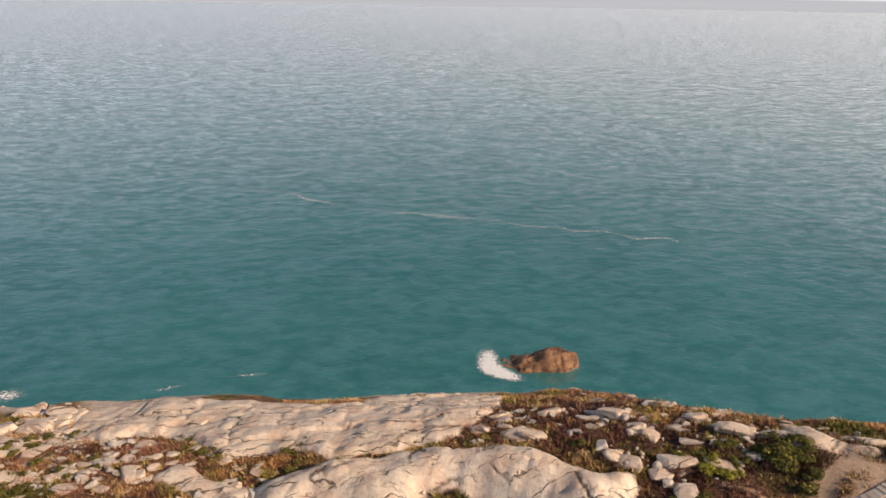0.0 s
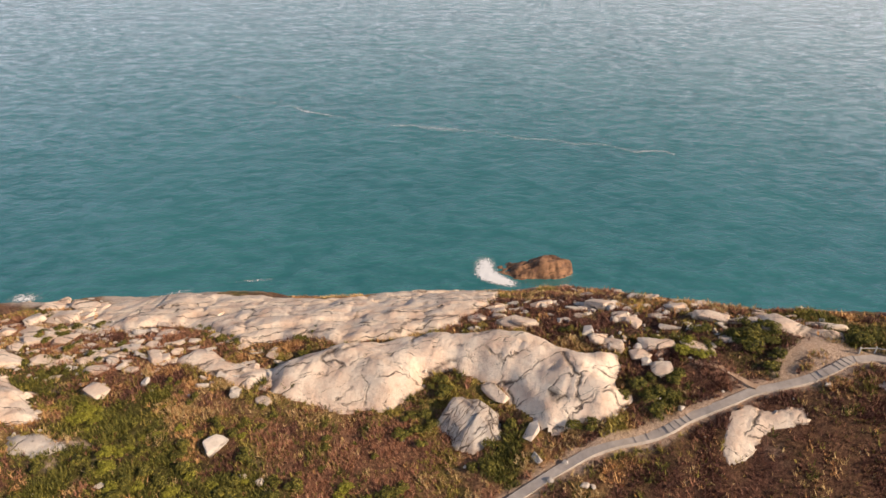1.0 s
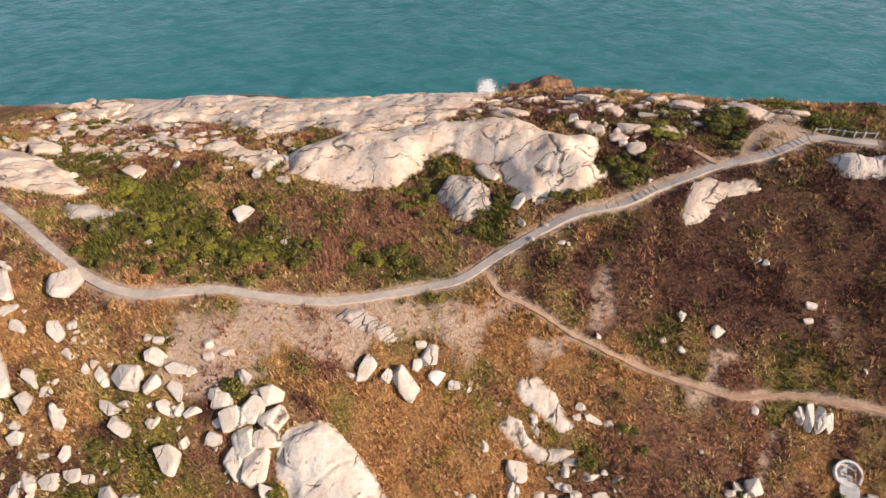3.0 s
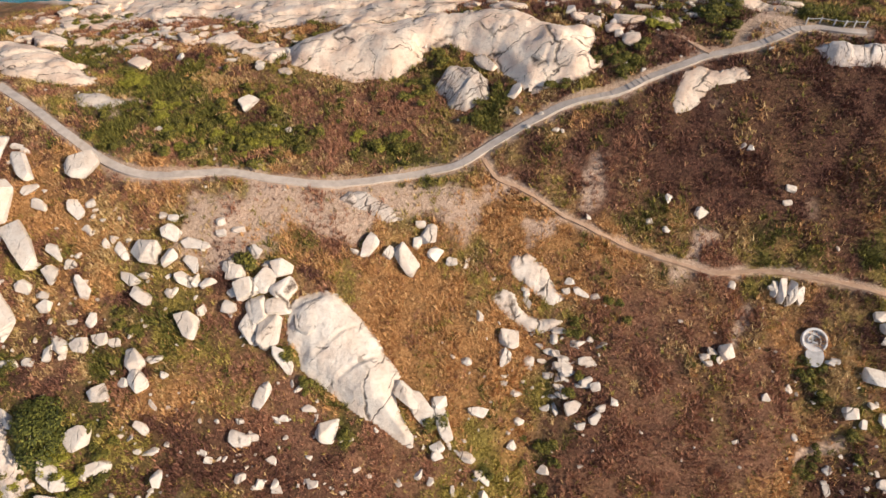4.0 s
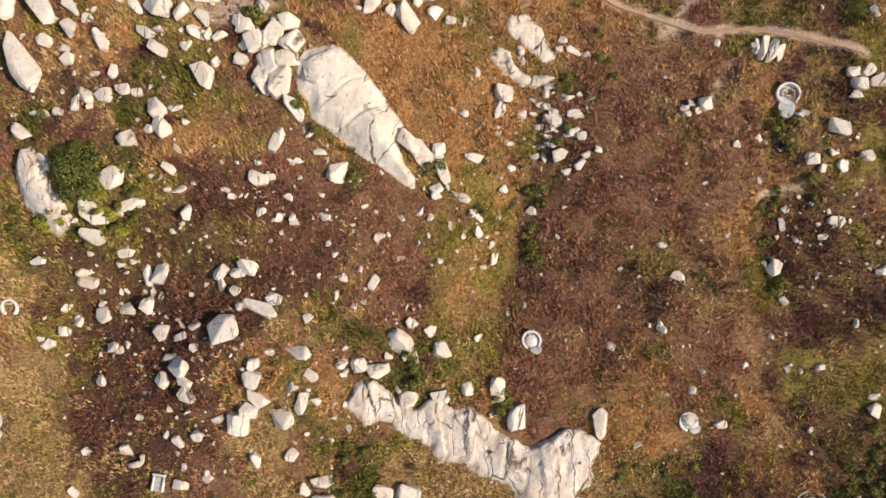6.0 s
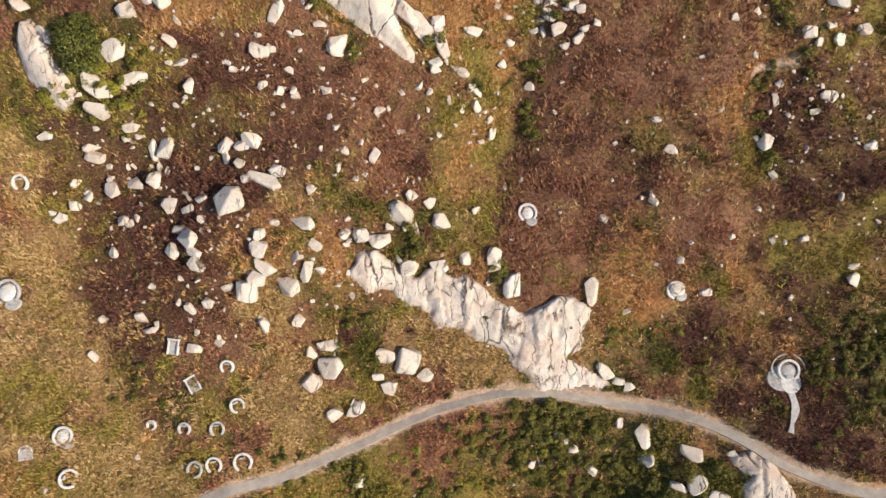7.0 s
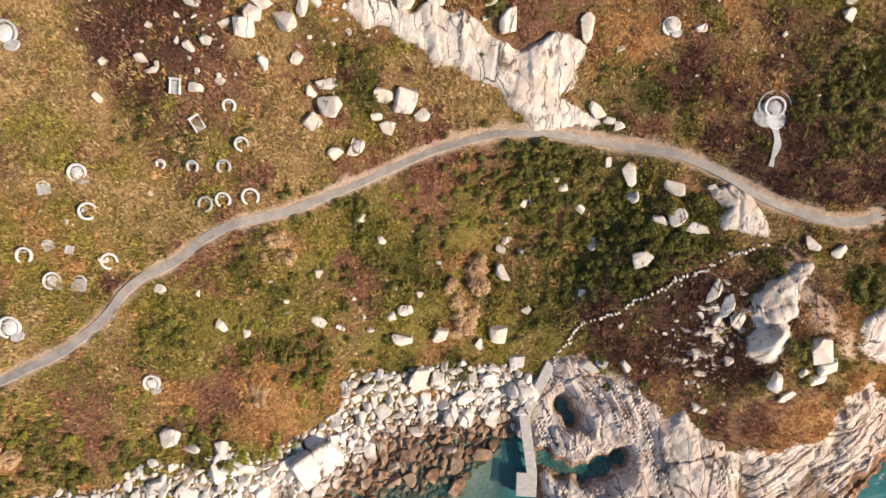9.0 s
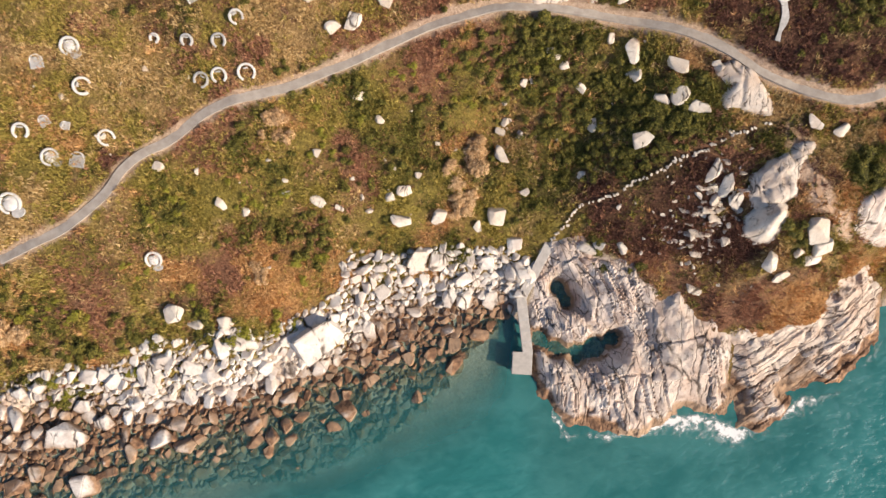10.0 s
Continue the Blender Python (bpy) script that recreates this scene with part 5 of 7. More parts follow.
boulder(-47.9, 18.6, 1.6, 1.1, -3)
boulder(-38.3, 15.2, 2.3, 2.3, 35)
boulder(-18.9, 16.1, 3.9, 1.6, 68)
boulder(-32.4, 12.0, 2.1, 1.2, -31)
boulder(-20.9, 11.5, 2.9, 2.2, -39)
boulder(-39.7, 10.8, 3.5, 2.7, 29)
boulder(-37.4, 8.4, 3.7, 1.6, 13)
boulder(-29.8, 7.4, 1.9, 1.7, 41)
boulder(-31.1, 9.8, 2.3, 0.9, 19)
boulder(-10.9, 13.1, 3.5, 2.8, 51)
boulder(-13.4, 14.9, 2.0, 1.0, -11)
boulder(-16.2, 13.8, 1.3, 0.8, 5)
boulder(-17.1, 9.8, 1.4, 0.9, -20)
boulder(-20.4, 7.8, 1.4, 1.3, 87)
boulder(-18.1, 7.4, 1.2, 1.0, 86)
boulder(-16.1, 7.1, 1.3, 0.9, 3)
boulder(-8.3, 33.9, 3.9, 1.9, 74)
boulder(-3.6, 32.9, 4.6, 2.5, -52)
boulder(-5.8, 33.6, 1.9, 1.4, 68)
boulder(-0.8, 36.4, 3.1, 2.2, 63)
boulder(-2.3, 35.3, 2.0, 1.5, 84)
boulder(-0.1, 34.3, 2.1, 1.8, 48)
boulder(2.1, 33.7, 1.5, 1.2, 2)
boulder(9.7, 25.4, 2.8, 2.6, -15)
boulder(9.3, 23.0, 2.5, 1.4, 81)
boulder(12.2, 23.2, 1.6, 1.3, -23)
boulder(15.9, 21.4, 1.7, 1.2, 21)
boulder(17.3, 18.1, 2.3, 1.7, 36)
boulder(19.0, 20.6, 1.8, 1.1, 21)
boulder(20.0, 20.0, 1.3, 1.2, 0)
boulder(20.1, 16.9, 1.8, 1.2, 35)
boulder(20.7, 17.9, 1.4, 0.9, 26)
boulder(18.4, 16.3, 1.5, 0.9, 19)
boulder(14.3, 18.4, 1.4, 0.9, 5)
boulder(6.2, 16.7, 2.7, 1.3, 0)
boulder(11.2, 16.8, 1.4, 1.1, 29)
boulder(10.3, 14.3, 1.3, 1.2, 57)
boulder(14.3, 12.2, 1.6, 1.2, -6)
for dx_, l_, w_ in ((-1.4, 2.4, 0.9), (-0.5, 3.6, 1.1), (0.6, 3.7, 1.3), (1.6, 2.6, 1.0)):
    boulder(43.6 + dx_, 31.6 - 0.25 * dx_, l_, w_, 72, 1.2)
boulder(42.1, 32.1, 1.3, 1.4, -4)
boulder(33.9, 40.6, 2.1, 1.7, 0)
boulder(29.6, 42.1, 1.6, 1.1, 68)
boulder(27.2, 39.7, 1.0, 0.9, -1)
boulder(29.3, 38.7, 1.0, 0.9, -5)
boulder(39.0, 48.2, 1.0, 0.9, -8)
boulder(40.0, 47.8, 0.9, 0.8, 0)
boulder(35.6, 24.1, 1.9, 2.1, 1)
boulder(33.9, 24.2, 1.2, 1.2, 2)
boulder(34.7, 23.1, 1.3, 1.2, 1)
boulder(52.7, 22.1, 3.1, 2.2, -21)
boulder(49.4, 18.2, 1.8, 1.6, 5)
boulder(53.3, 17.8, 1.8, 1.7, 71)
boulder(50.7, 17.2, 1.2, 1.0, 74)
boulder(-22.3, 26.6, 3.0, 2.6, 31)
boulder(-20.3, 27.7, 3.2, 2.8, 66)
boulder(-17.9, 26.9, 3.4, 2.9, 8)
boulder(-20.6, 24.5, 3.2, 2.8, -60)
boulder(-21.3, 22.5, 4.3, 2.3, -60)
boulder(-19.0, 22.3, 4.4, 2.8, 85)
boulder(-18.3, 24.9, 3.0, 2.5, 22)
boulder(-23.9, 28.3, 2.4, 2.1, 5)
boulder(-18.5, 29.2, 3.0, 2.5, 6)
boulder(-24.2, 24.8, 2.1, 1.7, 0)
boulder(-17.0, 19.7, 4.1, 1.6, -50)
boulder(-14.7, 23.4, 3.8, 2.7, -20)
boulder(-2.2, 17.3, 4.3, 2.0, -40)
boulder(-0.5, 15.8, 4.0, 1.7, -50)
boulder(2.1, 15.2, 4.6, 1.8, -62)
boulder(1.6, 12.8, 1.8, 1.4, 20)
boulder(-0.8, 16.7, 5.2, 2.0, -50)
boulder(1.6, 17.1, 2.0, 1.6, 7)
boulder(1.6, 12.0, 1.6, 1.3, -33)
boulder(4.8, 12.3, 2.9, 1.3, -26)
boulder(6.9, 10.4, 2.6, 1.2, -42)
boulder(9.3, 7.5, 1.3, 1.0, 59)
boulder(7.3, 8.4, 1.8, 1.2, -52)
boulder(-0.4, 9.9, 1.5, 0.9, 60)
boulder(1.0, 9.3, 1.1, 0.9, 60)
boulder(16.7, 31.3, 1.3, 1.0, 1)
boulder(18.5, 31.1, 2.4, 1.0, -34)
boulder(17.1, 32.3, 1.4, 1.0, 1)
boulder(-42.5, 7.3, 4.9, 2.6, -38)
boulder(-42.8, 5.4, 3.7, 2.7, -33)
boulder(-49.4, 12.9, 3.4, 1.4, -45)
boulder(37.2, 32.5, 1.1, 1.2, 8)
boulder(39.5, 19.3, 1.0, 1.0, 0)
boulder(42.6, 20.7, 1.1, 1.1, -54)
boulder(55.1, 27.3, 2.1, 1.9, 4)
boulder(54.7, 26.0, 1.7, 1.1, 4)
boulder(-55.4, 34.8, 6.2, 4.3, 81)
boulder(-55.7, 30.1, 4.8, 3.3, 83)
boulder(-53.1, 16.3, 3.3, 1.8, -33)
boulder(57.5, 28.0, 2.5, 1.9, 4)
boulder(56.1, 29.0, 2.3, 1.4, 30)
boulder(56.5, 19.2, 1.9, 1.6, 5)
boulder(10.7, 19.6, 1.6, 0.9, 0)
boulder(25.1, -4.0, 1.5, 1.1, -33)
boulder(32.9, 4.1, 2.0, 1.3, -9)
boulder(35.7, -11.8, 2.0, 1.8, 2)
boulder(51.8, -5.0, 1.5, 1.0, 37)
boulder(1.9, -3.9, 1.8, 1.5, 61)
boulder(3.7, -6.0, 2.2, 2.5, 82)
boulder(-8.9, -8.6, 1.6, 1.4, 4)
boulder(-6.7, -8.5, 2.3, 1.9, 5)
boulder(-13.3, -4.0, 1.5, 1.2, 50)
boulder(-28.2, 70.7, 2.9, 1.9, 84)
boulder(-29.0, 66.0, 1.4, 2.0, 0)
boulder(9.7, 58.2, 2.9, 1.6, 53)
boulder(5.3, 64.5, 4.1, 2.0, -45)
boulder(10.0, 54.7, 1.7, 0.8, -56)
boulder(26.8, 59.1, 0.8, 0.9, -2)
boulder(25.6, 64.4, 2.6, 2.5, -3)
boulder(24.1, 65.9, 1.4, 1.3, -4)
boulder(19.0, 70.8, 3.0, 2.7, 30)
boulder(17.7, 72.4, 1.7, 2.0, -14)
boulder(-41.9, 67.3, 1.2, 1.6, -4)
boulder(-47.7, 65.2, 3.7, 2.6, -24)
boulder(-70.3, 86.8, 3.9, 3.5, 67)
boulder(-65.9, 76.1, 2.6, 2.8, 60)
boulder(-60.2, 73.2, 3.2, 2.5, 5)
boulder(-60.3, 79.7, 4.9, 3.1, 57)
boulder(-67.1, 80.4, 2.7, 2.2, 83)
boulder(-71.3, 82.0, 3.4, 2.8, 88)
boulder(-64.9, 92.6, 7.0, 3.1, -21)
boulder(-70.8, 93.6, 5.3, 3.1, 46)
boulder(-39.8, 87.6, 2.8, 2.0, -9)
boulder(9.8, 76.7, 4.1, 2.5, 14)
boulder(21.0, 81.9, 4.4, 3.1, -27)
boulder(23.3, 77.6, 3.1, 2.2, -12)
boulder(13.1, 84.8, 4.1, 2.0, 27)
boulder(27.9, 77.3, 2.4, 1.7, 1)
boulder(-28.8, 56.8, 3.4, 2.5, 56)
boulder(-24.0, 52.5, 1.0, 0.9, 16)
boulder(-21.9, 52.1, 1.0, 1.0, 3)
boulder(11.4, 52.0, 0.9, 0.7, -10)
boulder(15.1, 51.3, 1.2, 0.8, 1)
boulder(16.0, 51.2, 0.7, 0.6, -1)
boulder(13.2, 54.0, 0.8, 0.6, -11)
boulder(-18.5, 67.6, 2.0, 1.1, 2)
boulder(-49.5, 73.1, 1.9, 2.2, 20)
boulder(19.9, 99.0, 4.3, 1.4, -39)
boulder(24.3, 75.3, 2.3, 2.0, 2)
boulder(4.6, 91.5, 3.0, 1.7, -18)
boulder(-44.7, 1.7, 2.8, 1.5, 5)
boulder(-44.5, 1.0, 3.0, 1.8, -4)
boulder(-35.8, 1.6, 3.2, 1.2, -77)
boulder(-34.0, 1.8, 3.2, 2.0, 69)
boulder(-51.1, 2.9, 2.4, 1.3, 10)
boulder(-38.8, 3.9, 2.6, 1.3, 6)
boulder(-25.1, 1.1, 2.4, 1.6, 35)
boulder(-25.0, -0.2, 1.9, 1.1, 77)
boulder(-21.7, 1.6, 2.9, 2.0, -17)
boulder(-22.8, 0.9, 2.1, 1.4, -2)
boulder(-19.5, -2.9, 5.2, 1.9, -25)
boulder(-18.0, -2.0, 2.6, 1.6, -10)
boulder(-24.3, -5.5, 4.2, 3.6, 14)
boulder(-33.2, -5.0, 2.4, 2.2, 54)
boulder(-38.8, -1.9, 2.8, 2.0, -25)
boulder(-35.8, -1.7, 2.5, 2.1, 74)
boulder(-42.4, -2.5, 2.6, 2.2, -55)
boulder(-47.6, -1.8, 2.1, 1.3, 24)
boulder(-46.0, -3.3, 1.6, 1.6, 0)
boulder(-47.9, -4.6, 1.9, 1.5, -15)
boulder(-49.8, -6.2, 1.9, 1.5, 30)
boulder(-40.4, -6.6, 1.9, 1.4, 0)
boulder(-30.0, -9.5, 2.9, 2.5, -44)
boulder(-29.1, -11.2, 2.3, 1.6, -54)
boulder(-32.4, -10.9, 2.1, 1.9, -35)
boulder(-41.6, -10.7, 1.7, 1.6, 0)
boulder(-28.6, -12.8, 2.6, 2.1, -66)
boulder(-19.9, -9.4, 1.8, 1.8, 1)
boulder(-20.0, -11.1, 2.7, 2.6, 1)
boulder(-19.3, -13.0, 3.4, 1.8, -27)
boulder(-21.7, -15.6, 3.0, 3.1, 3)
boulder(-20.3, -14.3, 2.4, 2.2, -23)
boulder(-16.4, -14.7, 3.9, 2.8, -32)
boulder(-13.6, -13.1, 3.2, 1.5, 71)
boulder(-14.4, -7.8, 3.5, 1.9, -13)
boulder(-12.6, -10.1, 1.9, 1.4, -42)
boulder(-15.3, -11.5, 1.6, 1.6, 3)
boulder(-11.8, -12.9, 1.6, 1.2, -21)
boulder(-4.3, -8.8, 3.1, 2.4, -12)
boulder(-3.1, -7.1, 1.2, 1.0, 6)
boulder(-1.1, -6.3, 6.2, 3.1, -47)
boulder(-0.5, -3.3, 1.6, 1.5, -53)
boulder(-0.2, -11.7, 2.7, 2.1, 3)
boulder(3.7, -11.2, 2.6, 1.8, 2)
boulder(7.3, -9.9, 2.3, 2.0, 60)
boulder(10.9, -10.0, 3.5, 2.0, 89)
boulder(13.6, -12.9, 3.8, 2.4, 84)
boulder(24.1, -12.8, 4.1, 2.0, 84)
boulder(8.3, -3.9, 1.6, 1.2, 2)
boulder(9.6, 5.8, 1.9, 1.1, 83)
boulder(45.7, 6.2, 2.2, 1.8, 51)
boulder(53.0, 11.7, 2.3, 1.6, -22)
boulder(59.4, 6.3, 1.7, 1.4, 31)
boulder(58.8, -9.4, 2.1, 1.7, 81)
boulder(59.0, -7.8, 1.8, 0.9, 7)
boulder(42.4, -5.1, 1.1, 1.0, 7)
boulder(35.6, -8.5, 1.3, 1.1, 21)
boulder(39.4, -12.1, 1.8, 1.1, 1)
boulder(-10.1, -24.1, 3.6, 3.1, 3)
boulder(-12.8, -22.3, 1.9, 1.4, -24)
boulder(-10.5, -21.3, 3.4, 1.6, 8)
boulder(-12.6, -26.1, 2.5, 2.3, 50)
boulder(-2.7, -22.1, 3.5, 2.0, -13)
boulder(0.2, -22.5, 3.9, 3.2, 82)
boulder(2.7, -24.0, 2.2, 1.9, 30)
boulder(-2.1, -25.9, 2.4, 2.1, 4)
boulder(-3.7, -24.6, 1.7, 1.3, 4)
boulder(-6.5, -28.8, 3.0, 2.1, 61)
boulder(-9.3, -29.8, 2.3, 1.8, 34)
boulder(-19.3, -19.6, 2.0, 1.9, -34)
boulder(-14.8, -18.7, 1.9, 1.5, 59)
boulder(-43.5, -24.1, 1.7, 1.1, -44)
boulder(-28.8, -22.7, 2.2, 1.4, 2)
boulder(-37.0, -19.0, 2.3, 1.6, -25)
boulder(-42.9, -19.0, 1.8, 1.3, 2)
boulder(-35.4, -20.5, 2.4, 0.9, 4)
boulder(-29.6, -17.9, 2.0, 1.2, -55)
boulder(-27.1, -17.2, 1.9, 1.5, -16)
boulder(32.9, -30.0, 3.7, 2.1, 93)
boulder(33.6, -32.9, 2.3, 2.3, 2)
boulder(39.1, -31.9, 3.4, 1.9, -22)
boulder(40.2, -35.8, 3.0, 2.7, 2)
boulder(37.7, -36.3, 2.5, 1.7, 2)
boulder(42.8, -37.2, 3.6, 1.7, -7)
boulder(35.8, -41.6, 3.4, 2.5, 33)
boulder(29.9, -28.3, 1.6, 1.1, 86)
boulder(29.2, -39.3, 2.2, 1.4, 85)
boulder(23.8, -32.1, 1.6, 1.3, 2)
boulder(58.3, -38.9, 3.0, 1.6, -52)
boulder(62.0, -39.7, 2.7, 1.9, 12)
boulder(21.6, -30.4, 1.4, 1.1, 1)
boulder(26.7, -34.6, 1.8, 1.3, -44)
boulder(44.0, -31.8, 1.4, 0.9, 0)
boulder(27.0, -22.3, 3.2, 1.7, -42)
boulder(29.0, -23.3, 1.8, 1.2, 2)
boulder(30.5, -24.0, 1.7, 1.3, 31)
boulder(1.6, -55.1, 3.5, 2.1, -24)
boulder(1.9, -50.9, 2.4, 1.7, 4)
boulder(7.2, -54.2, 3.1, 2.1, 62)
boulder(-0.2, -51.9, 1.7, 1.6, 3)
boulder(16.0, -53.4, 2.9, 2.8, 3)
boulder(13.3, -55.1, 2.2, 1.4, 85)
boulder(16.0, -44.2, 3.5, 1.8, -58)
boulder(-10.9, -53.2, 3.0, 1.5, -30)
boulder(-24.4, -54.9, 2.2, 1.3, -42)
boulder(-20.9, -55.7, 1.5, 1.3, 82)
boulder(-15.4, -52.6, 1.5, 0.8, 4)
boulder(-7.6, -54.0, 1.5, 0.9, -25)
boulder(-5.6, -38.1, 2.0, 1.4, 7)
boulder(-2.3, -41.0, 1.5, 1.3, 5)
boulder(-11.1, -46.4, 1.3, 1.3, 4)
boulder(-33.2, -50.3, 1.8, 1.4, -26)
boulder(46.0, -46.0, 4.0, 1.6, 64)
boulder(47.8, -47.9, 3.9, 1.7, 67)
boulder(46.9, -49.5, 3.1, 1.5, 56)
boulder(49.2, -49.8, 2.7, 2.0, 81)
boulder(60.7, -53.6, 4.3, 3.3, 99)
boulder(62.2, -55.8, 3.5, 3.0, 91)
boulder(55.3, -58.2, 2.7, 2.8, 38)
boulder(57.6, -60.1, 2.9, 1.4, 31)
boulder(61.4, -57.4, 2.7, 1.8, 22)
boulder(59.3, -56.8, 1.8, 1.7, 3)
boulder(4.6, -60.7, 3.6, 3.2, 83)
boulder(15.1, -60.5, 2.6, 2.2, 3)
boulder(20.9, -61.4, 3.2, 2.8, 3)
boulder(12.0, -66.4, 3.2, 2.4, 84)
boulder(16.1, -66.1, 3.5, 2.6, 84)
boulder(14.9, -71.7, 3.2, 2.3, 3)
boulder(-9.8, -73.9, 7.8, 5.7, 43)
boulder(-30.8, -71.2, 3.0, 2.8, 3)
boulder(-27.8, -72.7, 2.6, 1.8, 3)
boulder(-23.1, -72.0, 2.6, 1.8, 3)
boulder(-47.9, -91.2, 7.2, 4.3, 13)
boulder(-44.1, -98.7, 5.2, 3.8, 3)
boulder(-54.8, -99.4, 4.3, 2.6, 13)
boulder(-20.8, -75.2, 5.1, 2.3, -7)
boulder(-13.5, -74.0, 4.3, 2.2, 23)
boulder(-34.9, -81.1, 3.6, 2.7, -27)
boulder(-2.3, -72.6, 4.8, 1.9, -72)
boulder(-0.3, -72.3, 4.3, 1.6, -71)
boulder(3.5, -72.7, 2.7, 2.0, 3)
boulder(-19.3, -88.2, 3.3, 3.0, 3)
boulder(-10.6, -92.0, 2.1, 1.8, 43)
boulder(-2.5, -88.5, 2.3, 2.1, 3)
boulder(6.8, -83.8, 2.0, 1.8, 3)
boulder(19.2, -57.2, 2.6, 2.0, 3)
boulder(-17.8, -78.7, 2.5, 3.2, 2)
boulder(-28.7, -79.3, 3.9, 2.4, -6)
boulder(-33.1, -78.7, 3.2, 2.2, 13)
boulder(30.2, -57.4, 3.1, 1.7, -16)
boulder(35.1, -57.2, 2.3, 1.5, -43)
boulder(31.8, -57.0, 2.0, 1.5, 2)
boulder(16.5, -39.1, 1.9, 1.4, 21)
boulder(15.8, -40.5, 1.7, 1.2, -25)
boulder(18.7, -40.9, 1.2, 1.5, 0)
boulder(28.2, -46.7, 1.5, 1.2, 64)
boulder(3.8, -48.4, 1.2, 1.0, 4)
boulder(22.4, -31.0, 1.6, 1.1, -32)
boulder(18.4, -34.2, 1.5, 1.2, 62)
boulder(20.1, -49.7, 1.5, 1.2, 32)

boulder(-57.1, 41.3, 4.6, 2.7, 80)
boulder(-54.8, 42.4, 1.6, 0.9, 0)
boulder(-53.6, 42.0, 1.3, 0.9, 0)
boulder(-46.5, 27.3, 2.7, 2.0, -80)
boulder(-47.0, 24.2, 2.2, 1.7, 0)
boulder(-51.1, 18.4, 1.5, 1.0, 0)
boulder(-32.3, 19.2, 2.3, 1.1, 20)
boulder(-34.1, 34.6, 1.4, 1.1, 0)
boulder(-32.6, 34.3, 1.4, 1.1, 0)
boulder(-39.5, 31.5, 1.1, 1.0, 0)
boulder(-30.0, 27.3, 2.7, 1.5, -30)
boulder(-27.1, 27.1, 2.3, 1.2, 10)
boulder(-28.6, 27.4, 1.9, 1.4, 80)
boulder(-34.9, 27.5, 1.6, 0.9, 0)
boulder(-27.4, 24.2, 1.5, 1.2, 60)
boulder(-23.8, 26.4, 1.8, 1.3, 30)
boulder(-9.9, 32.8, 1.5, 0.7, -20)
boulder(-2.2, 37.7, 1.4, 1.1, 0)
boulder(-31.6, 14.3, 1.7, 0.8, -60)
boulder(-33.7, 11.1, 1.1, 0.9, 0)
boulder(-32.6, 9.9, 1.1, 0.8, 0)
boulder(-32.2, 5.9, 1.1, 0.8, 0)
boulder(-38.0, 3.1, 1.3, 0.8, 0)
boulder(-50.9, -5.8, 1.1, 0.8, 0)
boulder(-42.6, -1.3, 1.5, 1.0, 60)
boulder(-42.6, 0.1, 1.0, 0.8, 0)
boulder(-38.3, -6.4, 1.2, 1.0, 80)
boulder(-39.4, -7.0, 1.6, 1.2, 0)
boulder(-28.4, -4.7, 2.0, 1.1, 20)
boulder(-30.5, -5.8, 2.2, 1.1, 20)
boulder(-31.6, -8.1, 2.1, 1.1, 10)
boulder(-22.1, -2.9, 1.5, 1.2, 0)
boulder(-19.4, 11.7, 1.4, 1.0, 0)
boulder(-17.1, 13.7, 1.1, 0.6, -30)
boulder(-24.2, 9.3, 1.0, 0.8, 0)
boulder(-18.9, 4.6, 0.8, 0.6, 0)
boulder(-10.7, 3.5, 1.2, 0.9, 20)
boulder(-9.4, 1.0, 1.4, 1.1, -40)
boulder(-5.6, 0.9, 2.1, 1.3, 75)
boulder(-6.7, -1.4, 0.8, 0.6, 0)
boulder(-7.4, 9.7, 1.0, 0.7, 0)
boulder(-6.0, 9.3, 0.8, 0.6, 0)
boulder(-13.0, 10.4, 0.9, 0.6, 0)
boulder(-27.5, 5.1, 0.7, 0.6, 0)
boulder(-43.7, 3.6, 1.2, 0.7, 0)
boulder(20.3, 30.8, 1.4, 0.9, 0)
boulder(15.4, 23.9, 1.1, 0.9, 0)
boulder(4.1, 33.8, 1.7, 0.8, 60)
boulder(5.9, 27.4, 1.5, 1.0, -70)
boulder(44.9, 43.3, 1.4, 1.0, -20)
boulder(44.3, 41.6, 1.2, 0.8, 0)
boulder(54.4, 28.8, 1.9, 1.4, 0)
boulder(32.9, 23.5, 1.5, 1.1, 20)
boulder(33.2, 22.6, 1.2, 0.9, 0)
boulder(56.6, 35.7, 1.7, 0.9, -60)
boulder(47.8, 23.6, 1.1, 0.8, 0)


# ---- islet off the cliff ----
def build_islet():
    cx, cy = 22.4, 194.0
    xs, ys = np.arange(-16, 17, 0.45), np.arange(-10, 11, 0.45)
    gx, gy = np.meshgrid(xs, ys, indexing="ij")
    # long body that rises towards its eastern end
    along_ = gx / 13.4
    half = 6.2 * np.clip(1 - np.abs(along_ - 0.1) ** 2.2, 0, 1) ** 0.6
    d = half - np.abs(gy) + 0.8 * fbm(gx, gy, 3, 3, 300)
    top = (0.5 + 4.6 * smooth(-0.6, 0.6, along_)) * smooth(0, 3.2, d)
    top = top + (0.7 * fbm(gx, gy, 3.5, 4, 310) - 0.6 * (1 - smooth(0, 0.12, np.abs((gx * 0.8 + gy * 0.5 + fbm(gx, gy, 4, 2, 312)) % 2.4 - 1.2)))) * smooth(0, 1.2, d)
    z = np.where(d > 0, top, 0) - 0.6 * (d < 0.6)
    verts, faces = grid_mesh(xs + cx, ys + cy, z, keep=d > -0.4)
    ob = mesh_object("islet", verts, faces, ISLET)
    tagged(ob, "rusty brown rock islet washed by white surf", "islet")


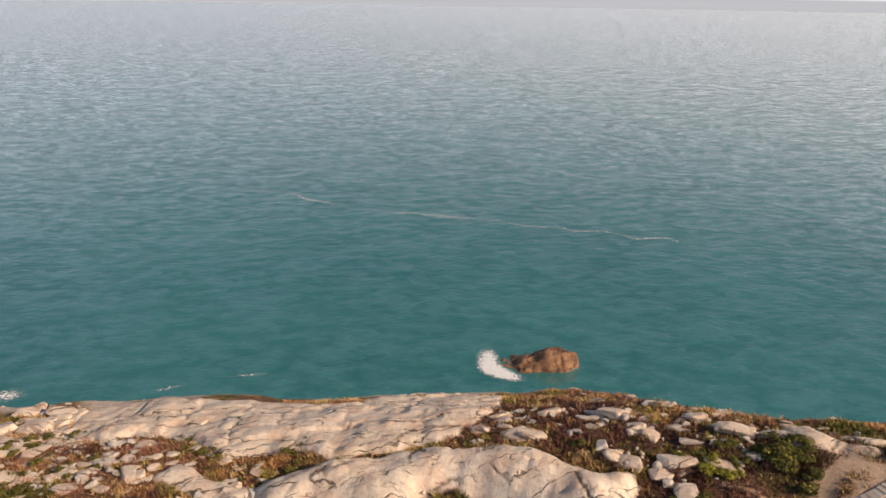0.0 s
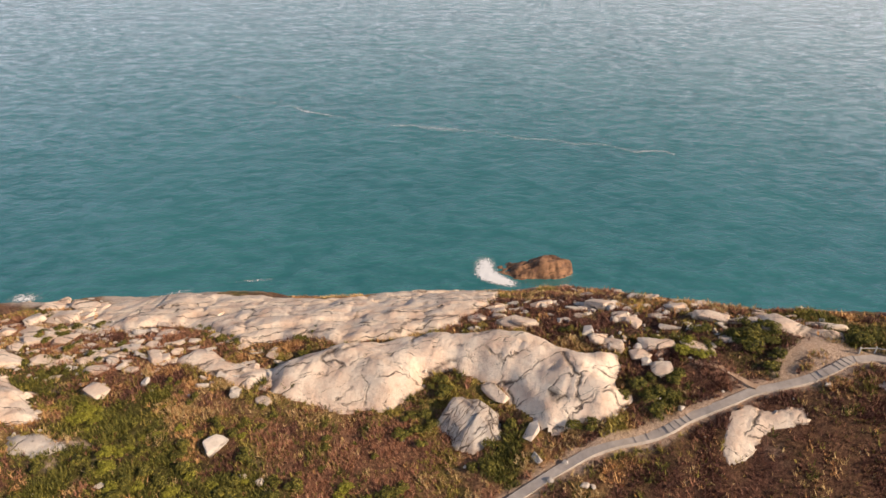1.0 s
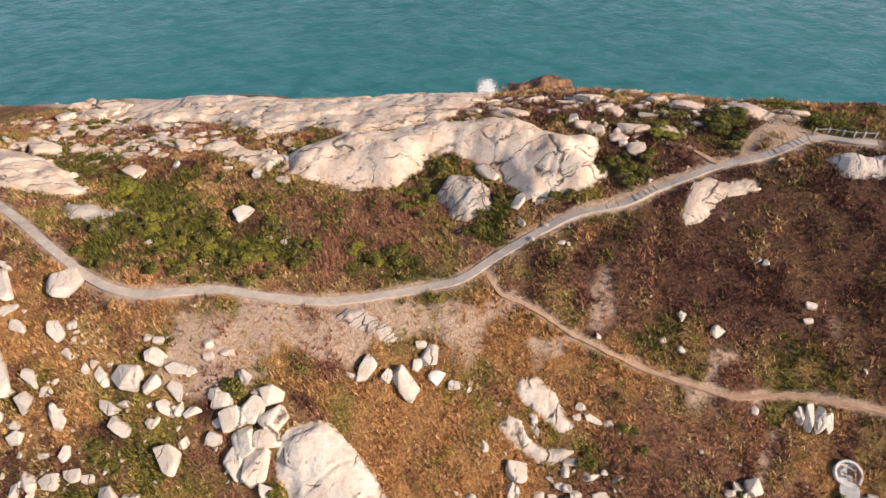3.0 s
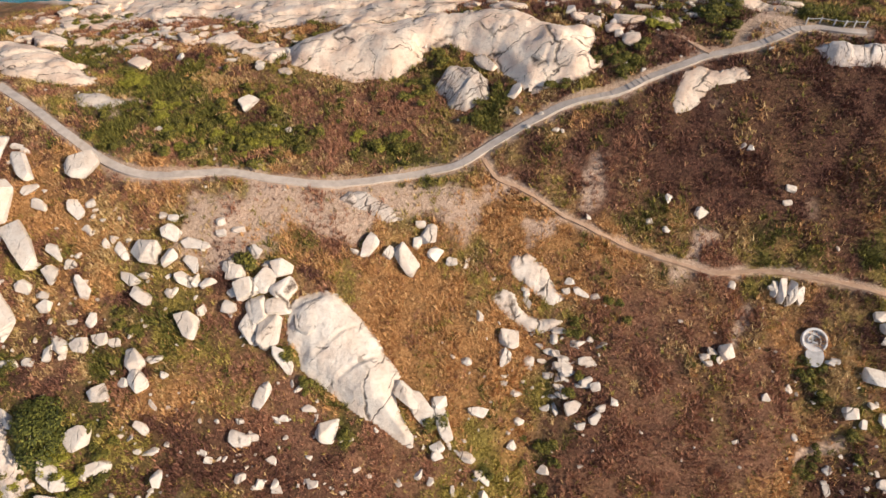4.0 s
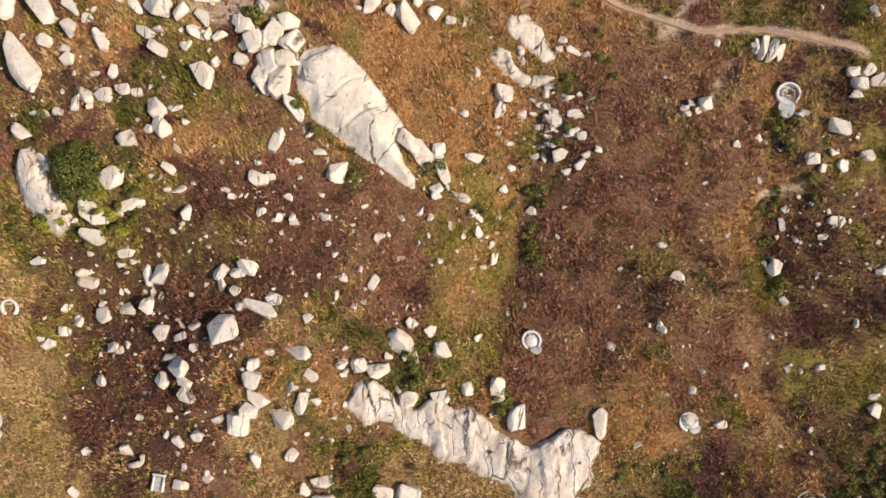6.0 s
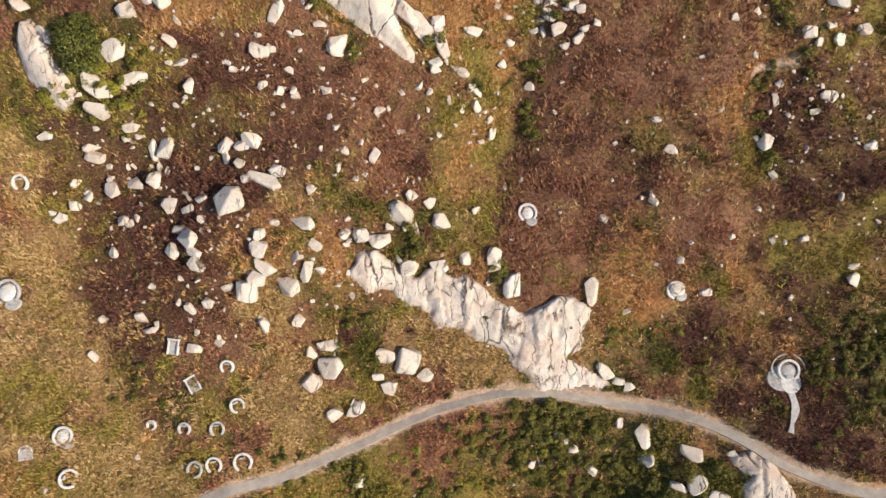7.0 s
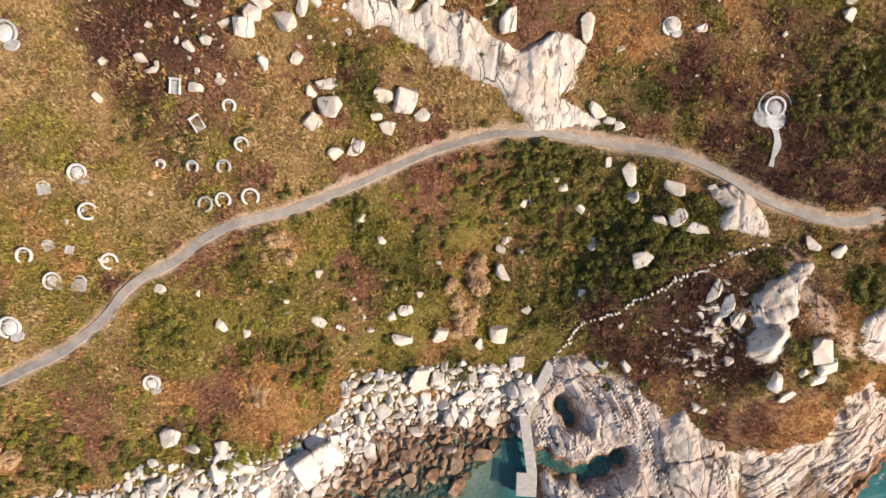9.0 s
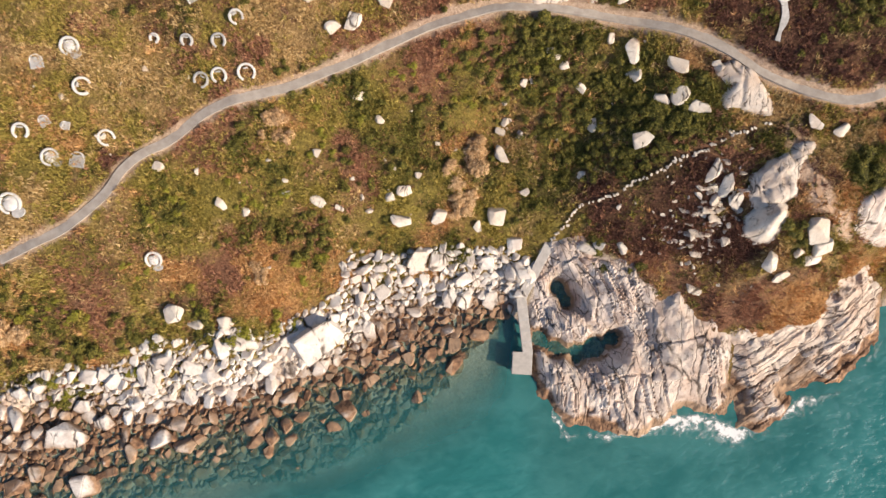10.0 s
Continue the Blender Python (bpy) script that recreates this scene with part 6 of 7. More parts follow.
ISLET = granite("islet_granite", (0.40, 0.215, 0.115), (0.10, 0.05, 0.035), tide=True, grain_turn=70, gap1=1.3, share=0.42)
build_islet()


# ---- stony beach ----
def build_beach():
    rng = random.Random(17)
    o = np.array(STONE_BEACH)
    lo, hi = o.min(0), o.max(0)
    placed, grid = [], {}
    sizes = sorted([min(3.2, 0.46 + rng.expovariate(1 / 0.46)) for _ in range(3300)], reverse=True)
    spread = np.random.default_rng(17)
    cx, cy = spread.uniform(lo[0], hi[0], 60000), spread.uniform(lo[1], hi[1], 60000)
    ok = inside(STONE_BEACH, cx, cy) > -0.6 * spread.random(60000)
    spots = list(zip(cx[ok].tolist(), cy[ok].tolist()))
    at = 0
    for s in sizes:
        for _ in range(14):
            x, y = spots[at % len(spots)]
            at += 1
            key = (int(x // 3), int(y // 3))
            near = [q for i in (-1, 0, 1) for j in (-1, 0, 1) for q in grid.get((key[0] + i, key[1] + j), ())]
            if all((x - q[0]) ** 2 + (y - q[1]) ** 2 > (0.37 * (s + q[2])) ** 2 for q in near):
                grid.setdefault(key, []).append((x, y, s))
                placed.append((x, y, s))
                break
    verts, faces, base = [], [], 0
    shapes = []
    for me in SMALL_SHORE:
        v = np.zeros(len(me.vertices) * 3)
        me.vertices.foreach_get("co", v)
        shapes.append((v.reshape(-1, 3), [tuple(p.vertices) for p in me.polygons]))
    zs = height(np.array([p[0] for p in placed]), np.array([p[1] for p in placed]))
    for k, ((x, y, s), z) in enumerate(zip(placed, zs)):
        sx, sy, sz = s * rng.uniform(0.95, 1.35), s * rng.uniform(0.7, 1.0), s * rng.uniform(0.5, 0.75)
        turn = rng.uniform(-0.6, 0.6) + 0.9 if rng.random() < 0.6 else rng.uniform(0, 6.28)
        m = Matrix.LocRotScale((x, y, z + 0.2 * sz), Euler((rng.uniform(-.3, .3), rng.uniform(-.3, .3), turn)), (sx, sy, sz))
        if k < 110:
            ob = new("boulder", rng.choice(BIG_SHORE if s > 1.5 else SMALL_SHORE))
            ob.matrix_world = m
            wet = "dark wet" if z < 0.5 else "sun-bleached"
            tagged(ob, "%s granite boulder on the stony beach" % wet, "boulder", "beach boulders")
        else:
            v, f = rng.choice(shapes)
            mm = np.array(m)
            verts.append(v @ mm[:3, :3].T + mm[:3, 3])
            faces += [tuple(i + base for i in q) for q in f]
            base += len(v)
    ob = mesh_object("beach_stones", np.concatenate(verts), faces, SHORE_ROCK, flat=True)
    tagged(ob, "small granite stones filling the beach down into the shallows", "stones", kind="stuff")


build_beach()


def build_scree():
    """Small stones strewn over the slopes, thicker round the outcrops."""
    rng = random.Random(23)
    spots = [(-40, 25, 18, 130), (-36, 0, 14, 110), (-22, 2, 10, 30), (-12, 10, 14, 70), (30, 5, 28, 60), (-30, -12, 10, 50), (12, 22, 10, 40), (50, 12, 10, 80), (40, -5, 18, 30), (10, 78, 22, 130), (35, 75, 14, 70),
             (-55, 75, 20, 180), (-8, -12, 10, 60), (46, -52, 8, 110), (-40, -45, 16, 8), (20, -40, 16, 14), (0, -50, 16, 20), (60, -5, 14, 30), (5, 9, 5, 26)]
    shapes = []
    for me in SMALL:
        v = np.zeros(len(me.vertices) * 3)
        me.vertices.foreach_get("co", v)
        shapes.append((v.reshape(-1, 3), [tuple(p.vertices) for p in me.polygons]))
    verts, faces, base = [], [], 0
    for me, m in LOOSE:
        v = np.zeros(len(me.vertices) * 3)
        me.vertices.foreach_get("co", v)
        mm = np.array(m)
        verts.append(v.reshape(-1, 3) @ mm[:3, :3].T + mm[:3, 3])
        faces += [tuple(i + base for i in q.vertices) for q in me.polygons]
        base += len(me.vertices)
    for cx, cy, r, n in ((-62, 86, 12, 150), (-50, 82, 10, 80), (-30, 73, 8, 30), (8, 84, 12, 34), (22, 84, 9, 26), (34, 76, 8, 30), (46, -51, 6, 40), (44, -56, 5, 14), (16, 22, 4, 24)):
        for _ in range(n):
            x, y, s = cx + rng.gauss(0, r * 0.5), cy + rng.gauss(0, r * 0.5), min(2.0, 0.6 + rng.expovariate(1 / 0.5))
            m = np.array(Matrix.LocRotScale((x, y, ground_at(x, y)), Euler((rng.uniform(-.3, .3), rng.uniform(-.3, .3), rng.uniform(-.4, .4))), (s * 1.5, s * 0.8, s * 0.5)))
            v, f = rng.choice(shapes)
            verts.append(v @ m[:3, :3].T + m[:3, 3])
            faces += [tuple(i + base for i in q) for q in f]
            base += len(v)
    spread = np.random.default_rng(23)
    x = np.concatenate([cx + spread.normal(0, r * 0.55, n) for cx, cy, r, n in spots])
    y = np.concatenate([cy + spread.normal(0, r * 0.55, n) for cx, cy, r, n in spots])
    clear = np.minimum(distance_to(UPPER_PATH, x, y), distance_to(LOWER_PATH, x, y)) > 1.4
    x, y = x[clear], y[clear]
    for px, py, pz in zip(x, y, height(x, y)):
        s = min(1.5, 0.34 + rng.expovariate(1 / 0.26))
        m = Matrix.LocRotScale((px, py, pz + 0.1 * s), Euler((rng.uniform(-.3, .3), rng.uniform(-.3, .3), rng.uniform(0, 6.3))), (s * rng.uniform(.9, 1.4), s * rng.uniform(.6, 1), s * 0.65))
        v, f = rng.choice(shapes)
        mm = np.array(m)
        verts.append(v @ mm[:3, :3].T + mm[:3, 3])
        faces += [tuple(i + base for i in q) for q in f]
        base += len(v)
    ob = mesh_object("scree", np.concatenate(verts), faces, ROCK, flat=True)
    tagged(ob, "small pale stones strewn through the dry grass", "stones", kind="stuff")


build_scree()


# ---- broken ledges along the clifftop ----
def build_ledges():
    rng = random.Random(61)
    stones = []
    for cx, cy, rx, ry, n, turn in ((-64, 85, 13, 7, 60, 10), (-58, 74, 14, 6, 34, 15), (-42, 78, 9, 6, 30, 5), (-26, 71, 8, 4, 16, -5), (9, 83, 8, 7, 16, -10), (24, 80, 11, 6, 18, -5), (40, 74, 9, 4, 9, 0),
                                    (-8, 86, 10, 5, 10, -8), (-62, 61, 8, 4, 10, 30), (22, 68, 6, 3, 7, -20)):
        for _ in range(n):
            x, y = cx + rng.gauss(0, 0.55) * rx, cy + rng.gauss(0, 0.55) * ry
            if y > float(np.interp(x, *zip(*BRINK))) - 1 or float(distance_to(UPPER_PATH, np.array([x]), np.array([y]))[0]) < 3:
                continue
            if max(float(inside(o, np.array([x]), np.array([y]))[0]) for o in (DOME, RIDGE_SLAB, MID_SLAB)) > 0.8:
                continue
            length = min(6.0, 1.5 + rng.expovariate(1 / 1.1))
            wide = length * rng.uniform(0.45, 0.8)
            tall = wide * rng.uniform(0.3, 0.5)
            me = rng.choice(BIG_RIDGE)
            m = Matrix.Translation((x, y, ground_at(x, y) + 0.12 * tall)) @ lie(x, y, 0.5 * length).to_matrix().to_4x4() @ Matrix.LocRotScale((0, 0, 0), Euler((rng.uniform(-.15, .15), rng.uniform(-.15, .15), radians(turn + rng.gauss(0, 22) + 180 * rng.randint(0, 1)))), (length, wide, tall))
            ob = new("rock_ledge", me)
            ob.matrix_world = m
            tagged(ob, "%s weathered granite ledge half sunk in ridge scrub" % ("large" if length > 3.2 else "small"), "rock", "clifftop ledges")


build_ledges()


# ---- steps on the ridge path ----
def box(bm, sx, sy, sz, m):
    made = bmesh.ops.create_cube(bm, size=1.0)["verts"]
    bmesh.ops.transform(bm, matrix=m @ Matrix.Diagonal((sx, sy, sz, 1)), verts=made)
    return made


def bevelled(sx, sy, sz, m, amount=0.04):
    bm = bmesh.new()
    box(bm, sx, sy, sz, m)
    bmesh.ops.bevel(bm, geom=bm.edges[:], offset=amount, segments=1, affect="EDGES")
    return bm


def sleepers(parent, a, b, step):
    line = along(UPPER_PATH, 0.25)
    n = normals_of(line)
    span = [i for i in range(len(line)) if a <= line[i][0] <= b]
    me = None
    for i in span[::int(step / 0.25)]:
        x, y = line[i]
        z = ground_at(x, y) + 0.11
        turn = math.degrees(math.atan2(n[i][1], n[i][0]))
        if me is None:
            ob = part("step", bevelled(1.3, 0.07, 0.10, Matrix()), STEP_GREY, parent, "dark grey step across the path")
            me = ob.data
        else:
            ob = new("step", me)
            ob.parent = parent
        ob.matrix_world = pose(x, y, z, 0, 0, turn)


sleepers(upper, 21.0, 28.5, 0.75)
sleepers(upper, 41.5, 48.0, 0.75)


# ---- low fence at the end of the ridge path ----
def build_fence():
    line = along(UPPER_PATH, 0.1)
    n = normals_of(line)
    span = [i for i in range(len(line)) if line[i][0] > 49.0][::14]
    base = new("fence")
    x, y = line[span[0]] + n[span[0]] * 1.0
    base.location = (x, y, ground_at(x, y))
    bpy.context.view_layer.update()
    last = None
    for i in span:
        px, py = line[i] + n[i] * 1.0
        z = ground_at(px, py)
        post = part("post", bevelled(0.16, 0.16, 1.1, Matrix(), 0.02), OLD_CEMENT, base)
        post.matrix_world = pose(px, py, z + 0.4)
        if last:
            a, b = Vector(last), Vector((px, py, z + 0.75))
            rail = part("rail", bevelled((b - a).length, 0.09, 0.09, Matrix(), 0.02), OLD_CEMENT, base)
            rail.matrix_world = Matrix.Translation((a + b) / 2) @ (b - a).to_track_quat("X", "Z").to_matrix().to_4x4()
        last = (px, py, z + 0.75)
    tagged(base, "low grey concrete post fence beside the ridge path", "fence")


build_fence()


# ---- stone-edged footpath to the pier ----
def build_stone_path():
    rng = random.Random(31)
    base = new("stone_path")
    x0, y0 = STONE_STEPS[0]
    base.location = (x0, y0, ground_at(x0, y0))
    bpy.context.view_layer.update()
    line = along(STONE_STEPS, 0.5)
    n = normals_of(line)
    for i, (x, y) in enumerate(line):
        if rng.random() < 0.1:
            continue
        px, py = x + n[i][0] * rng.uniform(-.25, .25), y + n[i][1] * rng.uniform(-.25, .25)
        ob = new("stone", rng.choice(SMALL))
        ob.parent = base
        ob.matrix_parent_inverse = base.matrix_world.inverted()
        ob.matrix_basis = Matrix.LocRotScale((px, py, ground_at(px, py) + 0.14), Euler((0, 0, rng.uniform(0, 6.3))), (rng.uniform(.45, .75), rng.uniform(.3, .5), rng.uniform(.3, .4)))
    tagged(base, "line of pale laid stones stepping down to the pier", "stone path", kind="structure")


build_stone_path()


# ---- pier ----
def build_pier():
    (ax, ay), (bx, by), (cx, cy), (dx, dy) = PIER
    base = new("pier")
    base.location = (bx, by, 0)
    bpy.context.view_layer.update()

    def slab(name, p, q, zp, zq, width, thick, label=""):
        mid = ((p[0] + q[0]) / 2, (p[1] + q[1]) / 2, (zp + zq) / 2)
        run = math.hypot(q[0] - p[0], q[1] - p[1])
        yaw = math.degrees(math.atan2(q[1] - p[1], q[0] - p[0]))
        ob = part(name, bevelled(run + 0.25, width, thick, Matrix(), 0.05), PIER_GREY, base, label)
        ob.matrix_world = pose(*mid, 0, -math.degrees(math.atan2(zq - zp, run)), yaw)
        return ob

    za, zb, zc = max(ground_at(ax, ay) + 0.1, 2.4), 1.75, 1.5
    slab("ramp", (ax, ay), (bx, by), za, zb, 1.5, 0.4, "sloping concrete ramp")
    slab("deck", (bx, by), (cx, cy), zb - 0.02, zc, 1.6, 0.4, "narrow concrete deck")
    landing = slab("landing", (dx, dy + 1.6), (dx, dy - 1.6), zc - 0.03, zc - 0.03, 3.1, 0.45, "square concrete landing")
    for k in range(5):
        f = k / 4
        x, y = bx + (cx - bx) * f, by + (cy - by) * f
        pile = bmesh.new()
        bmesh.ops.create_cone(pile, cap_ends=True, segments=12, radius1=0.35, radius2=0.3, depth=2.6)
        ob = part("pile", pile, PIER_GREY, base, "", False)
        ob.matrix_world = pose(x, y, 0.1)
    for sx in (-1.2, 1.2):
        for sy in (-1.2, 1.2):
            pile = bmesh.new()
            bmesh.ops.create_cone(pile, cap_ends=True, segments=12, radius1=0.32, radius2=0.28, depth=2.8)
            ob = part("pile", pile, PIER_GREY, base, "", False)
            ob.matrix_world = pose(dx + sx, dy + sy, -0.1)
    # joints between the cast bays
    for k in range(1, 5):
        f = k / 5
        x, y = bx + (cx - bx) * f, by + (cy - by) * f
        kerb = part("joint_strip", bevelled(0.12, 1.62, 0.05, Matrix(), 0.01), OLD_CEMENT, base)
        kerb.matrix_world = pose(x, y, zb + (zc - zb) * f + 0.2, 0, 0, math.degrees(math.atan2(cy - by, cx - bx)))
    tagged(base, "narrow pale concrete pier with a square landing", "pier")


build_pier()


# ---- horseshoe graves ----
def arc_wall(radius, thick, tall, start, end, back=0.0, segments=22, squash=1.0):
    """A curved wall, highest in the middle of its sweep."""
    bm = bmesh.new()
    rings = []
    for k in range(segments + 1):
        f = k / segments
        a = radians(start + (end - start) * f)
        h = tall * (0.45 + 0.55 * math.sin(math.pi * f)) + back * math.sin(math.pi * f)
        ring = []
        for r, z in ((radius + thick / 2, -0.5), (radius + thick / 2, h - 0.04), (radius + thick / 4, h), (radius - thick / 4, h), (radius - thick / 2, h - 0.04), (radius - thick / 2, -0.5)):
            ring.append(bm.verts.new((r * math.cos(a), r * math.sin(a) * squash, z)))
        rings.append(ring)
    for p, q in zip(rings[:-1], rings[1:]):
        for i in range(5):
            bm.faces.new((p[i], p[i + 1], q[i + 1], q[i]))
    bm.faces.new(rings[0])
    bm.faces.new(rings[-1][::-1])
    bmesh.ops.recalc_face_normals(bm, faces=bm.faces)
    return bm


def disc(radius, thick, segments=24, squash=1.0):
    bm = bmesh.new()
    bmesh.ops.create_cone(bm, cap_ends=True, segments=segments, radius1=radius, radius2=radius * 0.96, depth=thick)
    bmesh.ops.transform(bm, matrix=Matrix.Diagonal((1, squash, 1, 1)), verts=bm.verts)
    return bm


grave_rng = random.Random(44)


def grave(style, x, y, size):
    """style: ring, an open horseshoe wall; filled, with a cemented mound; slab, a low cemented apron; rect, a squared one; court, a large one with a forecourt."""
    base = new("grave")
    e = 0.8
    gx_, gy_ = (ground_at(x + e, y) - ground_at(x - e, y)) / (2 * e), (ground_at(x, y + e) - ground_at(x, y - e)) / (2 * e)
    nrm = Vector((-0.6 * gx_, -0.6 * gy_, 1)).normalized()
    m = Matrix.Translation((x, y, ground_at(x, y) + 0.05)) @ nrm.to_track_quat("Z", "Y").to_matrix().to_4x4() @ pose(0, 0, 0, 0, 0, grave_rng.uniform(-10, 45))
    base.matrix_world = m
    bpy.context.view_layer.update()

    def piece(name, bm, mat, local=Matrix(), label="", flat=True):
        ob = part(name, bm, mat, base, label, flat)
        ob.matrix_basis = local
        return ob

    r = size / 2
    if style in ("ring", "filled", "court"):
        piece("horseshoe_wall", arc_wall(r * 0.9, 0.24 + 0.03 * size, 0.55, -55, 235), WHITEWASH if grave_rng.random() < 0.8 else OLD_CEMENT, label="low whitewashed horseshoe wall")
        piece("headstone", bevelled(0.6, 0.16, 0.7, Matrix(), 0.03), OLD_CEMENT, pose(0, r * 0.45, 0.3))
    if style in ("filled", "court"):
        mound = bmesh.new()
        bmesh.ops.create_uvsphere(mound, u_segments=18, v_segments=8, radius=r * 0.72)
        bmesh.ops.transform(mound, matrix=Matrix.Diagonal((1, 1, 0.35, 1)), verts=mound.verts)
        piece("mound", mound, OLD_CEMENT if style == "court" else WHITEWASH, pose(0, 0, 0.02), "cemented mound", False)
    if style == "filled":
        piece("apron", disc(r * 0.62, 0.24, squash=0.75), OLD_CEMENT, pose(0.3 * r, -r * 1.0, 0), "round cement apron")
    if style == "court":
        piece("forecourt", disc(r * 0.95, 0.24, squash=1.05), WHITEWASH, pose(0.1 * r, -r * 1.15, 0.0), "pale cement forecourt")
        piece("apron", disc(r * 1.5, 0.34, squash=0.8), OLD_CEMENT, pose(-0.5 * r, -r * 0.7, -0.08), "wide worn cement apron")
        piece("outer_wall", arc_wall(r * 1.5, 0.2, 0.35, -20, 200), OLD_CEMENT, label="outer cement kerb")
        piece("altar", bevelled(0.9, 0.45, 0.4, Matrix(), 0.03), OLD_CEMENT, pose(0, -r * 0.6, 0.15))
    if style == "keyhole":
        piece("floor_slab", disc(r * 0.95, 0.3), WHITEWASH, pose(0, r * 0.45, 0), "round pale cement floor")
        piece("forecourt", disc(r * 0.72, 0.26, squash=1.35), OLD_CEMENT, pose(0.15 * r, -r * 0.75, 0), "tapering cement forecourt")
        piece("horseshoe_wall", arc_wall(r * 0.92, 0.26, 0.6, -40, 220), WHITEWASH, pose(0, r * 0.45, 0.05), "whitewashed horseshoe wall")
        piece("inner_wall", arc_wall(r * 0.5, 0.16, 0.4, -30, 210), OLD_CEMENT, pose(0, r * 0.4, 0.08), "inner cement ring")
        piece("headstone", bevelled(0.6, 0.16, 0.6, Matrix(), 0.03), OLD_CEMENT, pose(0, r * 0.2, 0.35))
    if style == "slab":
        piece("slab", bevelled(size * 0.75, size * 0.62, 0.3, Matrix(), 0.06), OLD_CEMENT, pose(0, 0, 0.02), "weathered cement slab")
        piece("kerb", arc_wall(size * 0.34, 0.16, 0.32, 0, 180), WHITEWASH, pose(0, size * 0.1, 0.05))
        piece("headstone", bevelled(0.5, 0.14, 0.55, Matrix(), 0.03), OLD_CEMENT, pose(0, size * 0.25, 0.3))
    if style == "rect":
        for sx in (-1, 1):
            piece("side_wall", bevelled(0.2, size, 0.45, Matrix(), 0.03), WHITEWASH, pose(sx * size * 0.33, 0, 0.1))
        piece("back_wall", bevelled(size * 0.8, 0.24, 0.7, Matrix(), 0.03), WHITEWASH, pose(0, size * 0.5, 0.15))
        piece("slab", bevelled(size * 0.62, size * 0.95, 0.2, Matrix(), 0.03), OLD_CEMENT, pose(0, -0.05, 0.0), "grey cement floor")
    words = {"ring": "open horseshoe grave with a whitewashed wall in grass", "filled": "whitewashed horseshoe grave with cemented mound", "slab": "weathered grey cement grave slab in grass",
             "rect": "squared cement grave on the grassy slope", "court": "large cement grave with round forecourt", "keyhole": "keyhole-shaped pale cement grave with double ring wall"}
    tagged(base, words[style], "grave", "graves on the slope")


grave("ring", -40.5, -46.8, 2.3)
grave("ring", -43.7, -40.1, 2.5)
grave("filled", -45.6, -34.8, 2.6)
grave("slab", -50.0, -37.4, 2.5)
grave("ring", -52.2, -46.8, 2.3)
grave("slab", -48.9, -45.3, 2.0)
grave("slab", -46.0, -45.6, 1.6)
grave("filled", -48.1, -50.1, 2.5)
grave("slab", -44.4, -50.4, 2.9)
grave("filled", -53.7, -56.9, 3.2)
grave("ring", -27.5, -37.9, 2.2)
grave("ring", -24.9, -37.2, 2.2)
grave("ring", -21.0, -36.6, 2.5)
grave("ring", -22.5, -29.5, 2.0)
grave("ring", -25.0, -32.6, 2.0)
grave("ring", -34.4, -32.5, 1.3)
grave("ring", -29.5, -32.8, 1.7)
grave("filled", -33.5, -63.5, 2.4)
grave("ring", -55.3, -2.3, 2.3)
grave("filled", -56.5, -16.3, 3.7)
grave("rect", -31.8, -22.6, 2.1)
grave("ring", -24.2, -24.7, 1.8)
grave("rect", -28.7, -27.2, 2.1)
grave("filled", 15.0, -3.8, 2.5)
grave("filled", 35.5, -11.9, 2.4)
grave("court", 50.9, -21.1, 2.9)
grave("keyhole", 46.2, 25.6, 3.0)


# ---- shrubs ----
def foliage_mesh(seed, leaves, spread, leaf):
    rng = random.Random(seed)
    blobs = [(rng.uniform(-.32, .32), rng.uniform(-.32, .32), rng.uniform(.30, .62), rng.uniform(.20, .36)) for _ in range(spread)]
    verts, faces = [], []
    for _ in range(leaves):
        bx, by, bz, br = rng.choice(blobs)
        v = Vector((rng.gauss(0, 1), rng.gauss(0, 1), abs(rng.gauss(0, 1)) * 0.9 - 0.15)).normalized() * br * rng.uniform(0.72, 1.08)
        c = Vector((bx, by, bz)) + v
        c.z = max(c.z, 0.03)
        nrm = (v.normalized() + Vector((rng.uniform(-.7, .7), rng.uniform(-.7, .7), rng.uniform(-.2, .9)))).normalized()
        t = nrm.orthogonal().normalized()
        t.rotate(Matrix.Rotation(rng.uniform(0, 6.28), 3, nrm))
        b = nrm.cross(t)
        s = leaf * rng.uniform(0.6, 1.3)
        k = len(verts)
        verts += [c - t * s, c + b * s * 0.45 + nrm * s * 0.12, c + t * s, c - b * s * 0.45 + nrm * s * 0.12]
        faces.append((k, k + 1, k + 2, k + 3))
    return verts, faces


def shrub(kind, seed):
    base = new("shrub")
    mat = {"leaf": LEAF, "lime": LIME, "tree": DARK_LEAF, "dry": DRY_LEAF}[kind]
    v, f = foliage_mesh(seed, 900 if kind == "tree" else 420, 9 if kind == "tree" else 6, 0.055 if kind == "tree" else 0.085)
    mesh_object("foliage", v, f, mat, base, flat=True)
    rng = random.Random(seed + 1)
    for _ in range(3):
        stem = bmesh.new()
        bmesh.ops.create_cone(stem, cap_ends=True, segments=6, radius1=0.035, radius2=0.012, depth=0.6)
        ob = part("stem", stem, BARK, base)
        ob.matrix_basis = pose(rng.uniform(-.08, .08), rng.uniform(-.08, .08), 0.22, rng.uniform(-35, 35), rng.uniform(-35, 35), 0)
    return base


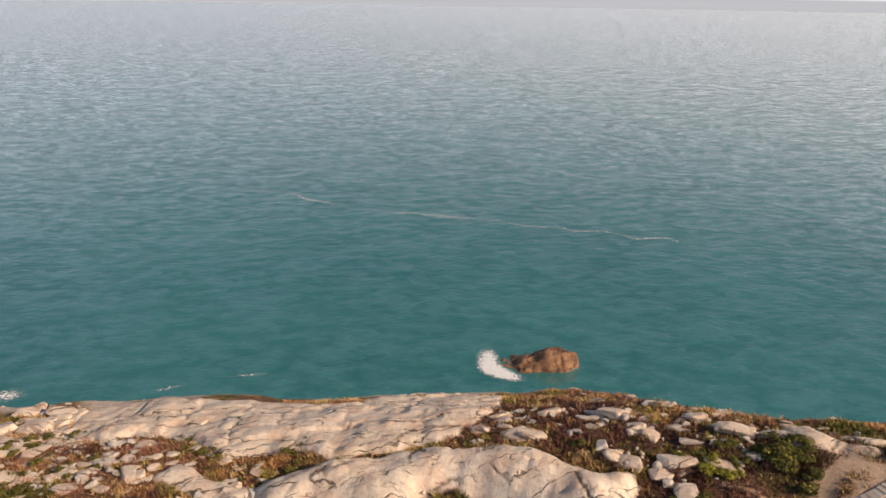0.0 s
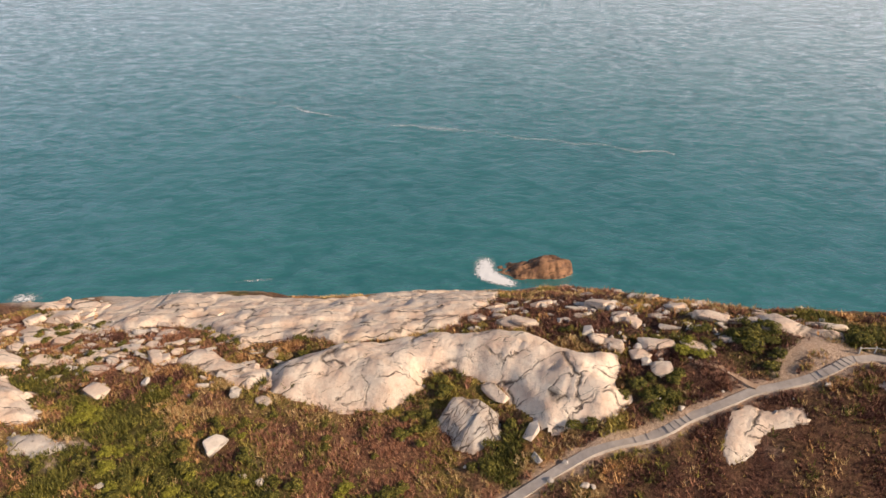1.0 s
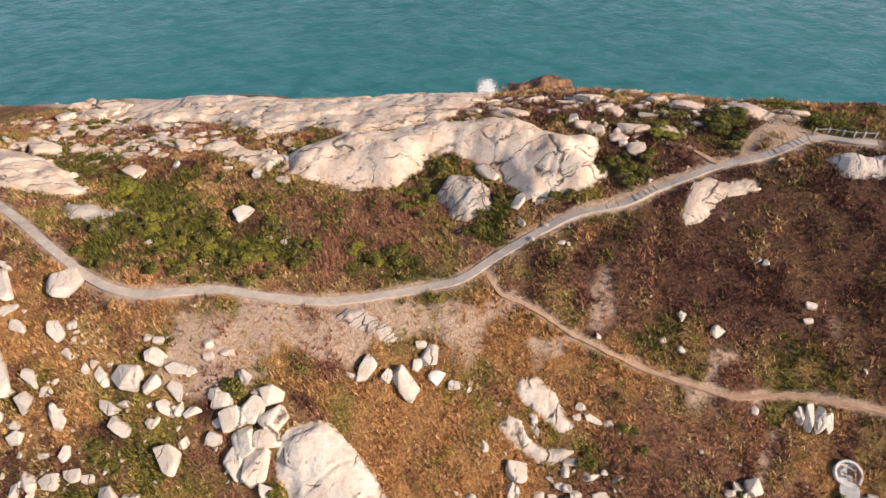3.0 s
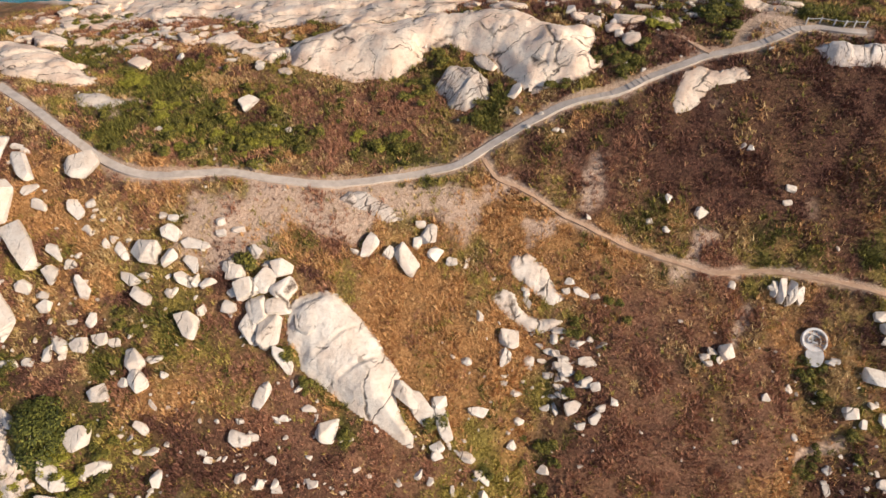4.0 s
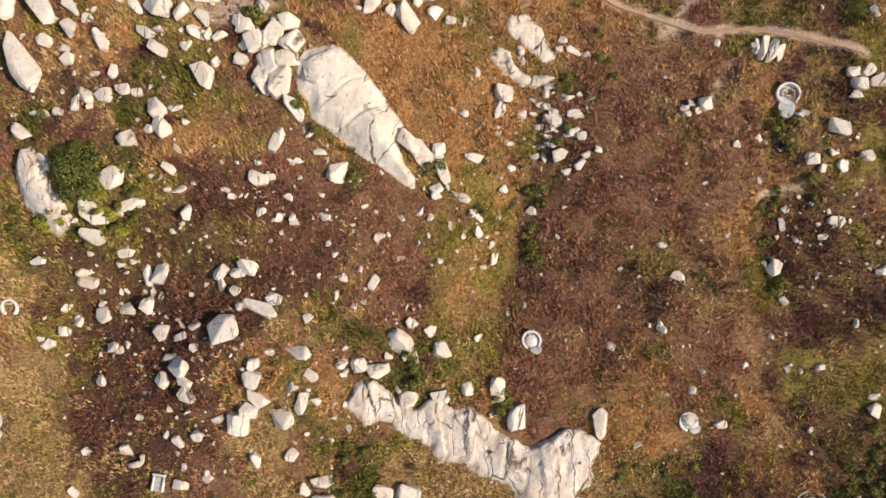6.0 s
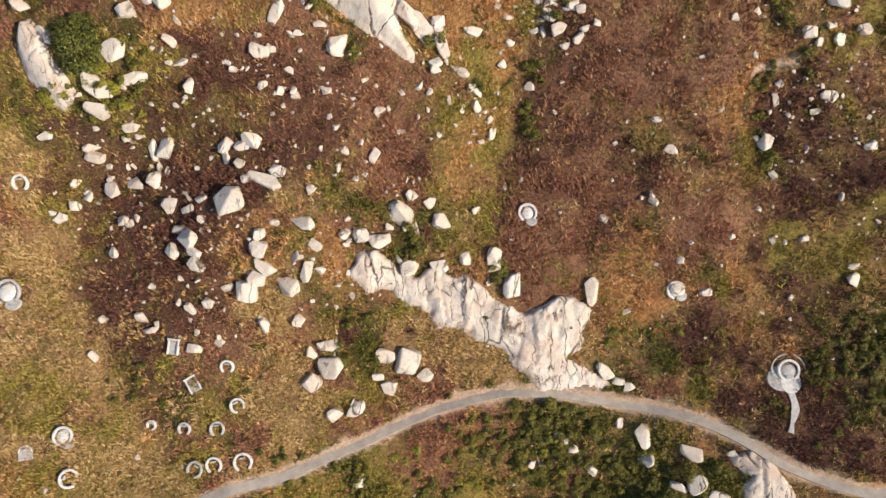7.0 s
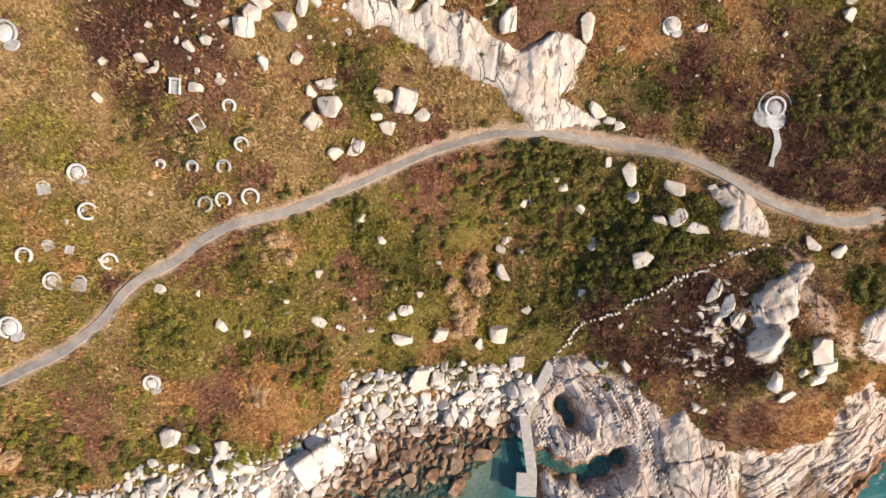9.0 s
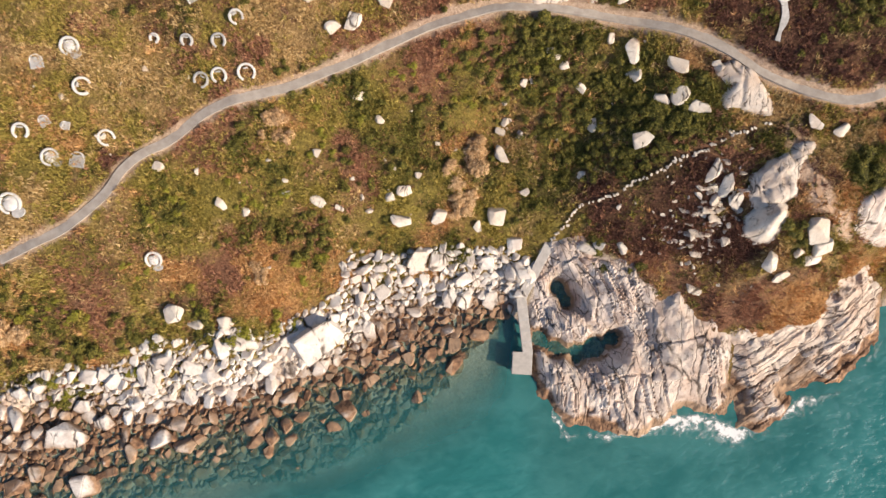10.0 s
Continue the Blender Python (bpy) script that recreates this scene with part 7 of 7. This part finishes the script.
SHRUBS = {k: [shrub(k, 500 + 10 * i + j) for j in range(n)] for i, (k, n) in enumerate((("leaf", 6), ("lime", 3), ("tree", 3), ("dry", 2)))}
SHRUB_WORDS = {"leaf": ("dark green leafy shrub in the dry grass", "shrub", "hillside shrubs"), "lime": ("bright yellow-green shrub on the ridge", "shrub", "bright shrubs"),
               "tree": ("dense dark green bush against a granite slab", "bush", "large bushes"), "dry": ("withered straw-coloured shrub on the slope", "shrub", "withered shrubs")}
used = set()
shrub_rng = random.Random(77)


THICK = {}


def thicket(kind, x, y, r, count, size):
    count = max(1, int(0.55 * count)) if 40 < y < 66 and kind == "leaf" else count
    for turn_ in range(count):
        a, d = shrub_rng.uniform(0, 6.28), r * math.sqrt(shrub_rng.random())
        px, py = x + d * math.cos(a), y + d * math.sin(a)
        if min(float(distance_to(line, np.array([px]), np.array([py]))[0]) for line in (UPPER_PATH, LOWER_PATH, STONE_STEPS, GRAVE_TRAIL)) < 1.2:
            continue
        proto = shrub_rng.choice(SHRUBS[kind])
        s = size * shrub_rng.uniform(0.65, 1.3) * 1.25
        yaw = Euler((0, 0, shrub_rng.uniform(0, 6.28)))
        size3 = (s, s * shrub_rng.uniform(.85, 1.15), s * shrub_rng.uniform(0.55, 0.85))
        if count > 3 and turn_ % 9 > 0:
            THICK.setdefault(kind, []).append((proto, Matrix.LocRotScale((px, py, ground_at(px, py) - 0.05), yaw, size3)))
            continue
        m = Matrix.LocRotScale((px, py, ground_at(px, py) - 0.05), yaw, None)
        if proto.name not in used:
            used.add(proto.name)
            ob = proto
            ob.matrix_basis = m
        else:
            ob = copy_thing(proto, m)
        ob.scale = size3
        label, category, group = SHRUB_WORDS[kind]
        tagged(ob, label, category, group)


thicket("lime", -33.1, 49.2, 4.6, 10, 1.1)
thicket("lime", -25.8, 47.8, 4.5, 9, 1.1)
thicket("lime", -9.8, 49.9, 3.1, 5, 1.0)
thicket("leaf", -29.9, 48.9, 9.1, 34, 1.3)
thicket("leaf", -22.2, 48.8, 5.4, 20, 1.5)
thicket("leaf", -42.9, 48.6, 5.2, 14, 1.1)
thicket("lime", -46.7, 60.6, 2.0, 6, 1.2)
thicket("lime", -38.9, 52.8, 2.3, 7, 1.2)
thicket("leaf", -36.5, 46.0, 4.3, 12, 1.2)
thicket("leaf", -6.6, 49.2, 3.9, 11, 1.2)
thicket("leaf", -5.0, 58.1, 1.7, 4, 1.1)
thicket("leaf", 25.7, 61.5, 3.0, 12, 1.4)
for x_, y_, s_ in ((-46.5, 13.5, 2.2), (-44.6, 13.7, 2.6), (-42.5, 12.7, 2.0), (-46.9, 11.5, 2.3), (-44.4, 11.1, 3.0), (-42.2, 10.8, 2.1), (-45.7, 9.4, 2.4), (-43.8, 9.1, 2.6), (-41.9, 9.7, 1.8), (-44.1, 12.1, 3.0)):
    thicket("tree", x_, y_, 0.4, 1, s_)
for x_, y_ in ((-41.4, 7.9), (-40.5, 6.5), (-42.3, 9.3), (-43.2, 7.6), (-47.0, 6.9), (-49.9, 6.4)):
    thicket("lime", x_, y_, 0.9, 3, 1.2)
    thicket("leaf", x_, y_, 1.2, 3, 1.2)
thicket("leaf", -39.0, 8.3, 3.0, 9, 1.4)
thicket("lime", -37.7, 6.3, 2.1, 4, 1.2)
thicket("leaf", -22.9, 28.4, 1.0, 2, 1.5)
thicket("leaf", -16.1, 20.6, 1.1, 3, 1.3)
thicket("leaf", -14.3, 16.9, 1.0, 3, 1.2)
thicket("leaf", 16.5, 58.3, 1.4, 4, 1.3)
thicket("leaf", 46.1, 23.6, 1.8, 6, 1.1)
thicket("leaf", 7.2, 10.5, 1.1, 4, 1.0)
thicket("leaf", 1.2, 15.1, 0.8, 3, 1.3)
thicket("leaf", 6.4, 58.2, 2.2, 6, 1.1)
thicket("leaf", 12.1, 42.6, 0.9, 2, 0.9)
thicket("leaf", 18.9, 28.1, 1.4, 4, 0.8)
thicket("leaf", -36.4, 23.1, 1.6, 4, 1.0)
thicket("leaf", -9.4, 34.0, 0.9, 2, 1.0)
thicket("leaf", 0.3, -8.2, 2.3, 8, 1.5)
thicket("leaf", 11.5, -11.0, 1.4, 5, 1.3)
thicket("leaf", -9.3, -22.7, 1.5, 5, 1.2)
thicket("leaf", 11.1, -32.0, 8.8, 26, 1.0)
thicket("leaf", 19.4, -28.0, 4.7, 16, 1.3)
thicket("leaf", 23.2, -33.6, 7.0, 22, 1.1)
thicket("leaf", 29.8, -38.5, 8.3, 34, 1.2)
thicket("leaf", 38.6, -38.1, 4.4, 18, 1.3)
thicket("leaf", 41.6, -39.4, 1.5, 4, 1.5)
thicket("leaf", 42.6, -34.3, 0.9, 3, 1.2)
thicket("leaf", 51.4, -26.8, 1.2, 3, 1.0)
thicket("leaf", 22.1, -17.5, 1.1, 3, 1.1)
thicket("leaf", 10.4, -15.7, 0.8, 2, 1.1)
thicket("leaf", -5.3, -37.2, 1.1, 3, 1.2)
thicket("leaf", 33.0, -19.0, 2.3, 5, 0.8)
thicket("leaf", -19.9, -27.6, 2.3, 5, 0.8)
thicket("lime", -49.8, -84.3, 2.1, 4, 1.2)
thicket("lime", -36.6, -79.0, 3.5, 6, 1.1)
thicket("lime", -16.7, -72.0, 2.1, 4, 1.0)
thicket("lime", -47.3, -72.7, 3.7, 6, 1.0)
thicket("lime", -10.7, -62.7, 3.4, 6, 0.9)
thicket("lime", -28.9, -69.8, 3.3, 5, 1.0)
thicket("leaf", 4.9, -39.3, 5.1, 8, 0.9)
thicket("lime", -21.3, -52.9, 3.2, 5, 0.8)
thicket("lime", 13.1, -36.1, 5.0, 8, 0.9)
thicket("lime", 19.9, -32.5, 4.8, 8, 1.0)
thicket("leaf", 18.8, -30.6, 4.7, 14, 1.3)
thicket("leaf", 32.6, -38.1, 6.2, 16, 1.2)
thicket("leaf", -38.0, -74.7, 3.9, 10, 1.3)
thicket("leaf", -46.9, -77.0, 3.4, 9, 1.3)
thicket("leaf", -53.1, -80.1, 3.5, 6, 1.2)
thicket("leaf", -25.8, -73.4, 2.3, 6, 1.4)
thicket("lime", -21.5, -74.0, 2.0, 5, 1.2)
thicket("lime", -13.1, -71.8, 1.0, 3, 1.1)
thicket("leaf", -12.4, -59.5, 5.0, 10, 1.0)
thicket("leaf", -32.8, -57.5, 3.1, 7, 1.0)
thicket("leaf", -21.0, -63.5, 4.8, 8, 0.8)
thicket("leaf", 42.6, -39.9, 1.5, 5, 1.4)
thicket("leaf", 38.0, -60.0, 1.2, 3, 1.2)
thicket("leaf", 32.1, -58.6, 2.5, 6, 1.2)
thicket("leaf", 56.9, -53.1, 1.4, 4, 1.2)
thicket("leaf", 67.2, -44.5, 2.5, 9, 1.3)
thicket("leaf", 29.7, -54.2, 3.3, 7, 1.0)
thicket("leaf", -47.3, -85.0, 1.8, 4, 1.3)
thicket("leaf", -3.3, -57.9, 4.3, 8, 0.9)
thicket("leaf", 15.9, -50.8, 5.1, 8, 0.8)
thicket("lime", -8.1, -40.6, 3.3, 5, 0.8)
thicket("lime", -31.5, -53.7, 3.1, 5, 0.8)
thicket("dry", 11.6, -43.4, 1.6, 6, 1.7)
thicket("dry", 13.0, -45.7, 1.6, 6, 1.6)
thicket("dry", 10.3, -50.3, 1.6, 5, 1.7)
thicket("dry", 11.9, -51.9, 1.4, 5, 1.5)
thicket("dry", 8.4, -47.1, 1.2, 4, 1.2)
thicket("dry", -16.0, -43.6, 1.8, 5, 1.4)
thicket("dry", -56.1, -76.1, 1.8, 6, 1.7)
thicket("dry", -18.9, -64.6, 1.5, 4, 1.2)
thicket("dry", 10.9, -52.7, 2.1, 5, 1.2)
thicket("dry", -17.5, -44.0, 2.4, 5, 1.2)
thicket("dry", -55.5, -76.7, 2.0, 4, 1.3)
thicket("lime", 30.3, 67.3, 2.1, 5, 1.2)
thicket("leaf", 38.4, 69.3, 3.0, 12, 1.5)
thicket("leaf", 23.7, 61.6, 2.3, 10, 1.5)
thicket("leaf", 26.2, 69.0, 1.4, 4, 1.1)
thicket("leaf", -63.5, 82.1, 3.3, 9, 1.2)
thicket("leaf", 51.7, 68.1, 2.0, 6, 1.2)
thicket("leaf", -34.4, 77.9, 2.0, 5, 1.0)
thicket("leaf", -5.6, 60.0, 2.8, 8, 1.2)
thicket("leaf", 15.0, 73.9, 0.8, 3, 1.0)
thicket("leaf", 15.4, 57.5, 1.3, 4, 1.2)
thicket("leaf", -1.7, 66.4, 1.5, 5, 1.2)
thicket("leaf", -22.3, 74.1, 1.8, 4, 1.0)
thicket("leaf", -58.3, 86.0, 1.7, 4, 1.0)
thicket("lime", -46.0, 60.3, 1.4, 4, 1.3)
for kind_, x_, y_, r_, n_, s_ in (("leaf", 22.9, 60.8, 2.6, 10, 1.3), ("leaf", 38.5, 67.0, 3.2, 14, 1.2), ("leaf", 34.0, 69.5, 3.0, 10, 1.0), ("leaf", 4.0, 56.6, 2.4, 9, 1.1), ("leaf", -4.3, 61.6, 2.8, 14, 1.2), ("leaf", -24.0, 64.0, 4.5, 14, 0.9),
                                  ("leaf", -36.0, 61.5, 7.0, 26, 0.9), ("leaf", -31.0, 55.5, 7.0, 24, 0.9), ("leaf", -55.0, 72.5, 8.0, 26, 0.9), ("lime", -41.0, 60.0, 5.0, 7, 0.8), ("lime", -30.0, 60.0, 5.0, 6, 0.8), ("leaf", -14.0, 57.0, 6.0, 16, 0.8),
                                  ("lime", 31.0, 67.6, 2.0, 6, 1.0), ("leaf", -40.0, 81.0, 4.0, 10, 0.8), ("leaf", -22.5, 79.3, 2.5, 8, 0.8), ("leaf", 33.0, -40.0, 9.0, 30, 1.0), ("leaf", 21.0, -37.0, 8.0, 20, 0.9), ("leaf", 60.0, -30.0, 6.0, 10, 0.8), ("leaf", 57.0, -18.0, 7.0, 10, 0.7)):
    thicket(kind_, x_, y_, r_, n_, s_)
for x_, y_ in [(-32.9, -56.3), (-35.4, -64.5), (-23.1, -73.6), (-48.0, -83.3), (-17.4, -52.6), (-11.2, -45.6), (-0.4, -33.1), (-52.5, -73.1)]:
    thicket("lime", x_, y_, 3.0, 6, 0.8)
for x_, y_ in [(-10.8, -58.5), (-31.5, -53.7), (-6.1, -48.4), (-16.0, -37.8), (14.4, -33.3), (21.7, -38.0), (31.4, -40.4), (39.2, -42.7), (11.4, -28.8), (-54.7, -69.8)]:
    thicket("leaf", x_, y_, 4.0, 12, 0.9)


for cover_, x_, y_, r_ in [z for z in ZONES if z[0] == "green" and z[2] < 30]:
    thicket("leaf", x_, y_, 0.95 * r_, 3 + int(0.33 * r_ * r_), 0.95)


def build_undergrowth():
    for kind, rows in THICK.items():
        verts, faces, base = [], [], 0
        for proto, m in rows:
            me = proto.children[0].data
            v = np.zeros(len(me.vertices) * 3)
            me.vertices.foreach_get("co", v)
            mm = np.array(m)
            verts.append(v.reshape(-1, 3) @ mm[:3, :3].T + mm[:3, 3])
            faces.append(np.arange(len(v) // 3).reshape(-1, 4) + base)
            base += len(v) // 3
        ob = mesh_object("undergrowth", np.concatenate(verts), np.concatenate(faces).tolist(), {"leaf": LEAF, "lime": LIME, "tree": DARK_LEAF, "dry": DRY_LEAF}[kind], flat=True)
        tagged(ob, "tangled low shrubs growing together on the slope", "undergrowth", kind="stuff")


build_undergrowth()
for proto in [o for row in SHRUBS.values() for o in row if o.name not in used]:
    for o in (*proto.children_recursive, proto):
        bpy.data.objects.remove(o)


# ---- grass, fern and herbs ----
def growing_spots(n):
    """Spots where something grows, with the shares of the kinds of growth there."""
    rng = np.random.default_rng(9)
    x, y = rng.uniform(-82, 82, n), rng.uniform(-98, 112, n)
    shore, edge = np.interp(x, *zip(*SHORE)), np.interp(x, *zip(*BRINK))
    ok = (y < edge - 1.0 - 5 * (x < 14)) & (y > shore + 5)
    for line, half in ((UPPER_PATH, 1.1), (LOWER_PATH, 1.1), (DIRT_TRAIL, 0.6), (SANDY_FORK, 0.9), (STONE_STEPS, 0.7), ([(51.2, -23.5), (51.8, -25.5), (51.1, -29.0)], 0.7)):
        ok &= distance_to(line, x, y) > half
    x, y, shore = x[ok], y[ok], shore[ok]
    for o in (WHALE, DOME, RIDGE_SLAB, ROADSIDE, CAPE, KNOLL_ROCK, KNOLL_DOME, PLATE_A, PLATE_B, INNER_CAPE, STONY, TONGUE, WEDGE, WEST_LEDGE, MID_SLAB, TREE_SLAB):
        near = (np.abs(x - o[0][0]) < 60) & (np.abs(y - o[0][1]) < 60)
        free = np.ones(len(x), bool)
        free[near] = inside(o, x[near], y[near]) < 0.1
        x, y, shore = x[free], y[free], shore[free]
    share, bare = cover_at(x, y)
    thin = smooth(6, 11, y - shore + 2 * fbm(x, y, 5, 2, 55)) * (1 - 0.88 * bare)
    return x, y, height(x, y), share, thin


SPOTS = growing_spots(640000)


def tufts(name, mat, count, seed, weight, tall, label, blades=6, more=0.95):
    rng = np.random.default_rng(seed)
    x, y, z, share, thin = SPOTS
    n = len(x)
    clump = fbm(x, y, 2.6, 4, seed)
    w = np.clip(more * share[:, KINDS.index(weight)], 0, 1) * thin * (0.25 + 1.0 * smooth(-0.35, 0.5, clump))
    keep = np.where(rng.random(n) < w)[0][:count]   # the spots come in random order
    x, y, z = x[keep], y[keep], z[keep]
    k = len(x)
    s = tall * rng.uniform(0.6, 1.4, k) * (0.8 + 0.5 * smooth(-0.2, 0.8, clump[keep]))
    a = rng.uniform(0, 6.28, (k, blades))
    lean = rng.uniform(0.3, 1.0, (k, blades)) * s[:, None]
    up = rng.uniform(0.5, 1.0, (k, blades)) * s[:, None]
    half = 0.085 * s[:, None] * rng.uniform(0.7, 1.5, (k, blades))
    root = rng.uniform(-0.18, 0.18, (k, blades, 2)) * s[:, None, None] * 1.6
    bx, by = x[:, None] + root[..., 0], y[:, None] + root[..., 1]
    cx, sx = np.cos(a), np.sin(a)
    p = np.stack([np.stack([bx - sx * half, by + cx * half, z[:, None] - 0.04 + 0 * a], -1), np.stack([bx + sx * half, by - cx * half, z[:, None] - 0.04 + 0 * a], -1),
                  np.stack([bx + cx * lean, by + sx * lean, z[:, None] + up], -1)], 2).reshape(-1, 3)
    me = bpy.data.meshes.new(name)
    nt_ = k * blades
    me.vertices.add(nt_ * 3)
    me.vertices.foreach_set("co", p.reshape(-1))
    me.loops.add(nt_ * 3)
    me.loops.foreach_set("vertex_index", np.arange(nt_ * 3, dtype=np.int32))
    me.polygons.add(nt_)
    me.polygons.foreach_set("loop_start", np.arange(0, nt_ * 3, 3, dtype=np.int32))
    me.update(calc_edges=True)
    me.materials.append(mat)
    tagged(new(name, me), label, "grass", kind="stuff")


tufts("dry_grass", STRAW, 62000, 1, "straw", 0.46, "dry straw-coloured grass in clumps over the slopes")
tufts("golden_grass", GOLD, 50000, 2, "gold", 0.50, "orange-gold tall dry grass in patches")
tufts("brown_bracken", RUST, 62000, 3, "rust", 0.46, "rust-brown withered bracken covering the hillside")
tufts("dark_bracken", MAROON, 62000, 4, "maroon", 0.44, "dark maroon-brown bracken in the hollows, partly their painted shade")
tufts("olive_herbs", HERB, 62000, 5, "olive", 0.46, "yellow-green low herbs and grass")
tufts("green_herbs", MOSS, 46000, 6, "green", 0.55, "dark green low growth between the shrubs")


# ---- foam ----
def foam(name, x0, x1, y0, y1, cell, thick, label):
    xs, ys = np.arange(x0, x1, cell), np.arange(y0, y1, cell)
    gx, gy = np.meshgrid(xs, ys, indexing="ij")
    t = thick(gx, gy)
    z = 0.06 + 0.10 * np.clip(t, 0, 1) * (1 + fbm(gx, gy, 1.5, 2, 3))
    verts, faces = grid_mesh(xs, ys, z, keep=t > 0.02)
    ob = mesh_object(name, verts, faces, FOAM)
    t_ = t.reshape(-1)
    k = (t > 0.02)
    cells = (k[:-1, :-1] | k[1:, :-1] | k[1:, 1:] | k[:-1, 1:])
    mark = np.zeros(k.shape, bool)
    for a, b in ((slice(None, -1), slice(None, -1)), (slice(1, None), slice(None, -1)), (slice(1, None), slice(1, None)), (slice(None, -1), slice(1, None))):
        mark[a, b] |= cells
    at = ob.data.attributes.new("thick", "FLOAT", "POINT")
    at.data.foreach_set("value", t_[mark.reshape(-1)])
    return tagged(ob, label, "foam", kind="stuff")


def spot(gx, gy, cx, cy, rx, ry, turn=0.0):
    a = radians(turn)
    u, v = (gx - cx) * math.cos(a) + (gy - cy) * math.sin(a), (gy - cy) * math.cos(a) - (gx - cx) * math.sin(a)
    return np.exp(-((u / rx) ** 2 + (v / ry) ** 2))


foam("surf", -6, 46, 178, 212, 0.5, lambda gx, gy: 0.66 * spot(gx, gy, 8, 197, 6, 10) + 0.66 * spot(gx, gy, 14, 186.5, 9, 4.5, -25) + 0.5 * spot(gx, gy, 36, 193, 3, 5) - 0.1, "white surf washing round the rock islet")
foam("surf", 24, 84, -96, -66, 0.4, lambda gx, gy: (0.42 * np.exp(-np.abs(gy - np.interp(gx, *zip(*SHORE)) + 0.9) / 2.6) * (1 + 0.35 * fbm(gx, gy, 4, 3, 13)) + 0.24 * spot(gx, gy, 51, -85.5, 9, 4.0) + 0.16 * spot(gx, gy, 66, -82, 5, 3)) * (gx > 27) - 0.06, "white surf breaking along the granite cape")
foam("surf", -150, -110, 150, 190, 0.8, lambda gx, gy: 0.6 * spot(gx, gy, -133, 165, 9, 6) - 0.1, "white surf below the cliff")
foam("surf", 40, 80, 165, 190, 0.8, lambda gx, gy: 0.45 * spot(gx, gy, 58, 176, 9, 5) + 0.3 * spot(gx, gy, 43, 182, 4, 3) - 0.1, "thin surf below the ridge")
foam("foam_streak", -110, -40, 160, 195, 0.8, lambda gx, gy: 0.5 * spot(gx, gy, -88, 172, 8, 2.2, 30) + 0.5 * spot(gx, gy, -66, 181, 12, 1.8, 12) - 0.06, "thin foam streak near the cliff")
foam("foam_streak", -170, 130, 300, 410, 1.5, lambda gx, gy: 0.50 * np.exp(-(distance_to([(-142, 394), (-90, 366), (-40, 348), (30, 333), (102, 314)], gx, gy + 3 * fbm(gx, gy, 14, 2, 7)) / 3.2) ** 2) * (0.92 + 0.12 * fbm(gx, gy, 30, 2, 8)) - 0.04, "long thin foam line drifting on open water")
